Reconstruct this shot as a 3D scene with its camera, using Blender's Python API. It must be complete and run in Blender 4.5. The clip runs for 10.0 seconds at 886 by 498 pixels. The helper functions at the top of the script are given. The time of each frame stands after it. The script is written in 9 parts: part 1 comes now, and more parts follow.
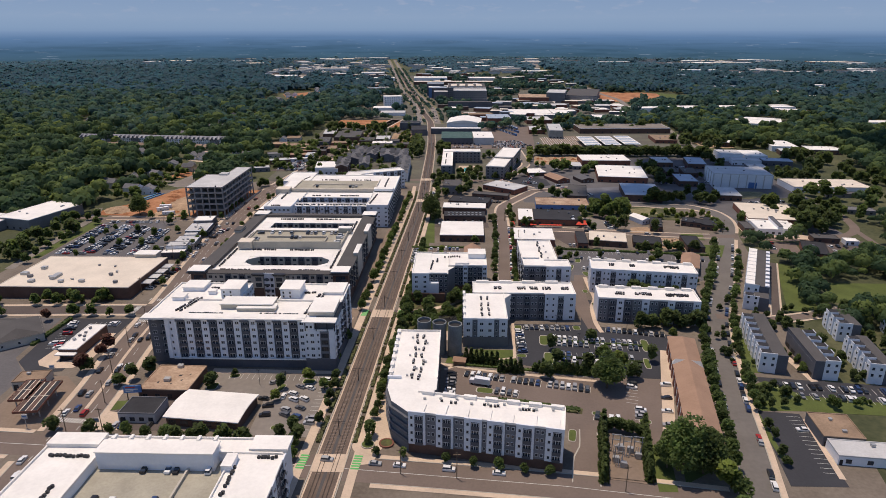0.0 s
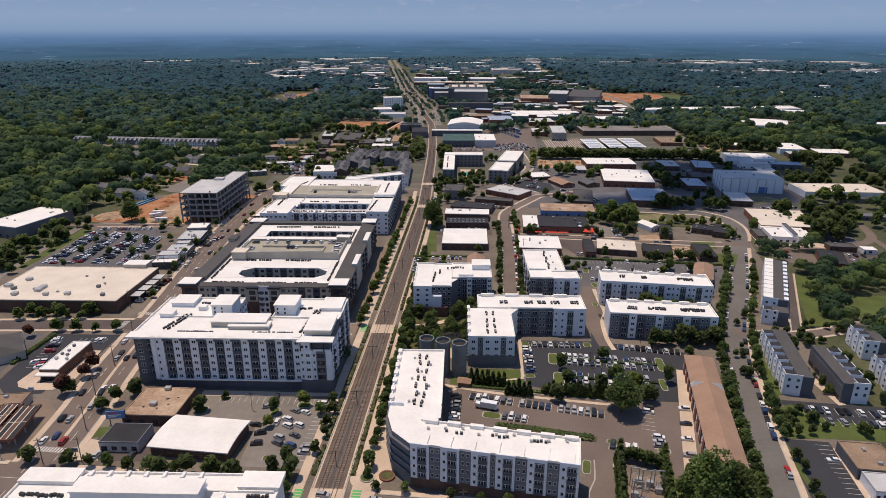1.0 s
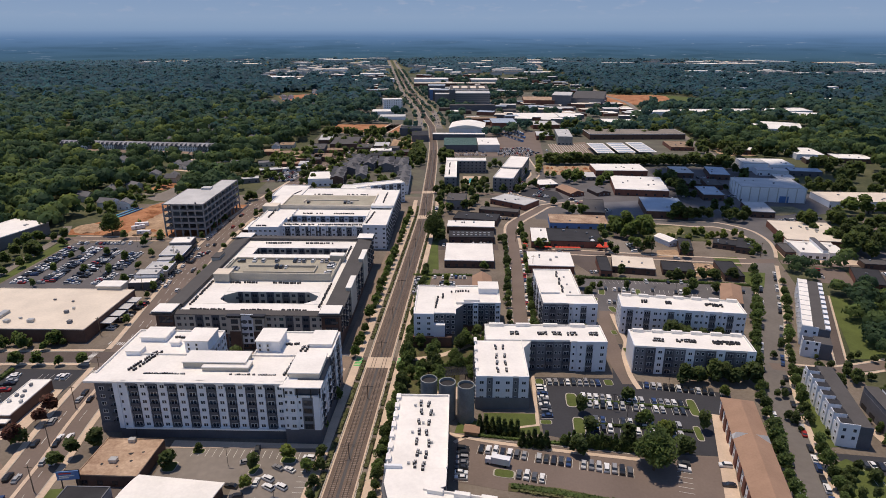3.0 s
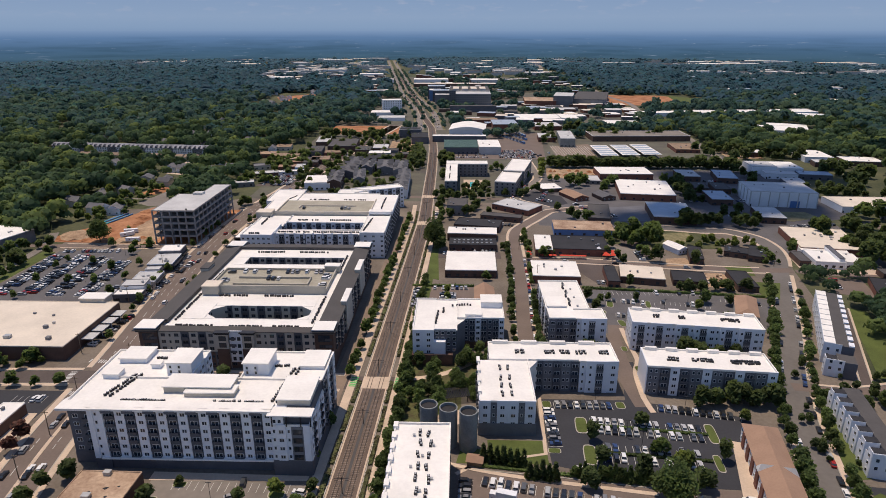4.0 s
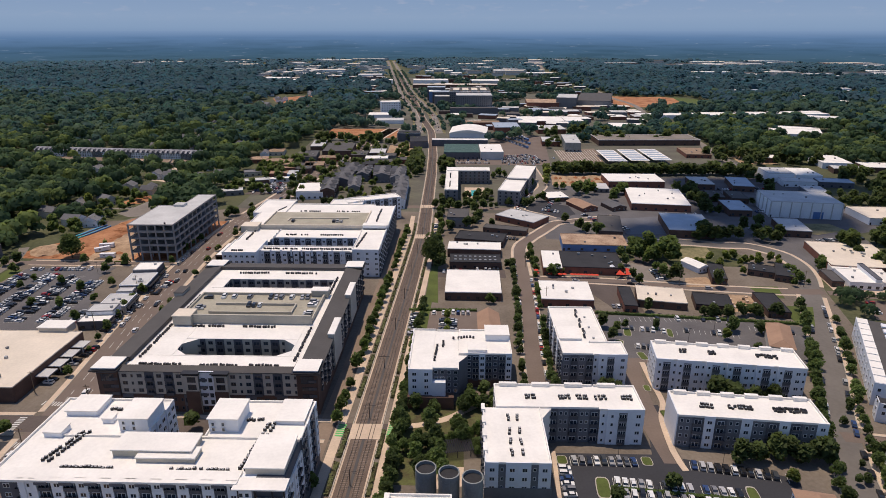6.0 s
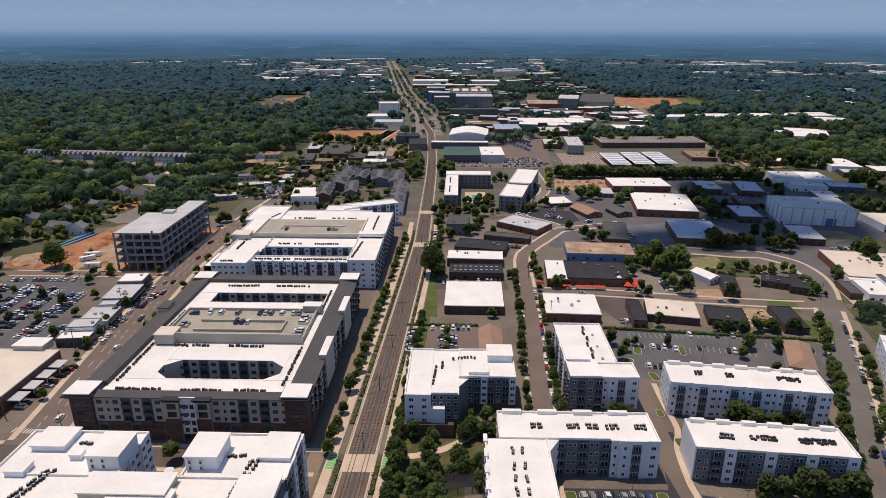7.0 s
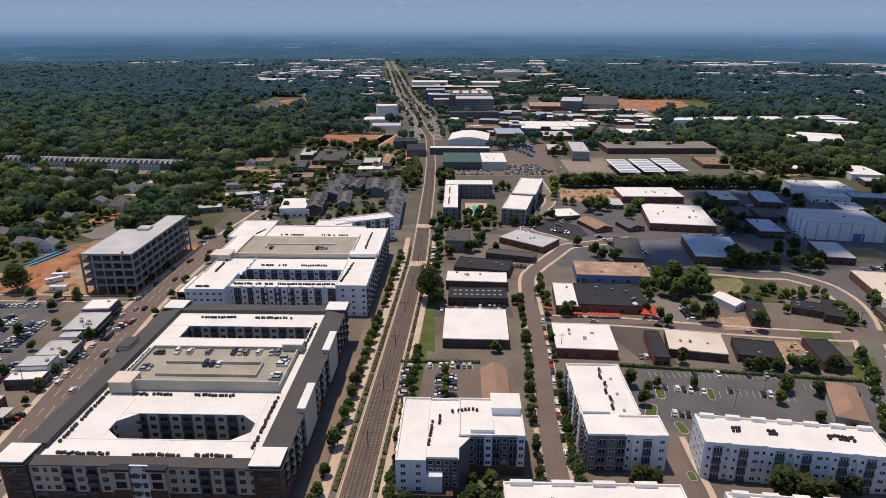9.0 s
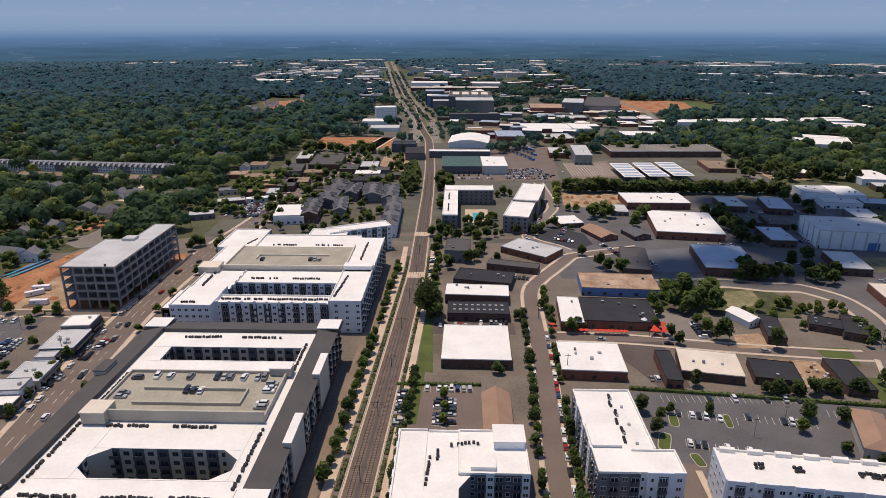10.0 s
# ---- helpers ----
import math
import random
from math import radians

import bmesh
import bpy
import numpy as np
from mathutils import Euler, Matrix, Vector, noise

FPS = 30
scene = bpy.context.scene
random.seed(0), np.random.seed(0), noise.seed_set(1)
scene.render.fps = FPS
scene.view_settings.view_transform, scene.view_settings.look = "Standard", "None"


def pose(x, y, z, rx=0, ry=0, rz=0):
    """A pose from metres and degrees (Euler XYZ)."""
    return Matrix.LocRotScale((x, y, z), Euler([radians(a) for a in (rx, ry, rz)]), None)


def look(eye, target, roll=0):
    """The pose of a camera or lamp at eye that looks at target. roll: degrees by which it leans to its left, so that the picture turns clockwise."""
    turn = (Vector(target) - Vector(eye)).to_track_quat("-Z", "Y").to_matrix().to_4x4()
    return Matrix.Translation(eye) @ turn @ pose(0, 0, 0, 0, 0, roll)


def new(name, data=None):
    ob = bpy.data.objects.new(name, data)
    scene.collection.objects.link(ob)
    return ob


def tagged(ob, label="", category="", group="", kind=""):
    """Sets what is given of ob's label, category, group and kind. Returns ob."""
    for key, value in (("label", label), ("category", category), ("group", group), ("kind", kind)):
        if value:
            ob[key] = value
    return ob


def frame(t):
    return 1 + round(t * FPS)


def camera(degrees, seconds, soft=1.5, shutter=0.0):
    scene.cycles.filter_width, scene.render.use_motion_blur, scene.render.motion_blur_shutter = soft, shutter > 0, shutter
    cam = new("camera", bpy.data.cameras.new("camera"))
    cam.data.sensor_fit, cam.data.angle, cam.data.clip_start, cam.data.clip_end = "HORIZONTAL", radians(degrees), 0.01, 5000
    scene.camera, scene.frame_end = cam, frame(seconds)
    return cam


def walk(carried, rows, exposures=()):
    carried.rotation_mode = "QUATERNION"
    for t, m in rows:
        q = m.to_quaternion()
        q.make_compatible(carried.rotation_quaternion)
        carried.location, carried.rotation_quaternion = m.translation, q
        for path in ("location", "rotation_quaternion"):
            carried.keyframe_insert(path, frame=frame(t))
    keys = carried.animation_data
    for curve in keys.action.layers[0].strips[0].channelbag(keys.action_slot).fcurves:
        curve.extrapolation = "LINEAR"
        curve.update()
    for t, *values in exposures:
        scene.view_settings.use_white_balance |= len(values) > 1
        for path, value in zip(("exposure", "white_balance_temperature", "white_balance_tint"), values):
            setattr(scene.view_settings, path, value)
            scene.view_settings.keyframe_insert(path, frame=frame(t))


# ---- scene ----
cam = camera(70.72, 10.0, soft=0.6)
# eye x, y, z, yaw, pitch, roll
PATH = [
    (0, 0.03, -0.55, 149.24, 1.53, -19.23, -0.03),
    (0.5, -1.16, 8.48, 149.52, 1.52, -19.23, -0.02),
    (1, -2.19, 17.53, 149.67, 1.52, -19.23, -0.02),
    (1.5, -3.07, 26.60, 149.70, 1.52, -19.23, -0.01),
    (2, -3.81, 35.69, 149.65, 1.51, -19.23, -0.01),
    (2.5, -4.44, 44.81, 149.53, 1.51, -19.23, -0.01),
    (3.25, -5.20, 58.53, 149.29, 1.51, -19.22, -0.00),
    (4, -5.77, 72.29, 149.03, 1.50, -19.22, 0.00),
    (4.5, -6.07, 81.51, 148.87, 1.50, -19.22, 0.01),
    (5, -6.31, 90.74, 148.74, 1.49, -19.22, 0.01),
    (5.5, -6.50, 100.00, 148.65, 1.49, -19.22, 0.01),
    (6.25, -6.72, 113.94, 148.60, 1.49, -19.22, 0.02),
    (7, -6.86, 127.95, 148.68, 1.48, -19.22, 0.03),
    (7.5, -6.92, 137.32, 148.81, 1.48, -19.22, 0.03),
    (8, -6.96, 146.71, 149.00, 1.48, -19.22, 0.03),
    (8.5, -6.97, 156.14, 149.25, 1.47, -19.22, 0.04),
    (9, -6.96, 165.60, 149.56, 1.47, -19.22, 0.04),
    (9.5, -6.93, 175.08, 149.92, 1.47, -19.22, 0.04),
    (10, -6.87, 184.60, 150.32, 1.46, -19.22, 0.05),
]
walk(cam, [(t, pose(x, y, z, 90 + pitch, 0, yaw) @ pose(0, 0, 0, 0, 0, roll)) for t, x, y, z, yaw, pitch, roll in PATH])
# ---- light ----
SUN_AZ, SUN_EL = -50.0, 75.5      # degrees from +y towards +x, and above the horizon
world = bpy.data.worlds.new("sky")
scene.world = world
world.use_nodes = True
wn, wl = world.node_tree.nodes, world.node_tree.links
sky = wn.new("ShaderNodeTexSky")
sky.sky_type = "NISHITA"
sky.sun_disc = False
sky.sun_elevation, sky.sun_rotation = radians(SUN_EL), radians(SUN_AZ)
sky.altitude, sky.air_density, sky.dust_density, sky.ozone_density = 200, 1.0, 0.3, 4.0
wl.new(sky.outputs[0], wn["Background"].inputs[0])
wn["Background"].inputs[1].default_value = 0.1
sun = new("sun", bpy.data.lights.new("sun", "SUN"))
sun.data.energy, sun.data.angle, sun.data.color = 3.35, radians(0.53), (1.0, 0.865, 0.665)
sun_dir = Vector((math.sin(radians(SUN_AZ)) * math.cos(radians(SUN_EL)), math.cos(radians(SUN_AZ)) * math.cos(radians(SUN_EL)), math.sin(radians(SUN_EL))))
sun.matrix_basis = look(sun_dir * 400, (0, 0, 0))
scene.view_settings.exposure = 0.0
scene.view_settings.use_white_balance = True
scene.view_settings.white_balance_tint = 17


# ---- materials ----
def rgb(c, k=1.0):
    return (min(c[0] * k, 1), min(c[1] * k, 1), min(c[2] * k, 1), 1)


def mat(name, col, rough=0.85, var=0.18, size=14.0, fine=1.2, bump=0.15, metal=0.0, rnd=0.0, island=0.0, col2=None, spec=0.35):
    """A surface: two colours mixed by stains of `size` metres and grain of `fine` metres, with relief."""
    m = bpy.data.materials.new(name)
    m.use_nodes = True
    n, l = m.node_tree.nodes, m.node_tree.links
    p = n["Principled BSDF"]
    geo = n.new("ShaderNodeNewGeometry")
    big, small = n.new("ShaderNodeTexNoise"), n.new("ShaderNodeTexNoise")
    big.inputs["Scale"].default_value, small.inputs["Scale"].default_value = 1 / size, 1 / fine
    big.inputs["Detail"].default_value, small.inputs["Detail"].default_value = 5, 3
    for t in (big, small):
        l.new(geo.outputs["Position"], t.inputs["Vector"])
    add = n.new("ShaderNodeMath")
    add.operation = "MULTIPLY_ADD"
    add.inputs[1].default_value = 0.55
    l.new(small.outputs[0], add.inputs[0])
    l.new(big.outputs[0], add.inputs[2])
    ramp = n.new("ShaderNodeMapRange")
    ramp.inputs[1].default_value, ramp.inputs[2].default_value = 0.52, 1.03
    l.new(add.outputs[0], ramp.inputs[0])
    mix = n.new("ShaderNodeMix")
    mix.data_type = "RGBA"
    mix.inputs[6].default_value = rgb(col, 1 - var)
    mix.inputs[7].default_value = rgb(col2 or col, 1 + var)
    l.new(ramp.outputs[0], mix.inputs[0])
    out = mix.outputs[2]
    for amount, node, socket in ((rnd, "ShaderNodeObjectInfo", "Random"), (island, "ShaderNodeNewGeometry", "Random Per Island")):
        if amount:
            src = n.new(node)
            val = n.new("ShaderNodeMapRange")
            val.inputs[3].default_value, val.inputs[4].default_value = 1 - amount, 1 + amount
            l.new(src.outputs[socket], val.inputs[0])
            hsv = n.new("ShaderNodeHueSaturation")
            l.new(val.outputs[0], hsv.inputs["Value"])
            l.new(out, hsv.inputs["Color"])
            out = hsv.outputs[0]
    l.new(out, p.inputs["Base Color"])
    p.inputs["Roughness"].default_value, p.inputs["Metallic"].default_value = rough, metal
    p.inputs["Specular IOR Level"].default_value = spec
    if bump:
        b = n.new("ShaderNodeBump")
        b.inputs["Strength"].default_value, b.inputs["Distance"].default_value = bump, 0.1
        l.new(small.outputs[0], b.inputs["Height"])
        l.new(b.outputs[0], p.inputs["Normal"])
    return m


def palette(name, cols, rough=0.3, metal=0.0):
    """A surface whose colour is picked for each object from a few."""
    m = bpy.data.materials.new(name)
    m.use_nodes = True
    n, l = m.node_tree.nodes, m.node_tree.links
    info, ramp = n.new("ShaderNodeObjectInfo"), n.new("ShaderNodeValToRGB")
    ramp.color_ramp.interpolation = "CONSTANT"
    els = ramp.color_ramp.elements
    els.remove(els[1])
    els[0].position, els[0].color = 0.0, rgb(cols[0])
    for i, c in enumerate(cols[1:], 1):
        els.new(i / len(cols)).color = rgb(c)
    l.new(info.outputs["Random"], ramp.inputs[0])
    p = n["Principled BSDF"]
    l.new(ramp.outputs[0], p.inputs["Base Color"])
    p.inputs["Roughness"].default_value, p.inputs["Metallic"].default_value = rough, metal
    p.inputs["Coat Weight"].default_value = 0.4
    return m


def leafy(m, amount=0.48):
    """Lets part of the light through thin leaves."""
    n, l = m.node_tree.nodes, m.node_tree.links
    p = n["Principled BSDF"]
    t, mix, hsv = n.new("ShaderNodeBsdfTranslucent"), n.new("ShaderNodeMixShader"), n.new("ShaderNodeHueSaturation")
    hsv.inputs["Value"].default_value, hsv.inputs["Hue"].default_value = 1.5, 0.485
    l.new(p.inputs["Base Color"].links[0].from_socket, hsv.inputs["Color"])
    l.new(hsv.outputs[0], t.inputs[0])
    mix.inputs[0].default_value = amount
    l.new(p.outputs[0], mix.inputs[1])
    l.new(t.outputs[0], mix.inputs[2])
    l.new(mix.outputs[0], n["Material Output"].inputs[0])
    return m


M_ground = mat("meadow_and_soil", (0.05, 0.065, 0.028), 0.95, 0.3, 60, 3, 0.1, col2=(0.09, 0.09, 0.045))
M_yard = mat("trodden_soil", (0.145, 0.118, 0.093), 0.95, 0.16, 24, 1.4, 0.05, col2=(0.19, 0.16, 0.13))
M_town = mat("town_ground", (0.165, 0.145, 0.128), 0.95, 0.45, 26, 4, 0.06, col2=(0.1, 0.1, 0.072))
M_tan = mat("tan_gravel", (0.225, 0.17, 0.13), 0.95, 0.18, 14, 1.2, 0.08)
M_asphalt_street = mat("grey_street_asphalt", (0.15, 0.137, 0.126), 0.9, 0.16, 22, 2, 0.05)
M_asphalt_pale = mat("bleached_asphalt", (0.215, 0.19, 0.168), 0.9, 0.2, 30, 3, 0.05)
M_meadow = mat("dry_verge", (0.13, 0.14, 0.06), 0.95, 0.3, 12, 2, 0.05, col2=(0.24, 0.2, 0.11))
M_garden = mat("mulch_and_grass", (0.1, 0.07, 0.045), 0.95, 0.35, 5, 0.8, 0.2, col2=(0.09, 0.105, 0.035))
M_scrub = mat("scrub_grass", (0.05, 0.066, 0.025), 0.95, 0.35, 8, 1.2, 0.3, col2=(0.085, 0.085, 0.04))
M_sand = mat("sandy_earth", (0.3, 0.19, 0.115), 0.95, 0.3, 10, 1.6, 0.15, col2=(0.4, 0.28, 0.18))
M_asphalt = mat("asphalt", (0.105, 0.084, 0.076), 0.9, 0.2, 18, 1.0, 0.1)
M_asphalt_grey = mat("grey_asphalt", (0.118, 0.112, 0.115), 0.9, 0.2, 16, 1.1, 0.08)
M_asphalt_blue = mat("blue_grey_asphalt", (0.15, 0.152, 0.168), 0.9, 0.18, 18, 1.1, 0.08)
M_asphalt_new = mat("fresh_asphalt", (0.042, 0.043, 0.05), 0.9, 0.15, 22, 1.0, 0.1)
M_asphalt_old = mat("worn_asphalt", (0.168, 0.131, 0.111), 0.92, 0.13, 16, 1.0, 0.1)
M_concrete = mat("concrete", (0.56, 0.44, 0.335), 0.9, 0.15, 9, 0.8, 0.12)
M_deck = mat("deck_concrete", (0.36, 0.335, 0.27), 0.9, 0.16, 8, 1.0, 0.1)
M_kerb = mat("kerb_concrete", (0.42, 0.39, 0.34), 0.9, 0.12, 6, 0.6, 0.1)
M_paint = mat("road_paint", (0.6, 0.6, 0.57), 0.7, 0.15, 4, 0.5, 0.05)
M_green_paint = mat("green_lane_paint", (0.1, 0.42, 0.12), 0.7, 0.15, 3, 0.5, 0.05)
M_ballast = mat("track_bed", (0.142, 0.106, 0.085), 0.95, 0.22, 7, 0.4, 0.4)
M_sleeper = mat("sleeper_concrete", (0.27, 0.215, 0.18), 0.9, 0.12, 3, 0.4, 0.1, rnd=0.12)
M_steel = mat("rail_steel", (0.09, 0.075, 0.065), 0.5, 0.15, 4, 0.5, 0, metal=0.6)
M_red = mat("red_clay", (0.3, 0.105, 0.04), 0.95, 0.25, 18, 2.5, 0.2, col2=(0.4, 0.2, 0.1))
M_grass = mat("lawn", (0.085, 0.11, 0.028), 0.95, 0.25, 9, 0.8, 0.3)
M_roof = mat("white_roof_membrane", (0.8, 0.775, 0.735), 0.75, 0.09, 11, 1.2, 0.05)
M_roof_cream = mat("cream_roof_membrane", (0.68, 0.6, 0.5), 0.8, 0.1, 12, 1.2, 0.05)
M_roof_grey = mat("grey_roof_felt", (0.086, 0.081, 0.08), 0.9, 0.12, 9, 0.9, 0.1)
M_roof_light = mat("pale_grey_roof", (0.5, 0.5, 0.5), 0.85, 0.14, 11, 1.0, 0.08)
M_roof_black = mat("black_roof_felt", (0.03, 0.03, 0.034), 0.85, 0.25, 7, 0.8, 0.1)
M_roof_blue = mat("blue_grey_metal_roof", (0.36, 0.42, 0.5), 0.55, 0.12, 9, 1.0, 0.05, metal=0.2)
M_roof_rust = mat("rusty_felt_roof", (0.33, 0.17, 0.085), 0.95, 0.3, 5, 0.7, 0.2)
M_roof_brown = mat("brown_gravel_roof", (0.27, 0.19, 0.13), 0.95, 0.25, 6, 0.7, 0.2)
M_roof_rust = mat("rusty_roof", (0.33, 0.2, 0.13), 0.9, 0.28, 9, 1.2, 0.15, col2=(0.42, 0.31, 0.22))
M_shingle = mat("brown_shingles", (0.33, 0.21, 0.145), 0.95, 0.12, 8, 0.7, 0.2)
M_shingle_pale = mat("pale_grey_shingles", (0.27, 0.275, 0.3), 0.95, 0.15, 8, 0.7, 0.2, rnd=0.22)
M_shingle_tan = mat("tan_shingles", (0.3, 0.225, 0.165), 0.95, 0.15, 8, 0.7, 0.2, rnd=0.3)
M_shingle_grey = mat("grey_shingles", (0.14, 0.14, 0.15), 0.95, 0.15, 8, 0.7, 0.2, rnd=0.25)
M_white = mat("white_panel", (0.74, 0.76, 0.8), 0.7, 0.06, 9, 1.0, 0.03)
M_beige = mat("beige_stucco", (0.5, 0.46, 0.4), 0.85, 0.08, 7, 0.8, 0.06)
M_grey = mat("grey_cladding", (0.17, 0.175, 0.19), 0.8, 0.12, 5, 0.7, 0.08)
M_slate = mat("dark_slate_cladding", (0.11, 0.114, 0.132), 0.75, 0.15, 5, 0.7, 0.06)
M_brick = mat("red_brick", (0.2, 0.085, 0.06), 0.9, 0.22, 5, 0.35, 0.2)
M_brick_dark = mat("brown_brick", (0.115, 0.07, 0.055), 0.9, 0.22, 5, 0.35, 0.2)
M_frame = mat("raw_concrete", (0.27, 0.255, 0.25), 0.9, 0.18, 5, 0.6, 0.1)
M_block = mat("tan_concrete_wall", (0.45, 0.42, 0.36), 0.9, 0.1, 8, 0.8, 0.06)
M_glass = mat("window_glass", (0.03, 0.04, 0.055), 0.06, 0.3, 3, 0.6, 0, rnd=0.4, spec=0.6)
M_trim = mat("white_trim", (0.72, 0.72, 0.72), 0.6, 0.05, 3, 0.4, 0)
M_rail = mat("grey_railing", (0.085, 0.09, 0.105), 0.55, 0.15, 3, 0.4, 0)
M_dark_metal = mat("dark_metal", (0.035, 0.035, 0.04), 0.5, 0.15, 3, 0.4, 0, metal=0.4)
M_metal = mat("galvanised_metal", (0.4, 0.41, 0.42), 0.5, 0.15, 2, 0.4, 0, metal=0.5)
M_wood = mat("weathered_timber", (0.2, 0.15, 0.1), 0.9, 0.2, 4, 0.4, 0.1)
M_shrub = mat("brown_olive_shrubs", (0.1, 0.078, 0.04), 0.85, 0.3, 5, 0.8, 0, island=0.4, col2=(0.09, 0.11, 0.04))
M_green_metal = mat("green_metal_roof", (0.085, 0.15, 0.13), 0.6, 0.12, 9, 1.0, 0.05, metal=0.2)
M_bark = mat("bark", (0.1, 0.075, 0.055), 0.95, 0.25, 1.5, 0.3, 0.4)
M_leaf = mat("foliage", (0.088, 0.145, 0.036), 0.75, 0.3, 9, 1.2, 0, rnd=0.35, island=0.35, col2=(0.115, 0.165, 0.044))
M_leaf_dark = mat("dark_foliage", (0.088, 0.13, 0.044), 0.75, 0.3, 14, 2, 0, rnd=0.4, island=0.3, col2=(0.102, 0.148, 0.042))
M_leaf_light = mat("yellow_green_foliage", (0.13, 0.17, 0.035), 0.75, 0.3, 9, 1.2, 0, rnd=0.2, island=0.35)
M_leaf_red = mat("purple_foliage", (0.125, 0.062, 0.045), 0.75, 0.3, 9, 1.2, 0, rnd=0.2, island=0.35)


def woods_mat(name, shade, light, sun_tone):
    """Leaves whose colour differs from tree to tree."""
    m = mat(name, shade, 0.8, 0.25, 30, 3, 0, island=0.15)
    n, l = m.node_tree.nodes, m.node_tree.links
    p = n["Principled BSDF"]
    old = p.inputs["Base Color"].links[0].from_socket
    tone = n.new("ShaderNodeAttribute")
    tone.attribute_name = "tone"
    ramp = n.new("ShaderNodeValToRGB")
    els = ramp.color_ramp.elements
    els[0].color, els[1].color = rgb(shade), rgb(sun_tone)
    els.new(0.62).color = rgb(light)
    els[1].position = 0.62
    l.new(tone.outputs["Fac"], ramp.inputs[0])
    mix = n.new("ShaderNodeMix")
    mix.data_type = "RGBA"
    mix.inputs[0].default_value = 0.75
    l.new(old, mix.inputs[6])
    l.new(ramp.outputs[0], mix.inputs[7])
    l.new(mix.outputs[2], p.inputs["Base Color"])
    return m


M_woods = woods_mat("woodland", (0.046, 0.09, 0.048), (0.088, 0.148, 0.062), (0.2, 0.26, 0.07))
# Blue aerial haze is painted into these leaf colours, stronger with distance.
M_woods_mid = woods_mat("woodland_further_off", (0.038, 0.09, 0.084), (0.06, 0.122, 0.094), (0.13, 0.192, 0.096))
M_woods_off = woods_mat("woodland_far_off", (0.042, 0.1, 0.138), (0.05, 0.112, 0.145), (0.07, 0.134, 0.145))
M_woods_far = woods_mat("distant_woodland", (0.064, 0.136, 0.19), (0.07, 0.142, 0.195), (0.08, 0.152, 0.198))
for leaf_mat in (M_leaf, M_leaf_dark, M_leaf_light, M_leaf_red, M_woods, M_woods_mid, M_woods_off, M_woods_far):
    leafy(leaf_mat)
M_silo = mat("silo_concrete", (0.23, 0.245, 0.24), 0.85, 0.2, 4, 0.7, 0.1)
M_blue = mat("blue_paint", (0.1, 0.2, 0.42), 0.6, 0.1, 4, 0.5, 0)
M_canvas = mat("red_canvas", (0.6, 0.06, 0.03), 0.8, 0.12, 3, 0.5, 0.05)
M_pool = mat("pool_water", (0.08, 0.45, 0.5), 0.08, 0.1, 3, 0.6, 0.1)
M_tyre = mat("tyre_rubber", (0.02, 0.02, 0.02), 0.9, 0.1, 1, 0.2, 0)
M_car = palette("car_paint", [(0.75, 0.75, 0.75), (0.72, 0.72, 0.71), (0.02, 0.02, 0.022), (0.1, 0.105, 0.115), (0.4, 0.41, 0.42), (0.75, 0.76, 0.76), (0.03, 0.035, 0.05), (0.03, 0.06, 0.16), (0.02, 0.02, 0.025), (0.2, 0.2, 0.21), (0.7, 0.7, 0.69), (0.05, 0.055, 0.06), (0.45, 0.45, 0.46), (0.75, 0.75, 0.74), (0.3, 0.3, 0.31)])


# ---- mesh helpers ----
class Mesh:
    """Collects simple solids into one mesh."""

    def __init__(self):
        self.v, self.f = [], []

    def add(self, verts, faces):
        k = len(self.v)
        self.v += [tuple(p) for p in verts]
        self.f += [tuple(i + k for i in q) for q in faces]
        return self

    def box(self, x0, y0, z0, x1, y1, z1, m=None):
        p = [Vector(c) for c in ((x0, y0, z0), (x1, y0, z0), (x1, y1, z0), (x0, y1, z0), (x0, y0, z1), (x1, y0, z1), (x1, y1, z1), (x0, y1, z1))]
        if m:
            p = [m @ c for c in p]
        return self.add(p, ((3, 2, 1, 0), (4, 5, 6, 7), (0, 1, 5, 4), (1, 2, 6, 5), (2, 3, 7, 6), (3, 0, 4, 7)))

    def prism(self, poly, z0, z1, top=True):
        n = len(poly)
        self.add([(x, y, z0) for x, y in poly] + [(x, y, z1) for x, y in poly],
                 [(i, (i + 1) % n, n + (i + 1) % n, n + i) for i in range(n)] + ([tuple(range(n, 2 * n)), tuple(range(n - 1, -1, -1))] if top else []))
        return self

    def tube(self, x, y, z0, z1, r, n=12, r1=None):
        r1 = r if r1 is None else r1
        a = [2 * math.pi * i / n for i in range(n)]
        return self.add([(x + r * math.cos(t), y + r * math.sin(t), z0) for t in a] + [(x + r1 * math.cos(t), y + r1 * math.sin(t), z1) for t in a],
                        [(i, (i + 1) % n, n + (i + 1) % n, n + i) for i in range(n)] + [tuple(range(n, 2 * n)), tuple(range(n - 1, -1, -1))])

    def data(self, name, *mats):
        d = bpy.data.meshes.new(name)
        d.from_pydata(self.v, [], self.f)
        for m in mats:
            d.materials.append(m)
        d.update()
        return d


def thing(name, x, y, rot=0.0, label="", category="", group="", z=0.0, kind=""):
    ob = new(name)
    ob.empty_display_size = 0.5
    ob.matrix_basis = pose(x, y, z, 0, 0, rot)
    return tagged(ob, label, category, group, kind)


def part(name, mesh, material, parent, label=""):
    ob = new(name, mesh.data(name, material))
    ob.parent = parent
    return tagged(ob, label)


def piece(name, data, parent, m):
    ob = new(name, data)
    ob.parent = parent
    ob.matrix_basis = m
    return ob


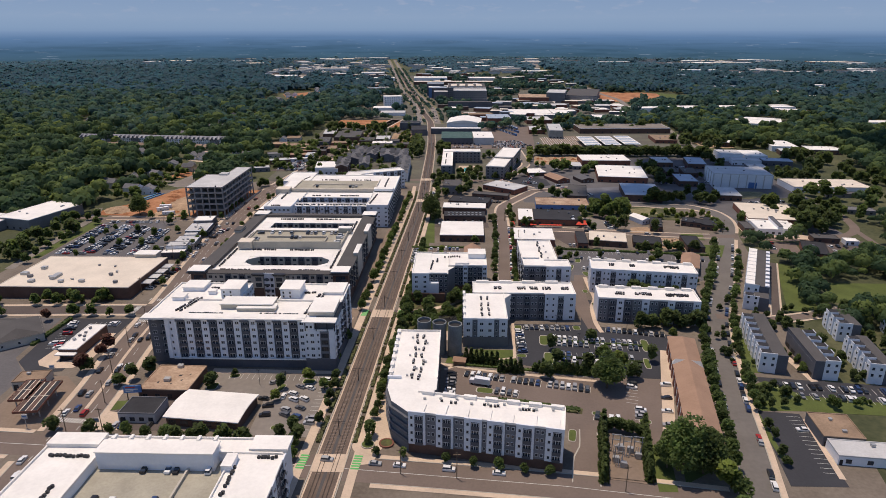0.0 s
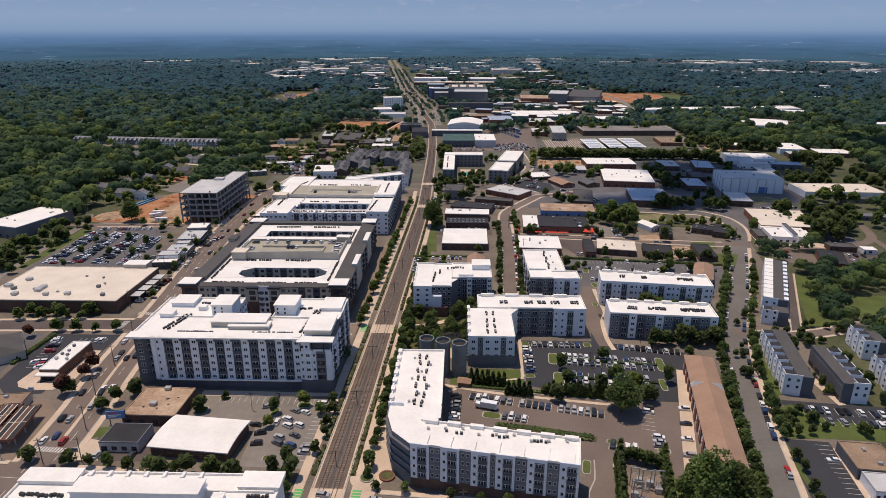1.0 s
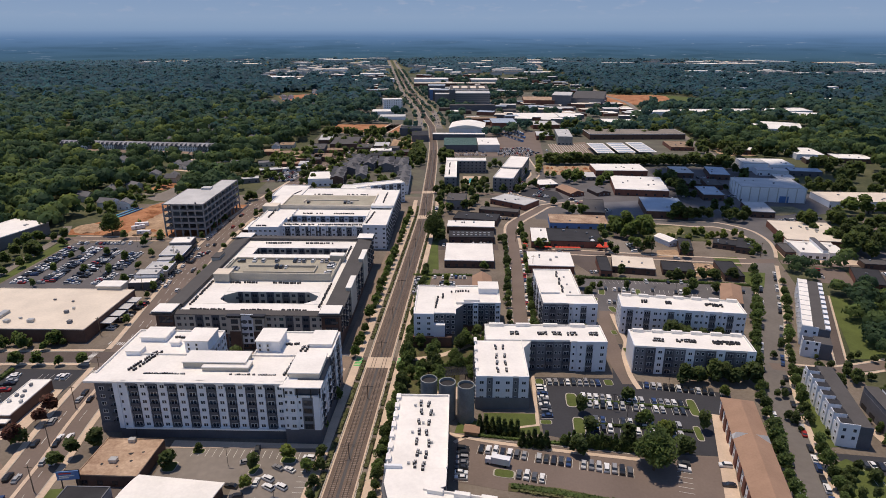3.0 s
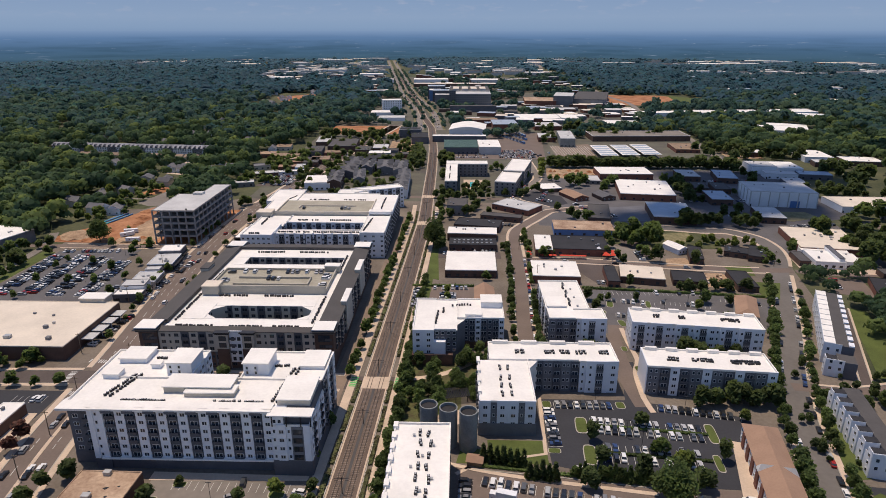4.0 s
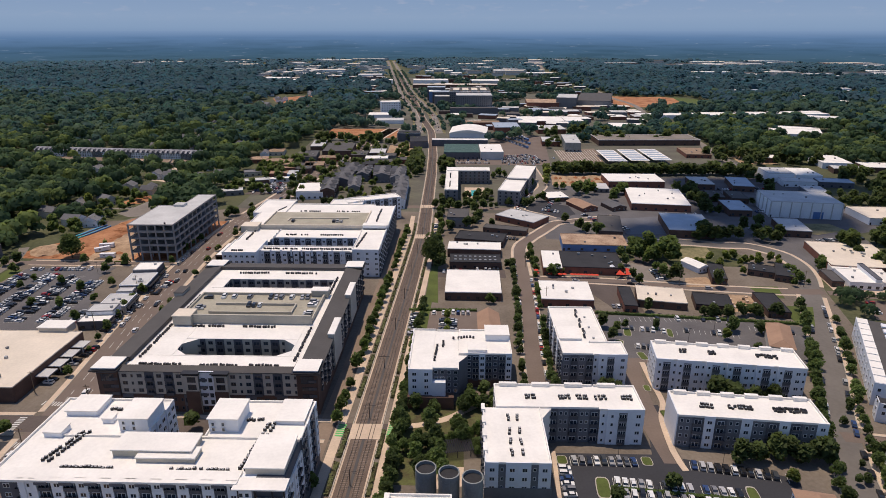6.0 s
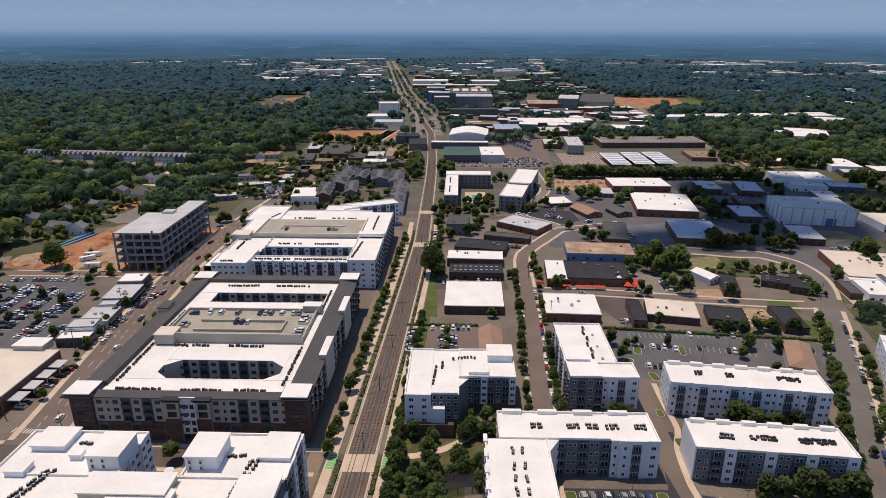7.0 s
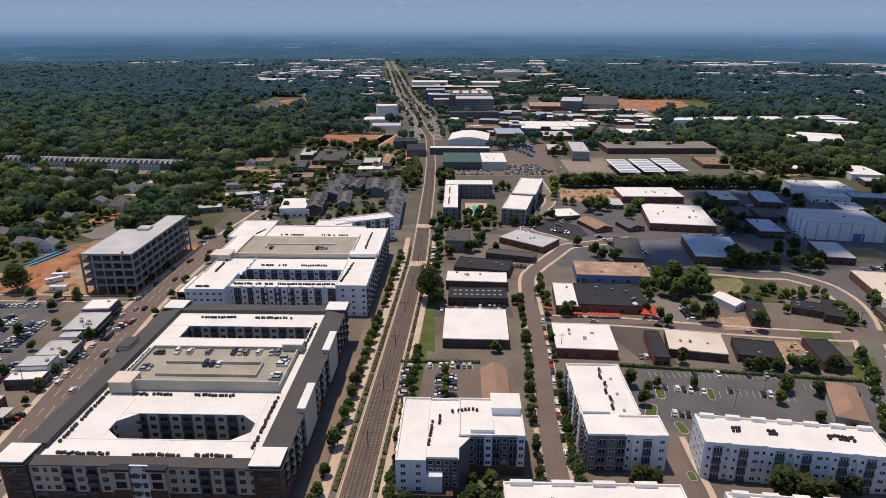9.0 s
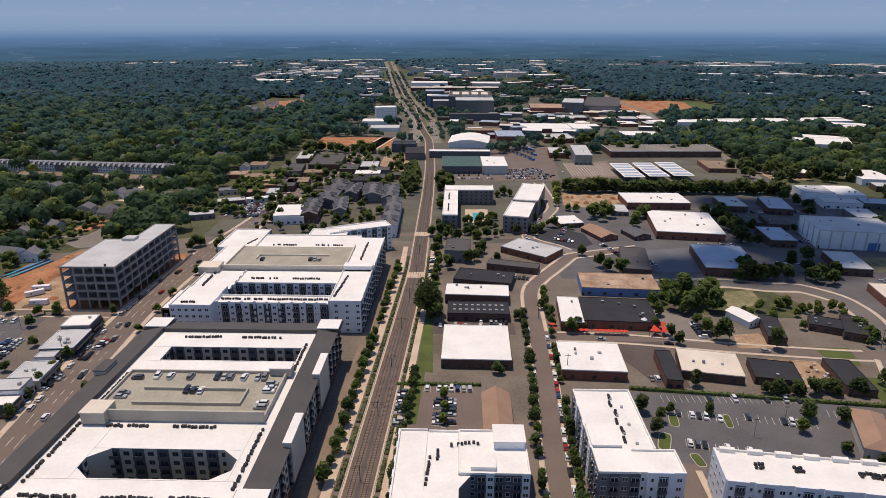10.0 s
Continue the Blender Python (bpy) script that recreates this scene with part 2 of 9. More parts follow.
def solid(name, mesh, material, label="", category="", group="", kind=""):
    return tagged(new(name, mesh.data(name, material)), label, category, group, kind)


CACHE = {}


def cached(key, build):
    if key not in CACHE:
        CACHE[key] = build()
    return CACHE[key]


def strip(points, width, z0, z1, offset=0.0):
    """A flat band along a polyline of (x, y); offset moves it to its right."""
    m, left, right = Mesh(), [], []
    for i, (x, y) in enumerate(points):
        a, b = points[max(i - 1, 0)], points[min(i + 1, len(points) - 1)]
        d = Vector((b[0] - a[0], b[1] - a[1])).normalized()
        nx, ny = d.y, -d.x
        left.append((x + nx * (offset - width / 2), y + ny * (offset - width / 2)))
        right.append((x + nx * (offset + width / 2), y + ny * (offset + width / 2)))
    for i in range(len(points) - 1):
        m.prism([left[i], right[i], right[i + 1], left[i + 1]], z0, z1)
    return m


def smooth(points, step=12.0):
    """Points along a Catmull-Rom curve."""
    out = []
    for i in range(len(points) - 1):
        p = [Vector(points[min(max(i + k, 0), len(points) - 1)]) for k in (-1, 0, 1, 2)]
        n = max(1, int((p[2] - p[1]).length / step))
        for j in range(n):
            t = j / n
            q = 0.5 * ((2 * p[1]) + (p[2] - p[0]) * t + (2 * p[0] - 5 * p[1] + 4 * p[2] - p[3]) * t * t + (3 * p[1] - p[0] - 3 * p[2] + p[3]) * t ** 3)
            out.append((q.x, q.y))
    return out + [tuple(points[-1])]


def rail_x(y):
    return float(np.interp(y, [100, 253, 355, 483, 569, 643, 787, 895, 1091, 1232, 1518, 2217, 3028], [-49.7, -44.4, -41, -36.6, -34, -35, -37, -40, -50, -71, -105, -200, -296]))


# ---- ground, roads, railway ----
solid("ground", Mesh().box(-4700, -1200, -2, 4700, 4700, 0), M_ground, "dull green meadow and bare soil reaching the horizon", "ground", kind="structure")
solid("pavement", Mesh().prism([(-300, 120), (135, 120), (215, 460), (260, 620), (-205, 640), (-300, 600)], 0, 0.03), M_yard,
      "worn tan soil and paving between the blocks", "pavement", kind="structure")
solid("pavement", Mesh().prism([(-205, 640), (260, 620), (330, 780), (330, 1000), (345, 1500), (150, 2300), (-330, 2300), (-230, 1500), (-215, 900)], 0, 0.03), M_town,
      "worn grey asphalt and thin grass of the town centre", "pavement", kind="structure")

BLVD = smooth([(-150, 120), (-156, 220), (-163, 270), (-170, 340), (-178, 400), (-186, 470), (-189, 530), (-186, 600), (-178, 660), (-172, 711), (-158, 833), (-134, 991), (-112, 1130)], 15)
ROAD_R = smooth([(92, 120), (104, 174), (110.5, 199), (122.5, 250), (141.5, 312), (172, 380), (205, 460), (216, 485), (222, 510), (219, 533), (206, 547), (184, 549), (160, 555), (120, 552)], 10)
ROAD_M = smooth([(29, 330), (30, 380), (33, 425), (35, 476), (37.5, 535), (46, 558), (55, 573), (64, 588), (74, 603), (88, 608), (104, 614), (126, 622)], 8)
ROAD_N = smooth([(76, 608), (66, 622), (48, 640), (51, 657), (60, 681), (71, 710), (78, 730), (79, 757), (77, 830)], 8)
STREET_1 = [(-330, 205), (-160, 196), (-48, 186), (38, 178), (95, 170)]
STREET_2 = [(-330, 312), (-176, 318), (-44, 316), (-30, 316)]
STREET_3 = smooth([(38, 478.5), (80, 476.5), (135, 468), (190, 462), (214, 463)], 10)
STREET_4 = [(-184, 612), (-60, 650), (-10, 648), (80, 640)]
LINE_0 = [(rail_x(150), 150), (rail_x(420), 420)]


def near_line(p, line, reach):
    for a, b in zip(line, line[1:]):
        d = Vector(b) - Vector(a)
        t = min(max((Vector(p) - Vector(a)).dot(d) / d.length_squared, 0), 1)
        if (Vector(a) + d * t - Vector(p)).length < reach:
            return True
    return False


def street(name, line, width, material, label, walk=2.0, z=0.06, cross=()):
    road = solid(name, strip(line, width, 0, z), material, label, "road", kind="structure")
    if walk:
        side = thing("pavement", 0, 0, 0, "pale concrete pavement beside the road", "pavement", kind="structure")
        fine = smooth(line, 4.0)
        for s in (-1, 1):
            run = []
            for p in fine + [None]:
                if p is not None and not any(near_line(p, c, r) for c, r in cross):
                    run.append(p)
                    continue
                if len(run) > 1:
                    part("slab", strip(run, walk, 0, 0.17, s * (width / 2 + walk / 2 + 0.35)), M_concrete, side)
                    part("kerb", strip(run, 0.3, 0, 0.2, s * (width / 2 + 0.15)), M_kerb, side)
                run = []
    return road


STREET_6 = [(143, 318), (168, 314), (196, 320), (240, 336)]
street("road", BLVD, 17, M_asphalt_old, "worn four-lane asphalt boulevard", 2.4, 0.06, ((STREET_1, 8), (STREET_2, 7), (STREET_4, 6)))
street("road", ROAD_R, 11, M_asphalt_street, "curving worn grey asphalt street lined with young trees", 2.2, 0.06, ((STREET_1, 9), (STREET_3, 6), (STREET_6, 6)))
street("road", ROAD_M, 8, M_asphalt_old, "narrow worn asphalt street between the apartments", 1.8, 0.06, ((STREET_3, 6), (STREET_4, 6)))
street("road", STREET_1, 13, M_asphalt_old, "worn asphalt cross street over the tracks", 2.0, 0.065, ((BLVD, 11), (LINE_0, 14), (ROAD_R, 9)))
street("road", STREET_2, 11, M_asphalt, "grey asphalt cross street beside the white apartments", 2.0, 0.065, ((BLVD, 11), (LINE_0, 14)))
street("road", ROAD_N, 7, M_asphalt_pale, "pale asphalt street climbing beside apartments", 1.6, 0.07, ((ROAD_M, 7),))
street("road", STREET_3, 8, M_asphalt_old, "worn asphalt side street past low brick shops", 1.6, 0.065, ((ROAD_M, 6), (ROAD_R, 8)))
street("road", STREET_4, 9, M_asphalt_old, "worn asphalt street crossing the tracks", 0, 0.065)
street("road", STREET_6, 6.5, M_asphalt_old, "short worn asphalt street between townhouses", 1.4, 0.065, ((ROAD_R, 8),))
street("road", [(176, 318), (183, 334), (214, 404)], 4.2, M_asphalt, "narrow asphalt lane behind townhouses", 0.8, 0.07)
street("road", [(163, 318), (158, 300), (162, 250)], 5.0, M_asphalt, "narrow asphalt lane behind townhouses", 0, 0.07)
solid("driveway", strip([(160.5, 302), (164.5, 250)], 3.4, 0, 0.1, 3.6), M_concrete, "pale concrete apron before garage doors", "driveway", kind="structure")


def dashes(line, offset, z=0.075, on=3.0, off=9.0, width=0.22):
    m = Mesh()
    for a, b in zip(line, line[1:]):
        d = Vector((b[0] - a[0], b[1] - a[1]))
        n = d.normalized()
        s = 0.0
        while s < d.length:
            p = Vector(a) + n * s + Vector((n.y, -n.x)) * offset
            m.box(-width / 2, 0, z - 0.01, width / 2, min(on, d.length - s), z, pose(p.x, p.y, 0, 0, 0, math.degrees(math.atan2(-n.x, n.y))))
            s += on + off
    return m


paint = solid("lane_marking", dashes(BLVD, -4, on=3, off=9), M_paint, "white dashed lane marking on asphalt", "road marking", kind="structure")
part("lane_marking", dashes(BLVD, 4, on=3, off=9, width=0.18), M_paint, paint)
part("lane_marking", dashes(BLVD[13:], 0, on=4, off=6, width=0.2), M_paint, paint)
part("lane_marking", dashes(STREET_1, 0, on=20, off=0.01, width=0.2), M_paint, paint)


for a_, b_ in ((0, 5), (6, 13)):
    solid("median", strip(smooth(BLVD[a_:b_], 5.0), 1.5, 0, 0.2, 0.6), M_concrete, "narrow pale concrete median in the boulevard", "median", kind="structure")


def crossing(x, y, w, d, rot=0.0):
    z = thing("crosswalk", x, y, rot, "white zebra stripes painted on asphalt", "crosswalk", kind="structure")
    bar = cached(("zebra", d), lambda: Mesh().box(-0.3, -d / 2, 0.065, 0.3, d / 2, 0.08).data("stripe", M_paint))
    for i in range(int(w / 1.2)):
        piece("stripe", bar, z, pose(-w / 2 + 0.6 + i * 1.2, 0, 0))


for x, y, w, d, r in ((-158, 212, 16, 3, -5), (-174, 332, 16, 3, -5), (-170, 304, 16, 3, -5), (-183, 318, 10, 3, 90), (-157, 316, 10, 3, 90)):
    crossing(x, y, w, d, r)

# wide road far ahead
HIGHWAY = smooth([(-52, 1075), (-58, 1140), (-70, 1290), (-92, 1420), (-106, 1520), (-136, 1690), (-189, 2106), (-266, 2706), (-380, 3600)], 40)
for off, wide in ((-15, 11), (15, 11)):
    solid("highway", strip(HIGHWAY, wide, 0, 0.1, off), M_asphalt_pale, "wide pale asphalt carriageway of a divided road", "road", kind="structure")
for off, wide in ((-7.6, 3.4), (7.6, 3.4), (-23, 4), (23, 4)):
    solid("verge", strip(HIGHWAY, wide, 0, 0.14, off), M_meadow, "dry green grass strip along the divided road", "lawn", kind="structure")
FAR_ROAD = smooth([(300, 800), (318, 861), (326, 938), (342, 1128), (346, 1300), (365, 1484), (352, 1670), (366, 2026)], 30)
solid("road", strip(FAR_ROAD, 11, 0, 0.1), M_asphalt_pale, "pale asphalt road between trees", "road", kind="structure")
solid("road", strip([(326, 2842), (345, 3100), (421, 4109)], 45, 0, 0.2), M_asphalt_pale, "pale motorway far off between woods", "road", kind="structure")

# railway
LINE = [(rail_x(y), y) for y in range(100, 620, 20)] + [(rail_x(y), y) for y in range(620, 2300, 40)]
bed = solid("track_bed", strip(LINE, 11.6, 0, 0.22), M_ballast, "brown-grey ballast bed of a double railway track", "railway", kind="structure")
for s in (-1, 1):
    part("kerb", strip(LINE, 0.35, 0, 0.3, s * 5.95), M_kerb, bed)
part("drain", strip(LINE, 1.1, 0.22, 0.25), M_roof_grey, bed, "dark drain between the two tracks")
for s in (-1, 1):
    part("walkway", strip(LINE, 0.6, 0.22, 0.27, s * 5.3), M_concrete, bed)
for s in (-2.45, 2.45):
    for g in (-0.72, 0.72):
        part("rail", strip(LINE, 0.2, 0.22, 0.46, s + g), M_steel, bed)
sleeper = Mesh().box(-1.25, -0.13, 0.2, 1.25, 0.13, 0.31).data("sleeper", M_sleeper)
rest = Mesh()
y = 182.0
count = 0
while y < 880:
    for s in (-2.45, 2.45):
        m = pose(rail_x(y) + s, y, 0, 0, 0, -1.9)
        if 240 < y < 400 and count < 80:
            piece("sleeper", sleeper, bed, m)
            count += 1
        else:
            rest.box(-1.25, -0.13, 0.2, 1.25, 0.13, 0.31, m)
    y += 0.95
tagged(part("sleeper", rest, M_sleeper, bed), kind="stuff")
for yc in (188, 316, 563, 650):
    part("crossing_panel", Mesh().box(rail_x(yc) - 6, yc - 5, 0.2, rail_x(yc) + 6, yc + 5, 0.36), M_concrete, bed, "pale concrete level crossing panels")
for yc in (188, 316):
    for s in (-1, 1):
        lane = thing("bike_lane", rail_x(yc) + s * 10, yc + 1, -4, "bright green painted crossing bars on the road", "road marking", kind="structure")
        for i in range(6):
            part("bar", Mesh().box(-1.6, -4.2 + i * 1.4, 0.14, 1.6, -3.3 + i * 1.4, 0.165), M_green_paint, lane)
solid("footpath", strip(LINE[:27], 3.2, 0, 0.14, 9.6), M_concrete, "pale concrete footpath along the railway", "footpath", kind="structure")
solid("footpath", strip(LINE[:27], 3.6, 0, 0.14, -10.6), M_concrete, "pale concrete footpath along the railway", "footpath", kind="structure")
solid("verge", strip(LINE[15:24], 4.5, 0, 0.1, 14.0), M_grass, "strip of mown green grass beside the tracks", "lawn", kind="structure")
solid("access_lane", strip(LINE[9:25], 6.0, 0, 0.07, -16.5), M_tan, "worn tan access lane beside the apartments", "road", kind="structure")


def mast(y):
    t = thing("catenary_mast", rail_x(y), y, 0, "slim dark steel mast with two bracket arms between the tracks", "mast", "masts along the railway")
    part("pole", Mesh().tube(0, 0, 0.2, 7.2, 0.16, 8, 0.1), M_dark_metal, t)
    for s in (-1, 1):
        part("arm", Mesh().box(0, -0.05, 6.3, s * 2.6, 0.05, 6.42).box(s * 1.2, -0.04, 5.5, s * 2.5, 0.04, 5.6), M_dark_metal, t)


for k in range(11):
    mast(205 + 40 * k)


# ---- buildings ----
def two(name, a, ma, b, mb):
    """One mesh out of two solids with a material each."""
    m = Mesh()
    m.add(a.v, a.f)
    m.add(b.v, b.f)
    d = m.data(name, ma, mb)
    for i, p in enumerate(d.polygons):
        p.material_index = 0 if i < len(a.f) else 1
    return d


def window_data(w, h, frame_mat):
    """A frame with one to four recessed panes, in one connected piece."""
    n = max(1, int(w / 0.85))
    t, xs = 0.11, [-w / 2]
    for k in range(n):
        xs += [-w / 2 + k * w / n + 0.09, -w / 2 + (k + 1) * w / n - (0.05 if k < n - 1 else 0.09)]
    xs.append(w / 2)
    zs = [0, t, h - t, h]
    v = [(x, -0.09, z) for z in zs for x in xs]
    m, c = Mesh(), len(xs)
    faces, panes = [], []
    for j in range(3):
        for i in range(c - 1):
            q = (j * c + i, j * c + i + 1, (j + 1) * c + i + 1, (j + 1) * c + i)
            if j == 1 and i % 2 == 1:
                k = len(v)
                v += [(v[p][0], -0.02, v[p][2]) for p in q]
                panes.append((k, k + 1, k + 2, k + 3))
                faces += [(q[e], q[(e + 1) % 4], k + (e + 1) % 4, k + e) for e in range(4)]
            else:
                faces.append(q)
    k = len(v)
    ring = [0, c - 1, 4 * c - 1, 3 * c]
    v += [(v[p][0], 0.03, v[p][2]) for p in ring]
    faces += [(ring[e], k + e, k + (e + 1) % 4, ring[(e + 1) % 4]) for e in range(4)]
    d = m.add(v, faces + panes).data("window", frame_mat, M_glass)
    for i, p in enumerate(d.polygons):
        p.material_index = 0 if i < len(faces) else 1
    return d


def window(parent, m, w=1.4, h=1.6, frame_mat=None):
    frame_mat = frame_mat or M_trim
    return piece("window", cached(("window", w, h, frame_mat.name), lambda: window_data(w, h, frame_mat)), parent, m)


def balcony_data(w, deep):
    """A shallow tray: slab and railing in one piece."""
    o = [(-w / 2, 0), (-w / 2, -deep), (w / 2, -deep), (w / 2, 0)]
    i = [(-w / 2 + 0.08, 0), (-w / 2 + 0.08, -deep + 0.08), (w / 2 - 0.08, -deep + 0.08), (w / 2 - 0.08, 0)]
    v = [(x, y, -0.2) for x, y in o] + [(x, y, 1.05) for x, y in o] + [(x, y, 1.05) for x, y in i] + [(x, y, 0) for x, y in i]
    f = [(k, k + 1, k + 5, k + 4) for k in range(3)] + [(k + 4, k + 5, k + 9, k + 8) for k in range(3)] + [(k + 8, k + 9, k + 13, k + 12) for k in range(3)] + [(12, 13, 14, 15), (3, 2, 1, 0)]
    return Mesh().add(v, f).data("balcony", M_rail)


BAY = {"W": 3.4, "G": 4.2, "B": 3.8, "D": 3.6, "P": 2.4, "R": 4.2, "V": 4.4, "N": 2.0, "X": 7.2, "H": 4.4, "Y": 2.5}


def joined(parent, name, items):
    """Small fittings of a far wall as one part: a list of (mesh data, matrix)."""
    v, f, mats, idx = [], [], [], []
    for data_, m in items:
        k = len(v)
        v += [tuple(m @ q.co) for q in data_.vertices]
        for q in data_.polygons:
            f.append(tuple(i + k for i in q.vertices))
            mm = data_.materials[q.material_index]
            if mm not in mats:
                mats.append(mm)
            idx.append(mats.index(mm))
    d = bpy.data.meshes.new(name)
    d.from_pydata(v, [], f)
    for mm in mats:
        d.materials.append(mm)
    d.polygons.foreach_set("material_index", np.array(idx, np.int32))
    d.update()
    ob = new(name, d)
    ob.parent = parent
    return tagged(ob, kind="stuff")


def plain_windows(parent, p, q, z0, z1, storeys, gap=4.2):
    """Rear and far walls: their windows in one part."""
    d = Vector((q[0] - p[0], q[1] - p[1]))
    at = pose(p[0], p[1], 0, 0, 0, math.degrees(math.atan2(d.y, d.x)))
    m, n = Mesh(), max(1, int(d.length / gap))
    for i in range(n):
        for s in range(storeys):
            x, z = (i + 0.5) * d.length / n, z0 + s * (z1 - z0) / storeys + 0.9
            m.box(x - 0.8, -0.06, z, x + 0.8, 0.02, z + 1.6, at)
    tagged(part("glazing", m, M_glass, parent), kind="stuff")


def facade(parent, p, q, z0, z1, storeys, pattern, skins, top=0.9):
    """Bays along the wall from p to q (outside to the right): W proud panel with windows, G plain wall with windows, B balconies, D dark panel with windows, P proud panel, V wide glazing."""
    d = Vector((q[0] - p[0], q[1] - p[1]))
    length, ang = d.length, math.degrees(math.atan2(d.y, d.x))
    n = max(1, round(length / sum(BAY[c] for c in pattern)))
    seq = pattern * n
    k = length / sum(BAY[c] for c in seq)
    sh = (z1 - z0) / storeys
    at = pose(p[0], p[1], 0, 0, 0, ang)
    far_off, fittings = parent.location.y > 500, []
    trim = skins.get("frame")

    def fit(name, data_, m):
        if far_off:
            fittings.append((data_, m))
        else:
            piece(name, data_, parent, m)

    def glaze(m, w, h, frame_mat=None):
        fm = frame_mat or trim or M_trim
        fit("window", cached(("window", w, h, fm.name), lambda: window_data(w, h, fm)), m)

    x = 0.0
    for c in seq:
        w = BAY[c] * k
        mid = x + w / 2
        x += w
        out = 0.0
        if c in "WPDBVY":
            skin = skins["W"] if c in "WPY" else skins["D"]
            deep = {"W": 0.35, "P": 0.45, "D": 0.12, "B": 0.06, "V": 0.3, "Y": 0.15}[c]
            hi = z1 + (top + 0.05 if c in "WP" else 0.0)
            key = ("panel", round(w, 2), round(hi - z0, 2), deep, skin.name)
            fit("facade_panel", cached(key, lambda: Mesh().box(-w / 2 + 0.01, -deep, z0, w / 2 - 0.01, 0, hi).data("facade_panel", skin)), at @ pose(mid, 0, 0))
            out = -deep
        if c == "X":
            hi = z1 + top + 0.1
            fit("facade_panel", cached(("xpanel", round(w, 2), round(hi - z0, 2)), lambda: Mesh().box(-w / 2 + 0.01, -0.6, z0, w / 2 - 0.01, 0, hi).data("facade_panel", skins["W"])), at @ pose(mid, 0, 0))
            fit("balcony_bay", cached(("xbay", round(z1 - z0, 2)), lambda: Mesh().box(-1.55, -0.66, z0 + 0.3, 1.55, -0.6, z1 - 0.4).data("balcony_bay", skins["D"])), at @ pose(mid + w * 0.12, 0, 0))
        for s in range(storeys):
            z = z0 + s * sh
            if c == "X":
                glaze(at @ pose(mid + w * 0.12, -0.66, z + 0.4), 2.7, 2.2)
                fit("balcony", cached(("balcony", 2.9, 0.5), lambda: balcony_data(2.9, 0.5)), at @ pose(mid + w * 0.12, -0.66, z + 0.3))
                glaze(at @ pose(mid - w * 0.3, -0.6, z + 1.0), 1.0, 1.4)
                continue
            if c == "H":
                for side in (-1, 1):
                    glaze(at @ pose(mid + side * w * 0.22, 0, z + 0.9), 1.1, 1.5)
                continue
            m = at @ pose(mid, out, z + 0.85)
            if c == "W":
                glaze(m, 1.7, 1.5)
            elif c == "G":
                glaze(m, 2.0, 1.6)
            elif c == "D":
                glaze(m, 1.5, 1.6)
            elif c in "NY":
                glaze(m, 0.9, 1.4)
            elif c == "V":
                glaze(at @ pose(mid, out, z + 0.4), 3.2, 2.1, M_dark_metal)
            elif c == "B":
                glaze(at @ pose(mid, out, z + 0.15), 2.5, 2.2)
                fit("balcony", cached(("balcony", round(w, 1)), lambda: balcony_data(round(w, 1) - 0.7, 0.95)), at @ pose(mid, 0, z + 0.05))
    if fittings:
        joined(parent, "facade_dressing", fittings)
    return at


def corners(x0, y0, x1, y1, turn=None):
    c = [(x0, y0), (x1, y0), (x1, y1), (x0, y1)]
    if turn:
        m = pose(turn[0], turn[1], 0, 0, 0, turn[2]) @ pose(-turn[0], -turn[1], 0)
        c = [tuple((m @ Vector((x, y, 0))).xy) for x, y in c]
    return c


def block(parent, rect, h, faces, skins, storeys, base=0.0, roof=None, turn=None, parapet=0.9, z0=0.0, base_skin=None):
    """A wing: body, plinth storey, flat roof with parapet, and a facade on each of the sides S, E, N, W that is named."""
    c = corners(*rect, turn)
    ox, oy = parent.location.x, parent.location.y
    c = [(x - ox, y - oy) for x, y in c]
    part("wall", Mesh().prism(c, z0, h), skins["wall"], parent)
    part("roof", Mesh().prism(c, h, h + 0.15), roof or M_roof, parent)
    if base and base_skin:
        cx, cy = sum(p[0] for p in c) / 4, sum(p[1] for p in c) / 4
        big = []
        for x, y in c:
            big.append((cx + x - cx + 0.12 * (1 if x > cx else -1), cy + y - cy + 0.12 * (1 if y > cy else -1)))
        part("plinth", Mesh().prism(big, z0, base), base_skin, parent)
    for i, side in enumerate("SENW"):
        if side not in faces:
            continue
        p, q = c[i], c[(i + 1) % 4]
        d = Vector((q[0] - p[0], q[1] - p[1]))
        at = pose(p[0], p[1], 0, 0, 0, math.degrees(math.atan2(d.y, d.x)))
        part("parapet", Mesh().box(-0.05, -0.08, h + 0.15, d.length - 0.42, 0.38, h + parapet, at), skins.get("rim", M_roof), parent)
        far_side = ox + (p[0] + q[0]) / 2
        if side == "N" or oy > 630 or (side == "W" and far_side < -45) or (side == "E" and far_side > -20):
            plain_windows(parent, p, q, max(base, z0 + 0.1), h, storeys)
        elif faces[side]:
            facade(parent, p, q, max(base, z0 + 0.1), h, storeys, faces[side], skins, parapet)


UNIT = two("condenser", Mesh().box(-0.45, -0.45, 0, 0.45, 0.45, 0.85), M_dark_metal, Mesh().tube(0, 0, 0.85, 0.95, 0.34, 8), M_metal)
units = 0
cond = random.Random(17)
MORE_UNITS = Mesh()


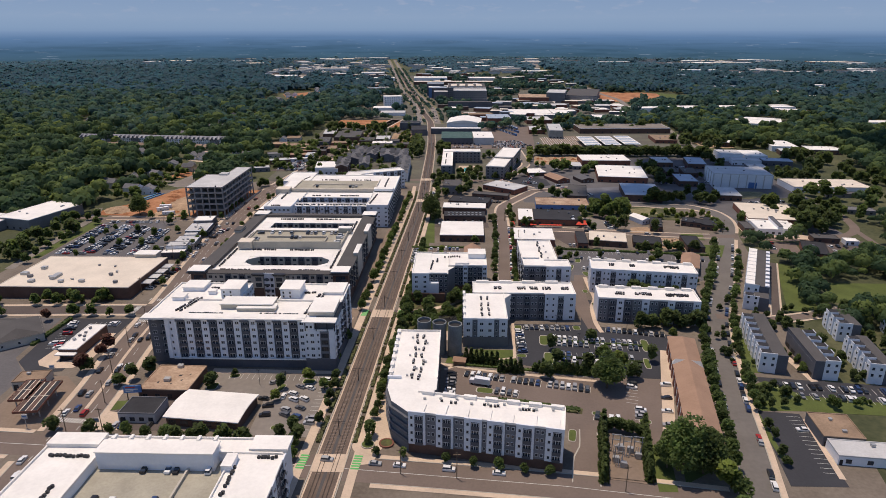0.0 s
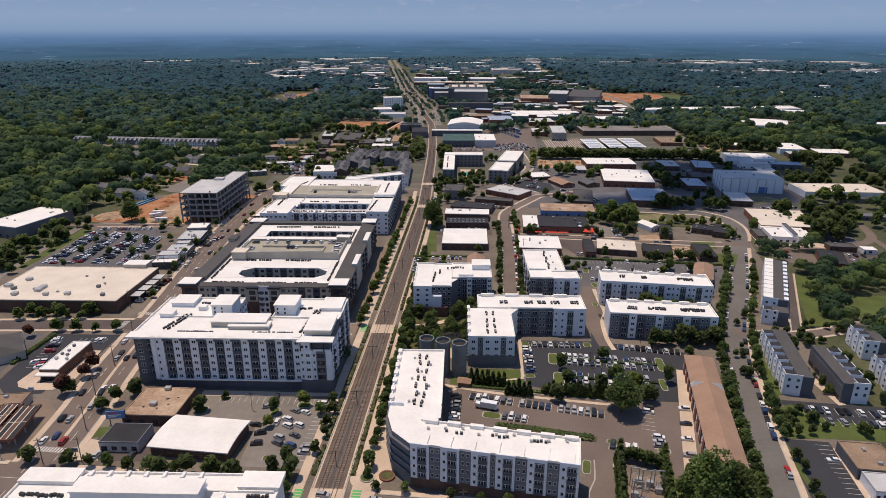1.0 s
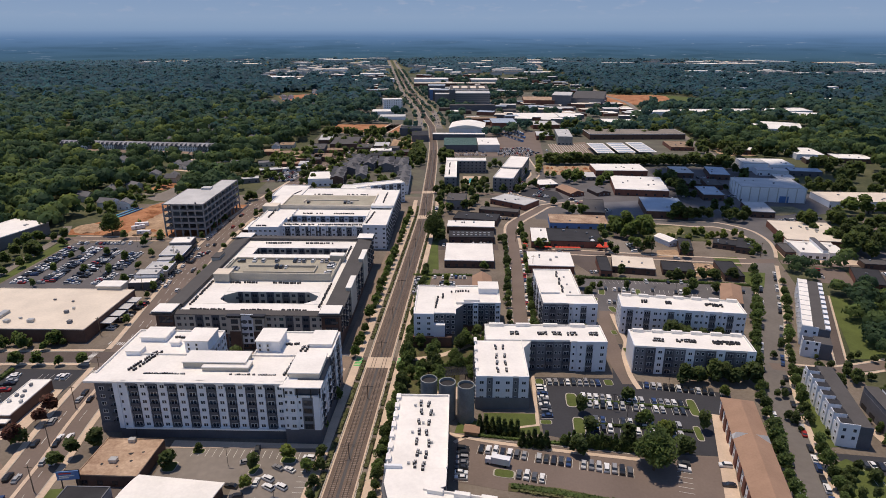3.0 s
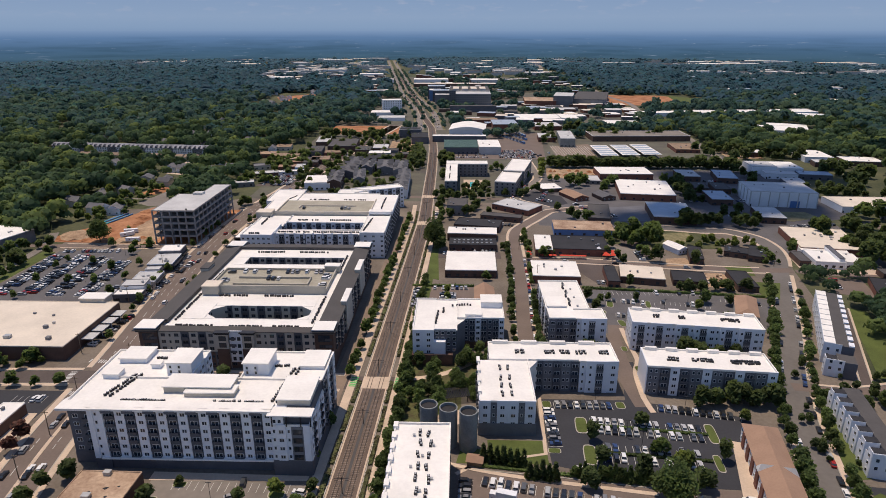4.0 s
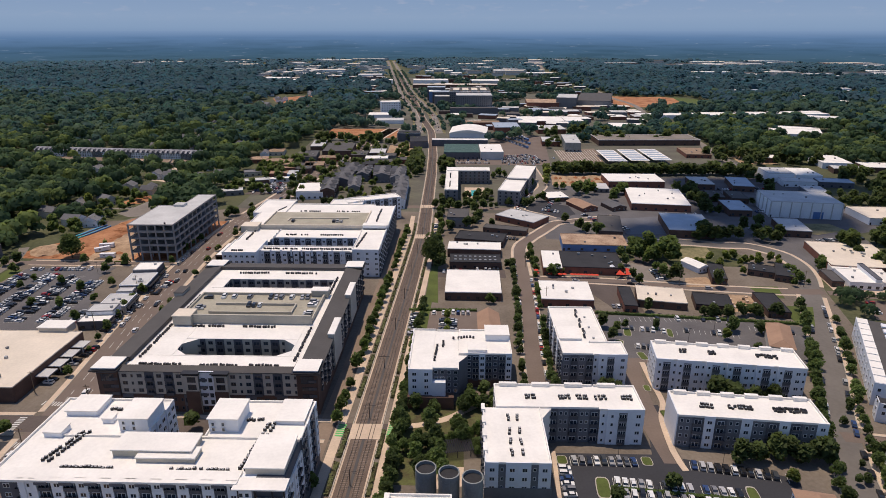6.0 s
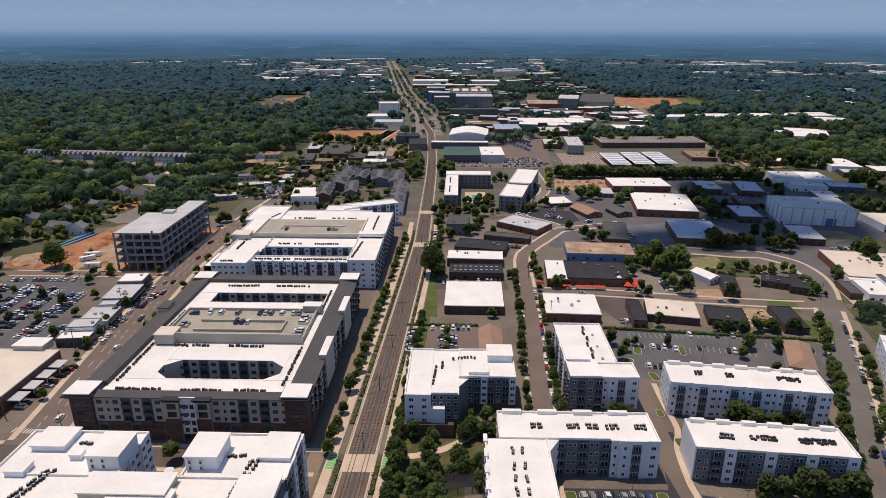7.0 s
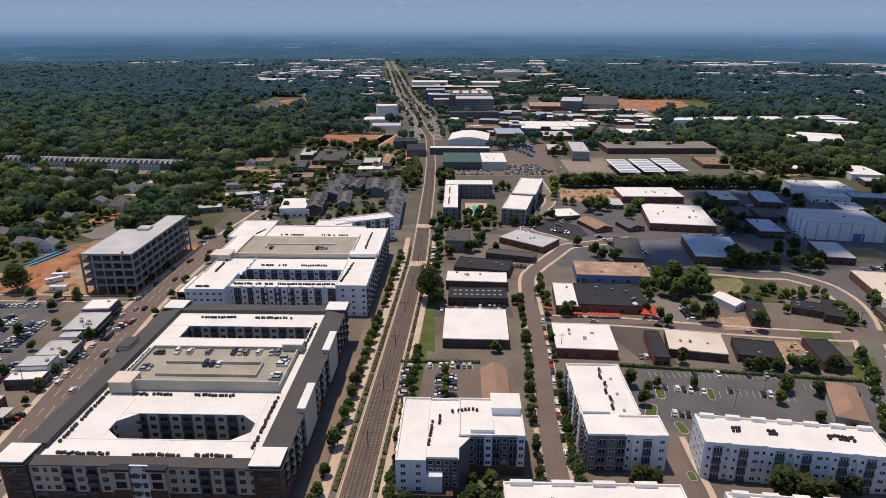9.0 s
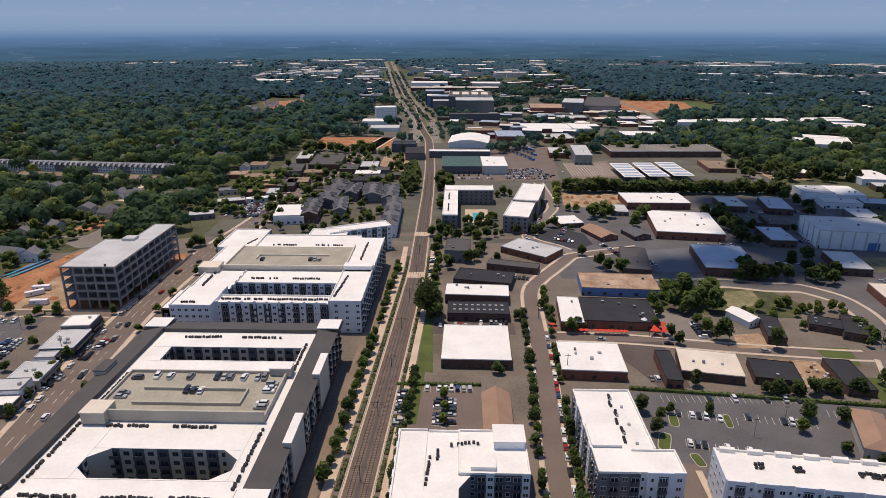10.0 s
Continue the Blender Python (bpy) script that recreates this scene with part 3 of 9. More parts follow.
def condensers(x, y, z, n, dx, dy, rot=0.0, rows=1):
    global units
    rest_far = y > 329 and x < -50
    for r in range(rows):
        for i in range(n):
            if n > 4 and cond.random() < 0.12:
                continue
            m = pose(x + dx * i - dy * r * 1.5 + cond.uniform(-0.25, 0.25), y + dy * i + dx * r * 1.5 + cond.uniform(-0.4, 0.4), z, 0, 0, rot + cond.uniform(-8, 8))
            if units >= 230 or rest_far:
                MORE_UNITS.box(-0.45, -0.45, 0, 0.45, 0.45, 0.9, m)
                continue
            ob = new("condenser", UNIT)
            ob.matrix_basis = m
            tagged(ob, "small dark air-conditioning condenser on a white roof", "air conditioner", "condensers on the roofs")
            units += 1


def vent(x, y, z, w=1.8, d=1.4, h=1.1, rot=0.0, dark=False):
    m = Mesh().box(-w / 2, -d / 2, 0.12, w / 2, d / 2, h).box(-w / 2 + 0.2, -d / 2 + 0.2, 0, w / 2 - 0.2, d / 2 - 0.2, 0.12).box(-w / 2 - 0.08, -d / 2 - 0.08, h, w / 2 + 0.08, d / 2 + 0.08, h + 0.1)
    ob = solid("rooftop_unit", m, M_grey if dark else M_metal, "boxy metal ventilation unit standing on a flat roof", "ventilation unit", "rooftop units")
    ob.matrix_basis = pose(x, y, z, 0, 0, rot)


def raised(parent, x0, y0, x1, y1, z0, z1, wall, roof, over=0.4):
    ox, oy = parent.location.x, parent.location.y
    body = part("penthouse", Mesh().box(x0 - ox, y0 - oy, z0, x1 - ox, y1 - oy, z1), wall, parent)
    part("canopy_roof", Mesh().box(x0 - ox - over, y0 - oy - over, z1, x1 - ox + over, y1 - oy + over, z1 + 0.4), roof, body, "flat white roof slab")


SK_WHITE = {"wall": M_slate, "W": M_white, "D": M_slate, "rim": M_roof}
SK_BEIGE = {"wall": M_beige, "W": M_beige, "D": M_slate, "rim": M_roof, "frame": M_rail}
SK_GREY = {"wall": M_grey, "W": M_white, "D": M_slate, "rim": M_roof}
SK_PALE = {"wall": M_white, "W": M_white, "D": M_grey, "rim": M_roof}

# long white apartment block with a courtyard behind
A = thing("apartment_building", -98.5, 277, 0, "large white and dark slate apartment block with rows of balconies", "apartment building")
block(A, (-129.6, 256.5, -70, 277), 24.6, {"S": "BW", "N": "GG"}, SK_WHITE, 6, 4.6, base_skin=M_slate)
block(A, (-135, 256, -129.6, 277), 24.6, {"S": "PNP", "N": "GG"}, SK_PALE, 6, 4.6, base_skin=M_slate)
block(A, (-144.5, 259.5, -135, 298), 24.6, {"S": "GB", "W": "GB", "N": "G"}, SK_WHITE, 6, 4.6, base_skin=M_slate)
block(A, (-135, 277, -107, 298), 24.6, {"N": "GG", "E": "WG"}, SK_PALE, 6, 4.6)
block(A, (-88, 277, -56.5, 298), 24.6, {"N": "GG", "W": "WG", "E": "BGW"}, SK_WHITE, 6, 4.6, base_skin=M_slate)
block(A, (-70, 254, -56.5, 277), 20.2, {"S": "NWNVP", "E": "WBG"}, SK_PALE, 4, 6.4, base_skin=M_slate)
part("terrace_wall", Mesh().box(33, -21.5, 20.3, 41.6, 0, 24.8), M_slate, A, "dark recessed wall behind a roof terrace")
part("corner_wall", Mesh().box(28.5, -23, 20.3, 33, 0, 24.85), M_white, A)
for xw in (29.8, 31.6):
    window(A, pose(xw, -23, 21.6), 1.2, 1.5)
part("roof_edge", Mesh().box(-47, -22.2, 24.76, 28.5, -16.5, 25.55), M_roof, A, "projecting white roof edge over the front")
part("ledge", Mesh().box(-34, -22.0, 4.6, 28.2, -20.5, 5.2), M_roof, A, "white ledge over the dark ground floor")
part("terrace_roof", Mesh().box(27.6, -24.2, 24.9, 43.2, -19, 25.3), M_roof, A)
for x in (29, 34, 39, 42.4):
    part("post", Mesh().box(x - 0.2, -23.2, 20.3, x + 0.2, -22.8, 24.9), M_dark_metal, A)
raised(A, -69, 260, -57.5, 275.5, 23.4, 27.0, M_roof_cream, M_roof)
pl_ = thing("swimming_pool", -98, 300.5, 4, "small turquoise pool on a roof terrace", "swimming pool", z=0.0)
part("deck", Mesh().box(-9, -3.4, 0, 10, 6, 4.0), M_concrete, pl_)
part("basin", Mesh().box(-2, -2.6, 4.0, 2, 3, 4.06), M_pool, pl_)
for x_, y_ in ((-105.5, 303), (-91.5, 303.5)):
    u_ = thing("parasol", x_, y_, 0, "white canvas parasol beside a pool", "parasol", "white parasols", z=4.0)
    part("canopy", Mesh().add([(1.7 * math.cos(k * math.pi / 4), 1.7 * math.sin(k * math.pi / 4), 2.3) for k in range(8)] + [(0, 0, 2.9)], [(k, (k + 1) % 8, 8) for k in range(8)] + [tuple(range(7, -1, -1))]), M_white, u_)
    part("pole", Mesh().tube(0, 0, 0, 2.4, 0.05, 6), M_metal, u_)
raised(A, -117, 280, -107.4, 291.5, 24.7, 29.4, M_white, M_roof)
raised(A, -87.6, 280.5, -78, 292, 24.7, 29.4, M_white, M_roof)
raised(A, -112.5, 267, -88, 275.5, 24.7, 27.2, M_block, M_roof)
raised(A, -104, 264.5, -86, 270, 24.7, 26.3, M_block, M_roof, 0.2)
raised(A, -139.5, 288, -129, 297.5, 24.7, 26.6, M_white, M_roof)
raised(A, -139.8, 276, -134, 281, 24.7, 26.4, M_white, M_roof, 0.2)
raised(A, -125, 284, -121.5, 287, 24.7, 26.4, M_white, M_roof, 0.2)
raised(A, -67, 285, -57.5, 297.5, 24.7, 26.0, M_white, M_roof, 0.3)
for x in (-115.5, -112.2, -86, -82.7):
    for z in (25.2, 27.2):
        window(A, pose(x + 98.5, 279.98 - 277, z), 1.0, 1.4)
for k in range(8):
    part("bay_cap", Mesh().box(-29.1 + k * 7.45 - 1.9, -22.4, 24.0, -29.1 + k * 7.45 + 1.9, -20.3, 25.0), M_slate, A, "dark parapet cap over a balcony bay")
condensers(-131, 264, 24.75, 14, 0.35, 1.15, 20, 2)
condensers(-126, 261.3, 24.75, 16, 1.15, 0, 0)
condensers(-92, 261.3, 24.75, 16, 1.15, 0)
condensers(-69.5, 262, 24.75, 20, 0.12, 1.2, 0, 2)
condensers(-77, 287, 24.75, 5, 1.2, 0)
condensers(-126, 292, 24.75, 4, 1.2, 0)

# apartment block wrapped round a parking deck
B = thing("apartment_building", -107.5, 389.5, 0, "beige apartment block with grey roof edges wrapped round a parking deck", "apartment building")
HB = 18.4
block(B, (-152, 328, -63, 342), HB, {"S": "GBGNGB", "W": "GB", "E": "GB", "N": "GB"}, SK_BEIGE, 3, 8.3, parapet=0.3, base_skin=M_brick_dark)
facade(B, (-44.5, -61.62), (44.5, -61.62), 0.4, 8.2, 2, "NGNV", SK_BEIGE)
block(B, (-152, 342, -128, 372), HB, {"W": "GB", "E": "GB"}, SK_BEIGE, 4, 4.4, parapet=0.3)
block(B, (-78, 342, -63, 372), HB, {"E": "GBW", "W": "GB"}, SK_BEIGE, 4, 4.4, parapet=0.3, base_skin=M_brick_dark)
block(B, (-128, 357, -78, 372), HB, {"S": "GB"}, SK_BEIGE, 4, 4.4, parapet=0.3)
block(B, (-152, 372, -139, 416), HB, {"W": "GB"}, SK_BEIGE, 4, 4.4, parapet=0.3)
block(B, (-75, 372, -63, 416), HB, {"E": "GBW"}, SK_BEIGE, 4, 4.4, parapet=0.3, base_skin=M_brick_dark)
block(B, (-139, 405, -75, 416), HB, {"N": "GB"}, SK_BEIGE, 4, 4.4, parapet=0.3)
block(B, (-152, 416, -133, 428), HB, {"W": "GB", "E": "GB"}, SK_BEIGE, 4, 4.4, parapet=0.3)
block(B, (-75, 416, -63, 428), HB, {"E": "GB", "W": "GB"}, SK_BEIGE, 4, 4.4, parapet=0.3, base_skin=M_brick_dark)
block(B, (-152, 428, -63, 451), HB, {"S": "GB", "W": "GB", "E": "GB", "N": "GG"}, SK_BEIGE, 4, 4.4, parapet=0.3, base_skin=M_brick_dark)
# cut corners of the first courtyard
for cx, cy, sx, sy in ((-128, 342, 1, 1), (-78, 342, -1, 1), (-128, 357, 1, -1), (-78, 357, -1, -1)):
    tri = [(cx + 107.5, cy - 389.5), (cx + 107.5 + sx * 6, cy - 389.5), (cx + 107.5, cy - 389.5 + sy * 5)]
    if sx * sy < 0:
        tri.reverse()
    part("corner_wall", Mesh().prism(tri, 0, HB + 0.1), M_beige, B)
    part("corner_roof", Mesh().prism(tri, HB + 0.1, HB + 0.17), M_roof, B)


def sloped(parent, x0, y0, x1, y1, z, zi, side):
    """A grey roof strip that rises from the outer eaves to the inner edge."""
    za = {"W": (z, zi, zi, z), "E": (zi, z, z, zi), "S": (z, z, zi, zi), "N": (zi, zi, z, z)}[side]
    xy = [(x0, y0), (x1, y0), (x1, y1), (x0, y1)]
    ox, oy = parent.location.x, parent.location.y
    part("roof_strip", Mesh().add([(x - ox, y - oy, z - 0.3) for x, y in xy] + [(x - ox, y - oy, zz) for (x, y), zz in zip(xy, za)],
         ((3, 2, 1, 0), (4, 5, 6, 7), (0, 1, 5, 4), (1, 2, 6, 5), (2, 3, 7, 6), (3, 0, 4, 7))), M_roof_grey, parent, "sloping dark grey felt roof strip")


sloped(B, -153, 336.5, -143, 443, HB + 0.6, HB + 2.2, "W")
sloped(B, -71, 336.5, -62, 443, HB + 0.6, HB + 2.0, "E")
sloped(B, -145, 327.4, -70, 331.5, HB + 0.6, HB + 1.4, "S")
sloped(B, -145, 442, -70, 452, HB + 0.6, HB + 2.0, "N")
for x0, y0 in ((-154, 326.8), (-72, 326.8), (-152, 443.5), (-71.5, 443.5)):
    raised(B, x0, y0, x0 + 9.5, y0 + 9, HB + 0.1, HB + 2.0, M_slate, M_roof, 0.3)
    part("eave", Mesh().box(x0 + 107.5 - 1.0, y0 - 389.5 - 1.0, HB + 1.0, x0 + 107.5 + 10.5, y0 - 389.5 + 10, HB + 1.35), M_dark_metal, B, "dark projecting eaves of a corner tower")
for x0 in (-152.8, -71.3):
    part("corner_tower", Mesh().box(x0 + 107.5, 327.3 - 389.5, 0, x0 + 8.6 + 107.5, 334 - 389.5, HB + 0.05), M_brick_dark, B, "brown brick corner tower")
    for k in range(4):
        window(B, pose(x0 + 4.3 + 107.5, 327.3 - 389.5, 0.9 + k * 3.4), 4.6, 1.8, M_dark_metal)
    window(B, pose(x0 + 4.3 + 107.5, 327.3 - 389.5, 14.4), 5.4, 3.4, M_dark_metal)
for y0 in (358, 402):
    raised(B, -64.5, y0, -61.8, y0 + 17, 5, HB + 2.4, M_beige, M_roof, 0.2)
raised(B, -153.2, 402, -148.5, 411, HB, HB + 2.6, M_beige, M_roof_grey, 0.2)
for x0 in (-116.6, -104.8):
    bay = part("entrance_bay", Mesh().box(x0 + 107.5, 326.7 - 389.5, 0, x0 + 5.4 + 107.5, 328.4 - 389.5, HB + 0.4), M_beige, B, "projecting bay with dark brackets")
    part("bay_base", Mesh().box(x0 + 107.4, 326.6 - 389.5, 0, x0 + 5.5 + 107.5, 326.7 - 389.5, 10.5), M_brick_dark, bay)
    part("eave", Mesh().box(x0 + 106.6, 325.6 - 389.5, HB + 0.4, x0 + 6.3 + 107.5, 330.5 - 389.5, HB + 0.8).box(x0 + 107.0, 326.2 - 389.5, HB - 0.5, x0 + 5.9 + 107.5, 328 - 389.5, HB - 0.2), M_dark_metal, bay)
    for z_ in (11.2, 14.6):
        window(B, pose(x0 + 2.7 + 107.5, 326.7 - 389.5, z_), 3.4, 2.4, M_dark_metal)
part("facade_panel", Mesh().box(-3.4, 327.4 - 389.5, 3.4, 2.6, 328 - 389.5, HB + 0.9), M_white, B)
for z_ in (4.2, 7.4, 10.8, 14.4):
    for x_ in (-1.8, 1.0):
        window(B, pose(x_, 327.4 - 389.5, z_), 1.5, 1.9, M_rail)
part("deck_wall", Mesh().box(-31.5, -17.4, 0, 32.4, -16.6, 23.2).box(-31.5, -16.6, 0, -30.9, 15.5, 20.5).box(31.8, -16.6, 0, 32.4, 15.5, 21).box(-30.9, 14.9, 0, 31.8, 15.5, 20.6), M_block, B, "tan concrete wall of the parking deck")
part("deck_floor", Mesh().box(-30.9, -16.6, 19, 31.8, 14.9, 19.4), M_deck, B, "pale concrete parking deck open to the sky")
part("ramp_wall", Mesh().box(-20, -8, 19.4, 20, -7.4, 20.6).box(-20, 2, 19.4, 20, 2.6, 20.6).box(20, -8, 19.4, 20.6, 2.6, 20.6), M_block, B)
raised(B, -139.5, 369.5, -131, 377.5, 19, 23.4, M_block, M_roof_cream, 0.2)
raised(B, -82, 403, -73.5, 408, 19, 22.5, M_block, M_roof, 0.2)
for x, y, n, dx, dy in ((-140.5, 340, 26, 0, 1.2), (-140.5, 380, 20, 0, 1.25), (-74.5, 338, 26, 0, 1.2), (-73.8, 408, 20, 0, 1.2), (-138, 333.5, 14, 1.3, 0), (-112, 333.5, 12, 1.3, 0), (-92, 333.5, 10, 1.3, 0),
                        (-130, 369, 12, 1.3, 0), (-106, 369, 12, 1.3, 0), (-130, 437, 14, 1.3, 0), (-104, 437, 14, 1.3, 0)):
    condensers(x, y, HB + 0.15, n, dx, dy)
solid("lawn", Mesh().box(-127.9, 342.1, 0.03, -78.1, 356.9, 0.12), M_grass, "shaded green courtyard lawn", "lawn", kind="structure")

# white apartment block with a courtyard and a parking deck behind
D = thing("apartment_building", -105, 530, 0, "white apartment block with courtyard and rooftop air conditioners", "apartment building")
HD = 17.0
block(D, (-154, 472, -133, 497), HD + 1, {"S": "WWW", "E": "P", "W": "GB"}, SK_PALE, 5, 0.2)
part("brick_wing", Mesh().box(-53.6, -57.5, 0, -49.05, -34, HD - 0.6), M_brick_dark, D, "dark brown brick corner wing")
part("wing_roof", Mesh().box(-53.2, -57.1, HD - 0.6, -49.05, -34.4, HD - 0.45), M_roof, D)
for k in range(5):
    for z_ in (1.4, 4.8, 8.2, 11.6):
        window(D, pose(-53.6, -55 + k * 4.6, z_, 0, 0, -90), 1.8, 1.9)
for z_ in (1.4, 4.8, 8.2, 11.6):
    window(D, pose(-51.4, -57.5, z_), 2.0, 1.9)
block(D, (-133, 478, -74, 488), HD, {"S": "WB", "N": "GB"}, SK_WHITE, 4, 3)
block(D, (-74, 480, -57, 524), HD + 0.6, {"S": "PW", "E": "BW", "W": "GB"}, SK_PALE, 5, 0.2)
block(D, (-154, 497, -131, 524), HD, {"W": "GB", "E": "BW"}, SK_WHITE, 4, 3)
block(D, (-131, 505, -74, 524), HD, {"S": "BW"}, SK_WHITE, 4, 3)
block(D, (-158, 524, -146, 566), HD + 0.4, {"W": "GB", "S": "G"}, SK_PALE, 5, 0.2)
block(D, (-73, 524, -56.5, 584), HD + 1.5, {"E": "BW"}, SK_WHITE, 5, 3)
block(D, (-164, 566, -139, 603), HD + 0.3, {"W": "GB", "N": "GG", "E": "GB"}, SK_PALE, 5, 0.2)
block(D, (-139, 566, -73, 592), HD, {"N": "GG"}, SK_WHITE, 5, 0.2)
block(D, (-110, 592, -84, 606), HD + 0.2, {"W": "GB", "N": "GB"}, SK_PALE, 5, 0.2)
block(D, (-101, 604, -56, 618), HD + 0.55, {"S": "BW", "N": "GB", "E": "GB"}, SK_PALE, 5, 0.2, turn=(-78, 611, 26))
part("deck_wall", Mesh().box(-41, -4.2, 0, 32, -3.4, 20.2).box(-41, -3.4, 0, -40.4, 36, 19.2).box(31.4, -3.4, 0, 32, 36, 20), M_roof_cream, D, "cream concrete wall of the parking deck")
part("deck_floor", Mesh().box(-40.4, -3.4, 17.6, 31.4, 36, 18), M_deck, D, "pale concrete parking deck open to the sky")
part("ramp_wall", Mesh().box(-26, 18, 18, 18, 18.6, 19).box(-26, 12, 18, -25.4, 18, 19), M_roof_cream, D)
raised(D, -158, 520, -146.5, 530, 16, 20.5, M_beige, M_roof_cream, 0.2)
raised(D, -73.5, 524, -57, 530, 17, 20.5, M_white, M_roof, 0.2)
part("brick_wall", Mesh().box(-53, -57.5, 0, -49.2, -34, 15.5), M_brick_dark, D)
for k in range(9):
    part("fin", Mesh().box(-27 + k * 6.5, -52.6, 3, -26 + k * 6.5, -51.9, HD + 1.6), M_white, D)
for x, y, n, dx, dy in ((-131, 483, 18, 1.25, 0), (-106, 483, 18, 1.25, 0), (-84, 483, 8, 1.25, 0), (-72, 486, 24, 0.1, 1.25), (-148, 492, 24, 0, 1.25), (-124, 512, 12, 1.3, 0), (-100, 512, 12, 1.3, 0), (-150, 476, 8, 1.25, 0), (-66, 540, 24, 0, 1.4), (-128, 571, 12, 1.3, 0), (-100, 571, 14, 1.3, 0), (-90, 600, 16, 1.2, 0.55), (-146, 572, 10, 0.4, 1.3)):
    condensers(x, y, HD + (1.7 if x == -66 else 1.2 if x == -150 else 0.75 if x == -72 else 0.15), n, dx, dy)

# concrete frame under construction
C = thing("unfinished_building", -215.5, 548, 1.0, "five-storey grey concrete building frame still under construction", "building")
LEVELS = (6.0, 10.9, 15.8, 20.6, 25.4)
WIDE, SLIM = (-15.6, -41.5, 15.6, 8.0), (1.5, 8.0, 15.6, 41.0)
for k, z in enumerate(LEVELS):
    for x0, y0, x1, y1 in (WIDE, SLIM):
        part("floor_slab", Mesh().box(x0 + 0.3, y0 + (0.3 if y0 < 0 else 0), z - 0.35, x1 - 0.3, y1 - 0.3, z), M_frame if k < 4 else M_roof_light, C)
    up = 0.75 if k < 4 else 0.25
    for x0, y0, x1, y1 in ((-8.5, -41.7, 15.7, -41.2), (15.2, -41.2, 15.7, 41.1), (-15.7, -41.2, -15.2, 8.1), (-15.2, 7.6, 1.4, 8.1), (1.4, 8.1, 1.9, 41.1), (1.9, 40.6, 15.2, 41.1)):
        part("edge_beam", Mesh().box(x0, y0, z - 0.8, x1, y1, z + up), M_frame, C)
    part("edge_beam", Mesh().box(-15.7, -41.7, z - 0.5, -8.5, -41.2, z + (up if k == 4 else 0.0)), M_frame, C)
for k, z in enumerate(LEVELS):
    low = 0.0 if k == 0 else LEVELS[k - 1]
    pier = Mesh().box(-0.5, -0.4, 0, 0.5, 0.4, z - low - 0.8).data("column", M_frame)
    for x, y in [(x, -41.3) for x in (-15.2, -8.4, -2.4, 3.2, 9.0)] + [(15.25, -41.2 + i * 82 / 10) for i in range(11)] + [(-15.2, -33 + i * 8.2) for i in range(6)] + [(1.9, 16 + i * 8.2) for i in range(4)] + [(-9, 7.7), (-3, 7.7), (8.5, 40.8)]:
        piece("column", pier, C, pose(x, y, low, 0, 0, 90 if abs(y) < 41.2 else 0))
    for y in (-34, -14, 6):
        piece("column", pier, C, pose(-4.5, y, low))
part("core", Mesh().box(-9, -26, 0, 9, -2, 25), M_slate, C, "dark lift and stair core inside the frame")
part("core", Mesh().box(4.5, 12, 0, 12.5, 24, 25), M_slate, C, "dark lift and stair core inside the frame")
for k, z in enumerate(LEVELS[:4]):
    for off in (1.15, 1.6):
        part("guard_cable", Mesh().box(-15.6, -41.6, z + off - 0.5, -8.6, -41.52, z + off - 0.42), M_metal, C)
part("stair_head", Mesh().box(-3, 4.5, 25.4, 4.5, 11.5, 27.0), M_roof_light, C)
part("roof_hatch", Mesh().box(9, -40.4, 25.6, 9.9, -39.5, 26.6), M_dark_metal, C)

# L-shaped white apartments beside the tracks
L = thing("apartment_building", 0, 215, 0, "angled white and grey apartment block with balcony bays", "apartment building")
HL = 17.2
block(L, (-27.5, 219, -8, 261), HL, {"W": "WB", "N": "GG", "E": "GBW"}, SK_GREY, 4, 4.2, base_skin=M_brick_dark)
block(L, (-18, 195.5, 38.5, 209.5), HL, {"S": "XHXHXNXHXHX", "E": "WGW", "N": "GB"}, SK_GREY, 4, 4.2, turn=(-18, 195.5, -10.2), base_skin=M_brick_dark)
c = [(-27.5, 219), (-27.5, 212), (-25, 203), (-18, 195.6), (-14, 208), (-8.2, 211), (-8, 219)]
part("wall", Mesh().prism([(x, y - 215) for x, y in c], 0, HL - 0.03), M_grey, L, "rounded corner wing with curved balconies")
part("roof", Mesh().prism([(x, y - 215) for x, y in c], HL - 0.03, HL + 0.14), M_roof, L)
for k in range(4):
    part("balcony", Mesh().prism([(-28.4, 3.4), (-28.4, -3), (-26, -12.3), (-18.6, -20.2), (-17.4, -19), (-25, -11.8), (-27.3, -3), (-27.3, 3.4)], 4.5 + k * 3.25, 5.5 + k * 3.25), M_slate, L)
part("facade_panel", Mesh().box(-28.1, 3.6, 4, -22.5, 4.6, HL + 1.3), M_white, L)
turnL = pose(-18, 195.5 - 215, 0, 0, 0, -10.2)
for k in range(7):
    part("raised_roof", Mesh().box(1.2 + k * 8.2, 0.6, HL + 0.15, 5.6 + k * 8.2, 5.8 + (k % 2), HL + 0.75, turnL), M_roof, L)
    part("back_parapet", Mesh().box(2.0 + k * 8.2, 12.6, HL + 0.15, 6.8 + k * 8.2, 14.1, HL + 1.5, turnL), M_roof, L)
    part("back_parapet", Mesh().box(-28.0, 6.5 + k * 6, HL + 0.15, -26.4, 9.5 + k * 6, HL + 1.5), M_roof, L)
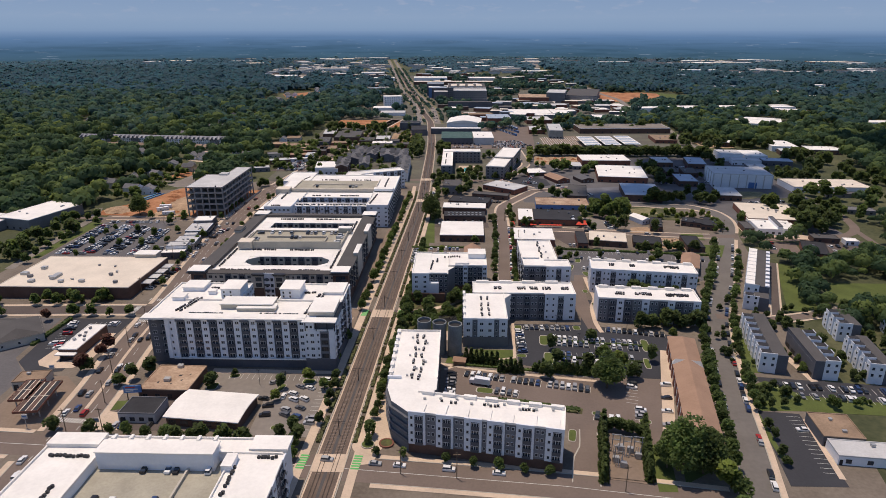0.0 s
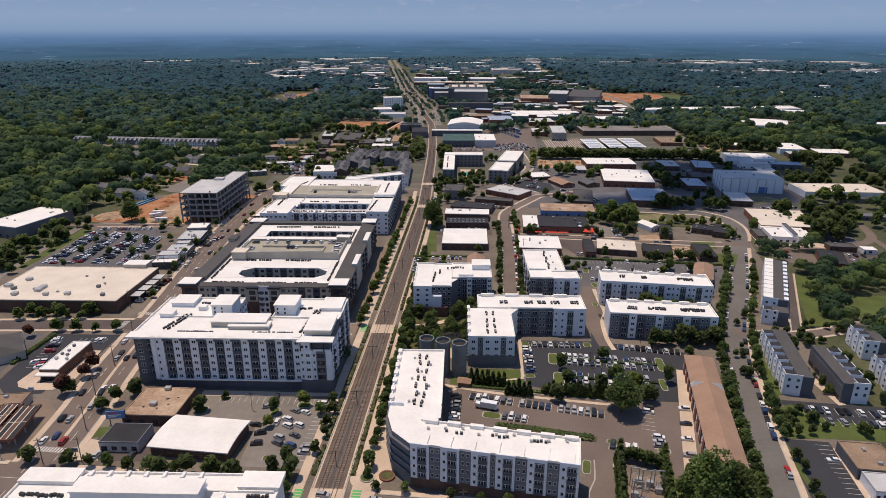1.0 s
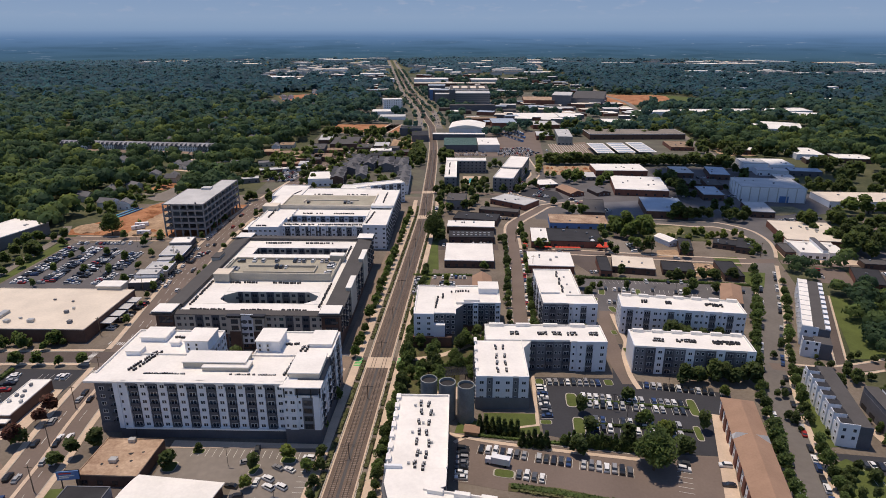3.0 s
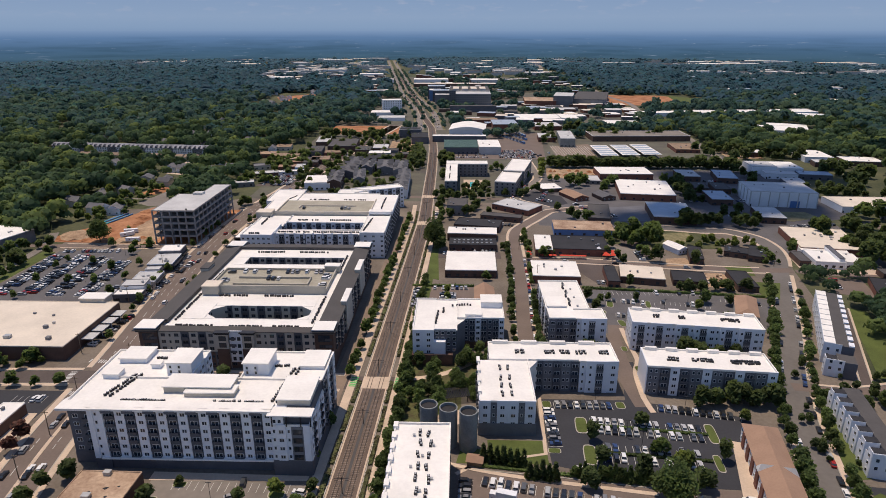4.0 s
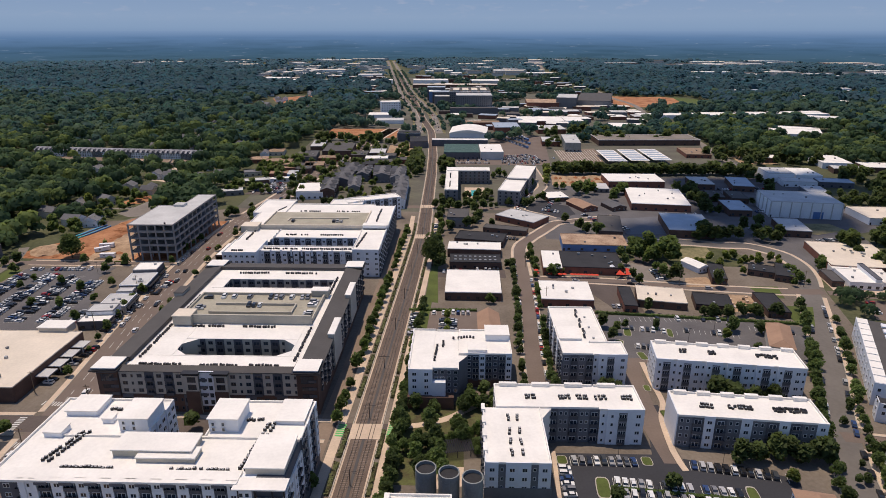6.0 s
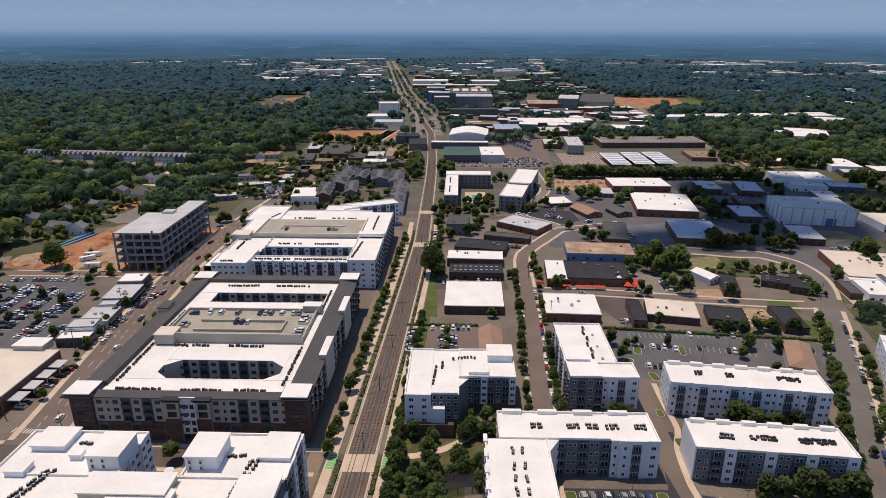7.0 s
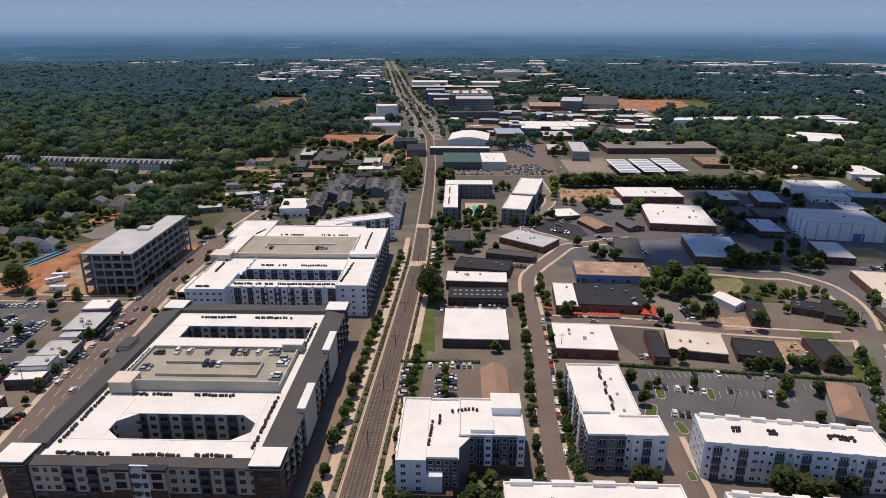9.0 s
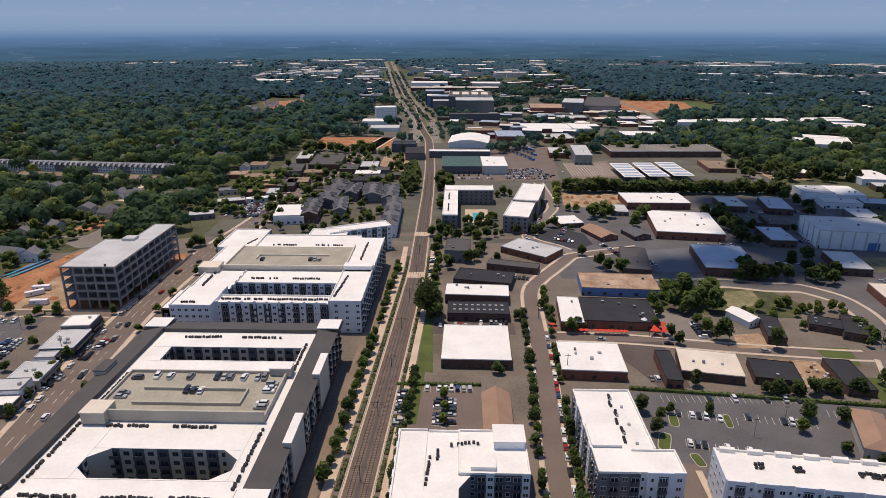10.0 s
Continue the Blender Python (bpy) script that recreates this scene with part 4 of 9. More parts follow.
for k in range(7):
    condensers(-18.6 + (k % 2) * 0.6, 219.5 + k * 5.8, HL + 0.15, 3, 0.05, 1.2)
    condensers(-15.6 + (k % 3) * 0.5, 218.5 + k * 5.9, HL + 0.15, 3, 0.05, 1.2)
    vent(-20.5 + (k % 3) * 3.5, 221 + k * 5.5, HL + 0.15, 0.8, 0.7, 0.6)
for k in range(9):
    m = turnL @ Vector((4 + k * 6, 9.5 + (k % 3) * 1.1, 0))
    vent(m.x, m.y + 215, HL + 0.15, 0.9, 0.8, 0.6, -10)
condensers(-6, 202.5, HL + 0.15, 5, 1.3, -0.23, -10)
condensers(10, 200.5, HL + 0.15, 5, 1.3, -0.23, -10)
condensers(24, 198, HL + 0.15, 4, 1.3, -0.23, -10)

# second L-shaped block beyond the silos
L2 = thing("apartment_building", 30, 305, 0, "white and dark grey L-shaped apartment block by a car park", "apartment building")
H2 = 14.6
block(L2, (3, 279.5, 24.5, 312), H2, {"S": "WNW", "W": "GBW", "E": "GG"}, SK_GREY, 4, 0.2, base_skin=M_brick_dark)
block(L2, (8, 312, 47, 328), H2, {"S": "HB", "N": "GG", "W": "GG"}, SK_GREY, 4, 0.2)
block(L2, (47, 311, 63.5, 328), H2, {"S": "NXW", "N": "GG", "E": "WGW"}, SK_PALE, 4, 0.2)
part("plinth", Mesh().box(-27.5, -26, 0, -5, -25.2, 5.5), M_grey, L2)
part("chamfer", Mesh().prism([(-5.6, 1.5), (-5.5, 0), (-1, 7.2), (-5.6, 7.2)], 0, H2 + 0.14), M_roof, L2)
for k in range(4):
    part("back_parapet", Mesh().box(-20 + k * 13, 21.8, H2 + 0.15, -13 + k * 13, 23.3, H2 + 1.6), M_roof, L2)
    part("back_parapet", Mesh().box(-27.6, -20 + k * 8, H2 + 0.15, -26.2, -16 + k * 8, H2 + 1.4), M_roof, L2)
for x in (20, 33, 40, 47, 57):
    condensers(x, 318.5, H2 + 0.15, 4, 1.15, 0, 0, 2)
for yy in (284, 290, 296, 304):
    condensers(12, yy, H2 + 0.15, 3, 0, 1.2, 0, 1)
    condensers(15.5, yy, H2 + 0.15, 3, 0, 1.2, 0, 1)

R = thing("apartment_building", 103, 316, -5, "dark grey apartment block with white panels and roof", "apartment building")
for spec in (((76.5, 308, 129.5, 324.5), {"S": "HBWBHW", "W": "P", "E": "GG", "N": "GG"}),):
    block(R, spec[0], 13.2, spec[1], SK_GREY, 4, 0.2)
part("end_wall", Mesh().box(-26.9, -8, 0, -26.5, 8.4, 14.1), M_white, R)
for k in range(6):
    part("back_parapet", Mesh().box(-25 + k * 9, 7.2, 13.35, -20 + k * 9, 8.7, 14.8), M_roof, R)
for x, y, n in ((86, 316.5, 5), (97, 315.6, 8), (112, 314.3, 12)):
    condensers(x, y, 13.3, n, 1.1, -0.1, -5, 2)
R2 = thing("apartment_building", 111, 355, -7, "white apartment block with grey balcony bays", "apartment building")
block(R2, (80.5, 347, 141.5, 363.5), 14.4, {"S": "XNXWN", "W": "WW", "E": "GG", "N": "GG"}, SK_PALE, 4, 0.2)
for k in range(7):
    part("back_parapet", Mesh().box(-29 + k * 9, 7.2, 14.55, -24 + k * 9, 8.7, 16), M_roof, R2)
for x, y, n in ((92, 357.5, 3), (104, 356, 3), (124, 353.6, 8)):
    condensers(x, y, 14.55, n, 1.1, -0.13, -7, 2)

K = thing("apartment_building", -5, 354, 0, "white-roofed grey apartment block stepping round a terrace", "apartment building")
block(K, (-27, 336, -17, 373), 16, {"S": "WW", "W": "WG", "N": "GG"}, SK_PALE, 4, 4, base_skin=M_brick_dark)
part("corner_wall", Mesh().prism([(-1.2, -10.5), (3, -4), (-1.2, -4)], 0, 15.7), M_grey, K)
part("corner_roof", Mesh().prism([(-1.2, -10.5), (3, -4), (-1.2, -4)], 15.7, 15.8), M_roof, K)
block(K, (-17, 338, -6, 373), 15.6, {"S": "DD", "N": "GG"}, SK_GREY, 4, 4)
block(K, (-6, 350, 17, 373), 16, {"S": "BDBW", "E": "WG", "W": "DD", "N": "GG"}, SK_GREY, 4, 4, base_skin=M_brick_dark)
part("terrace", Mesh().box(-22.4, -21.5, 0, -3, -16, 4.6).box(-22.4, -21.5, 4.6, -3, -21.2, 5.6), M_brick_dark, K, "brick base with a terrace on top")
part("entrance_bay", Mesh().box(-12, -19, 4.6, -6.5, -16, 11), M_white, K)
raised(K, 6, 363, 16.5, 372.5, 16.1, 19, M_white, M_roof, 0.3)
raised(K, -2, 352, 6, 359, 16.1, 17.2, M_white, M_roof, 0.2)
condensers(-10, 365, 16.15, 9, 1.3, 0.1)
condensers(-16.6, 345, 15.75, 12, 0.08, 1.2)
condensers(-13, 358, 15.75, 4, 0, 1.2)

K2 = thing("apartment_building", 54, 378, 0, "grey and white apartment block with a long white roof", "apartment building")
block(K2, (39.5, 353, 53, 366), 15, {"S": "GB", "W": "GB"}, SK_GREY, 4, 0.2, base_skin=M_brick_dark)
block(K2, (53, 354, 68, 366), 14.2, {"S": "NXW", "E": "WG", "N": "GG"}, SK_PALE, 4, 0.2)
block(K2, (39.5, 366, 61.5, 403), 14.6, {"W": "GBW", "E": "GB", "N": "GG"}, SK_GREY, 4, 0.2)
raised(K2, 40, 366.5, 50, 379, 14.6, 15.8, M_white, M_roof, 0.2)
for k in range(6):
    condensers(52 + (k % 2) * 0.7, 370 + k * 5.4, 14.75, 3, 0.05, 1.25)
    vent(56 - (k % 2) * 3, 369 + k * 5.6, 14.75, 0.9, 0.8, 0.6)

# silos
for x, y, h in ((-16.5, 275, 16.5), (-9, 273, 16.5), (-1.5, 271, 16.5)):
    s = thing("silo", x, y, 0, "weathered grey-green concrete silo with an open top", "silo", "silos beside the apartments")
    ring = Mesh()
    n = 28
    for rr, inner in ((3.4, False), (3.1, True)):
        a = [(rr * math.cos(2 * math.pi * i / n), rr * math.sin(2 * math.pi * i / n)) for i in range(n)]
        k = len(ring.v)
        z0 = h - 1.2 if inner else 0
        ring.add([(px, py, z0) for px, py in a] + [(px, py, h) for px, py in a], [((i + 1) % n, i, n + i, n + (i + 1) % n) if inner else (i, (i + 1) % n, n + (i + 1) % n, n + i) for i in range(n)])
    ring.add([], [(i, (i + 1) % n, 2 * n + (i + 1) % n + n, 2 * n + i + n) for i in ()])
    part("shell", ring, M_silo, s)
    part("rim", Mesh().add([(r * math.cos(2 * math.pi * i / n), r * math.sin(2 * math.pi * i / n), h + 0.02) for r in (3.45, 3.05) for i in range(n)],
         [(i, (i + 1) % n, n + (i + 1) % n, n + i) for i in range(n)]), M_silo, s)
    part("cap", Mesh().tube(0, 0, h - 1.3, h - 1.15, 3.12, 28), M_roof_black, s)
    for k in range(5):
        part("hoop", Mesh().tube(0, 0, 2.5 + 3 * k, 2.62 + 3 * k, 3.43, 28), M_silo, s)


# ---- low buildings ----
BUILT = []


def shop(name, x, y, w, d, rot, h, wall, roof, label, category="shop", group="", glazed=4, unitn=2, rim=None, doors=1):
    """A flat-roofed low building: walls, sunken roof, parapet, shop windows and door on the front, units on the roof."""
    if len(label.split()) < 4:
        label += " beside a town street"
    BUILT.append((x, y, w / 2, d / 2))
    t = thing(name, x, y, rot, label, category, group)
    part("wall", Mesh().box(-w / 2, -d / 2, 0, w / 2, d / 2, h - 0.5), wall, t)
    part("roof", Mesh().box(-w / 2 + 0.3, -d / 2 + 0.3, h - 0.5, w / 2 - 0.3, d / 2 - 0.3, h - 0.25), roof, t)
    o = [(-w / 2 - 0.05, -d / 2 - 0.05), (w / 2 + 0.05, -d / 2 - 0.05), (w / 2 + 0.05, d / 2 + 0.05), (-w / 2 - 0.05, d / 2 + 0.05)]
    i = [(-w / 2 + 0.3, -d / 2 + 0.3), (w / 2 - 0.3, -d / 2 + 0.3), (w / 2 - 0.3, d / 2 - 0.3), (-w / 2 + 0.3, d / 2 - 0.3)]
    part("parapet", Mesh().add([(*p, h - 0.5) for p in o] + [(*p, h) for p in o] + [(*p, h) for p in i] + [(*p, h - 0.3) for p in i],
         [(a, (a + 1) % 4, 4 + (a + 1) % 4, 4 + a) for a in range(4)] + [(4 + a, 4 + (a + 1) % 4, 8 + (a + 1) % 4, 8 + a) for a in range(4)] + [(8 + a, 8 + (a + 1) % 4, 12 + (a + 1) % 4, 12 + a) for a in range(4)]), rim or roof, t)
    if glazed:
        for i in range(glazed):
            window(t, pose(-w / 2 + (i + 0.5) * w / glazed, -d / 2, 0.9), 2.0, 1.7, M_dark_metal)
    if doors:
        part("door", Mesh().box(-w / 2 + 0.6, -d / 2 - 0.06, 0, -w / 2 + 1.7, -d / 2 + 0.05, 2.2), M_dark_metal, t)
    rng = random.Random(int(x * 7 + y * 3))
    for i in range(unitn):
        m = pose(x, y, 0, 0, 0, rot) @ Vector((rng.uniform(-0.35, 0.35) * w, rng.uniform(-0.3, 0.35) * d, h - 0.25))
        vent(m.x, m.y, m.z, rng.uniform(0.9, 1.7), rng.uniform(0.9, 1.4), rng.uniform(0.6, 1.1), rot, rng.random() < 0.4)
    return t


E_ = shop("supermarket", -233, 358.5, 79, 52, 0, 7.6, M_brick_dark, M_roof_cream, "large brown-brick store with a pale cream roof", "store", unitn=5, glazed=0)
part("penthouse", Mesh().box(18, 25, 6, 32, 33, 9.5), M_beige, E_)
part("penthouse_roof", Mesh().box(17.6, 24.6, 9.5, 32.4, 33.4, 9.9), M_roof, E_)
for k in range(4):
    part("awning", Mesh().box(39.6, -12 + k * 9, 4.0, 45.5, -5 + k * 9, 4.4).box(44.8, -11.8 + k * 9, 0, 45.1, -11.5 + k * 9, 4), M_roof_light, E_)
for x_, y_, w_, d_ in ((-246, 348, 3.2, 8), (-262, 362, 3, 3), (-226, 341, 3, 2.4), (-238, 340, 2.6, 2.2), (-214, 352, 2, 1.6), (-256, 340, 3, 3), (-268, 352, 4, 3), (-262, 348, 2.4, 2.4), (-205, 340, 2, 2)):
    vent(x_, y_, 7.35, w_, d_, 1.4, 0, w_ < 2.5)
F_ = shop("cafe", -187.6, 275.5, 9, 27, 0, 5.2, M_brick_dark, M_roof, "small white-roofed drive-in restaurant", "restaurant", unitn=6)
part("awning", Mesh().box(-5, -16.5, 3, 4.6, -13.6, 3.5), M_roof, F_)
shed = thing("hall", -100.4, 217.3, -6, "brick hall with a low curved white roof", "hall")
part("wall", Mesh().box(-15, -9.4, 0, 15, 9.4, 4.6), M_brick_dark, shed)
arch = Mesh()
na = 10
prof = [(-10.3 + 20.6 * i / na, 4.6 + 1.1 * math.sin(math.pi * i / na)) for i in range(na + 1)]
arch.add([(-15.8, yy, zz) for yy, zz in prof] + [(15.8, yy, zz) for yy, zz in prof] + [(-15.8, yy, zz - 0.4) for yy, zz in prof] + [(15.8, yy, zz - 0.4) for yy, zz in prof],
         [(i, na + 1 + i, na + 2 + i, i + 1) for i in range(na)] + [(2 * na + 2 + i, 2 * na + 3 + i, 3 * na + 4 + i, 3 * na + 3 + i) for i in range(na)]
         + [(i, i + 1, 2 * na + 3 + i, 2 * na + 2 + i) for i in range(na)] + [(na + 2 + i, na + 1 + i, 3 * na + 3 + i, 3 * na + 4 + i) for i in range(na)])
part("roof", arch, M_roof, shed)
part("gable", Mesh().add([(15, yy, 4.6) for yy, zz in prof] + [(15, yy, zz - 0.2) for yy, zz in prof], [(i, i + 1, na + 2 + i, na + 1 + i) for i in range(na)]), M_brick_dark, shed)
for k in range(6):
    window(shed, pose(-12.5 + k * 5, -9.4, 1.2), 3.2, 1.7, M_dark_metal)
shop("workshop", -125.6, 238.3, 21.5, 20.5, -1, 5, M_brick_dark, M_roof_rust, "low rusty brown-roofed brick building", "building", unitn=0, rim=M_roof_rust)
vent(-126, 247, 4.75, 2.4, 1.8, 1.3)
vent(-127, 235.5, 4.75, 2.6, 2.0, 1.3)
for x_, y_, w_, d_ in ((-123, 240, 2.2, 0.7), (-121, 236, 1.4, 0.6), (-128, 238, 1.8, 0.5), (-130.5, 234, 1.2, 0.8), (-124.5, 233, 1.0, 0.5), (-119, 241, 1.2, 0.5)):
    mat_ = solid("felt_patch", Mesh().prism([(w_ * 0.5 * math.cos(a_) * (0.8 + 0.3 * math.sin(a_ * 3)), d_ * 0.9 * math.sin(a_)) for a_ in [k * math.pi / 5 for k in range(10)]], 0, 0.03), M_roof_black, "torn dark felt patch on a brown roof", "roof patch", "roof patches")
    mat_.matrix_basis = pose(x_, y_, 4.76, 0, 0, 20)
shop("office", -129, 217, 15, 12, 0, 4.6, M_roof_light, M_roof_black, "small pale office with a dark roof", "office", unitn=0, rim=M_grey)
shop("store", -252, 284, 34, 20, 3, 5, M_grey, M_roof_grey, "grey-roofed store beside an asphalt yard", "store", unitn=1, rim=M_roof_grey)
# petrol station canopy
for gx, gy, gw, gd in ((-175.3, 221.3, 9.2, 23), (-183.2, 226, 7.6, 16)):
    G_ = thing("petrol_station", gx, gy, 9, "petrol station canopy with red edge and ribbed roof", "petrol station", "petrol station canopies")
    part("canopy", Mesh().box(-gw / 2, -gd / 2, 4.6, gw / 2, gd / 2, 5.2), M_roof_cream, G_)
    part("fascia", Mesh().box(-gw / 2 - 0.15, -gd / 2 - 0.15, 4.5, gw / 2 + 0.15, -gd / 2, 5.5).box(-gw / 2 - 0.15, gd / 2, 4.5, gw / 2 + 0.15, gd / 2 + 0.15, 5.5).box(-gw / 2 - 0.15, -gd / 2, 4.5, -gw / 2, gd / 2, 5.5).box(gw / 2, -gd / 2, 4.5, gw / 2 + 0.15, gd / 2, 5.5), M_brick, G_, "red canopy edge")
    for i in range(4):
        for j in range(2):
            part("roof_panel", Mesh().box(-gw / 2 + 0.15 + i * gw / 4, -gd / 2 + 0.2 + j * gd / 2, 5.2, -gw / 2 + gw / 4 - 0.25 + i * gw / 4, j * gd / 2 - 0.2, 5.26), M_roof_black if i % 2 else M_brick_dark, G_)
    for sx in (-gw / 3, gw / 3):
        for sy in (-gd / 3, 0, gd / 3):
            part("post", Mesh().box(sx - 0.2, sy - 0.2, 0, sx + 0.2, sy + 0.2, 4.6), M_metal, G_)
    for sy in (-gd / 4, gd / 4):
        part("pump", Mesh().box(-0.4, sy - 0.8, 0.05, 0.4, sy + 0.8, 1.7), M_metal, G_)
shop("kiosk", -190, 239, 13, 9, 9, 4.2, M_beige, M_roof_brown, "low petrol station shop with a tan roof", "shop", unitn=1)
bb = thing("billboard", -138, 226.5, 8, "dark blue roadside billboard on two posts", "billboard")
part("panel", Mesh().box(-3.6, -0.2, 4.2, 3.6, 0.2, 7.6), M_blue, bb)
part("frame", Mesh().box(-3.8, 0.2, 4.0, 3.8, 0.35, 7.8), M_dark_metal, bb)
for k_, (x0_, x1_, z_) in enumerate(((-2.8, 1.2, 6.6), (-2.8, 2.2, 5.6), (-2.8, 0.4, 4.9))):
    part("bar", Mesh().box(x0_, -0.24, z_, x1_, -0.2, z_ + 0.45), M_paint if k_ else M_canvas, bb)
for sx in (-2.4, 2.4):
    part("post", Mesh().box(sx - 0.15, -0.1, 0, sx + 0.15, 0.2, 4.2), M_dark_metal, bb)
for x_, y_, h_ in ((-171, 206, 6.5), (-142.5, 206, 5.5), (-186, 247, 5)):
    sg = thing("pole_sign", x_, y_, 6, "tall roadside pole sign with a pale panel", "sign", "pole signs")
    part("pole", Mesh().tube(0, 0, 0, h_ - 1.8, 0.14, 8), M_metal, sg)
    part("panel", Mesh().box(-1.1, -0.15, h_ - 1.8, 1.1, 0.15, h_), M_roof_light, sg)
    part("bar", Mesh().box(-0.8, -0.18, h_ - 1.0, 0.8, -0.15, h_ - 0.5), M_blue, sg)
# block with the parking deck near the start
G2 = thing("apartment_building", -99, 158, 0, "white apartment block round an open parking deck", "apartment building")
block(G2, (-140, 122, -120, 181), 15, {"W": "GB", "N": "GB", "E": ""}, SK_PALE, 4, 0.2)
block(G2, (-120, 173, -58, 181), 15, {"N": "GB", "S": ""}, SK_PALE, 4, 0.2)
block(G2, (-75, 122, -57.5, 173), 15, {"E": "GBW", "W": ""}, SK_WHITE, 4, 0.2)
raised(G2, -119, 168, -80, 174.5, 12, 18.5, M_white, M_roof, 0.3)
for k in range(7):
    part("fin", Mesh().box(-18 + k * 5.8, 16.8, 18, -17 + k * 5.8, 19.4, 19.2), M_roof, G2)
part("deck_floor", Mesh().box(-21, -36, 11.6, 24, 15, 12), M_deck, G2)
part("ramp_wall", Mesh().box(10, -36, 12, 10.7, 12, 13.2), M_block, G2)
raised(G2, -140, 175, -122, 181.4, 15, 16.2, M_roof, M_roof, 0.1)
raised(G2, -70, 174, -57, 181.4, 15, 16.2, M_roof, M_roof, 0.1)
raised(G2, -76, 164, -72.5, 170.5, 12, 17, M_white, M_roof, 0.1)
condensers(-136, 170, 15.15, 12, 1.2, 0)
condensers(-66, 171, 15.15, 6, 1.2, 0)
condensers(-72, 150, 15.15, 12, 0, 1.4)
condensers(-126, 140, 15.15, 12, 0, 1.4)

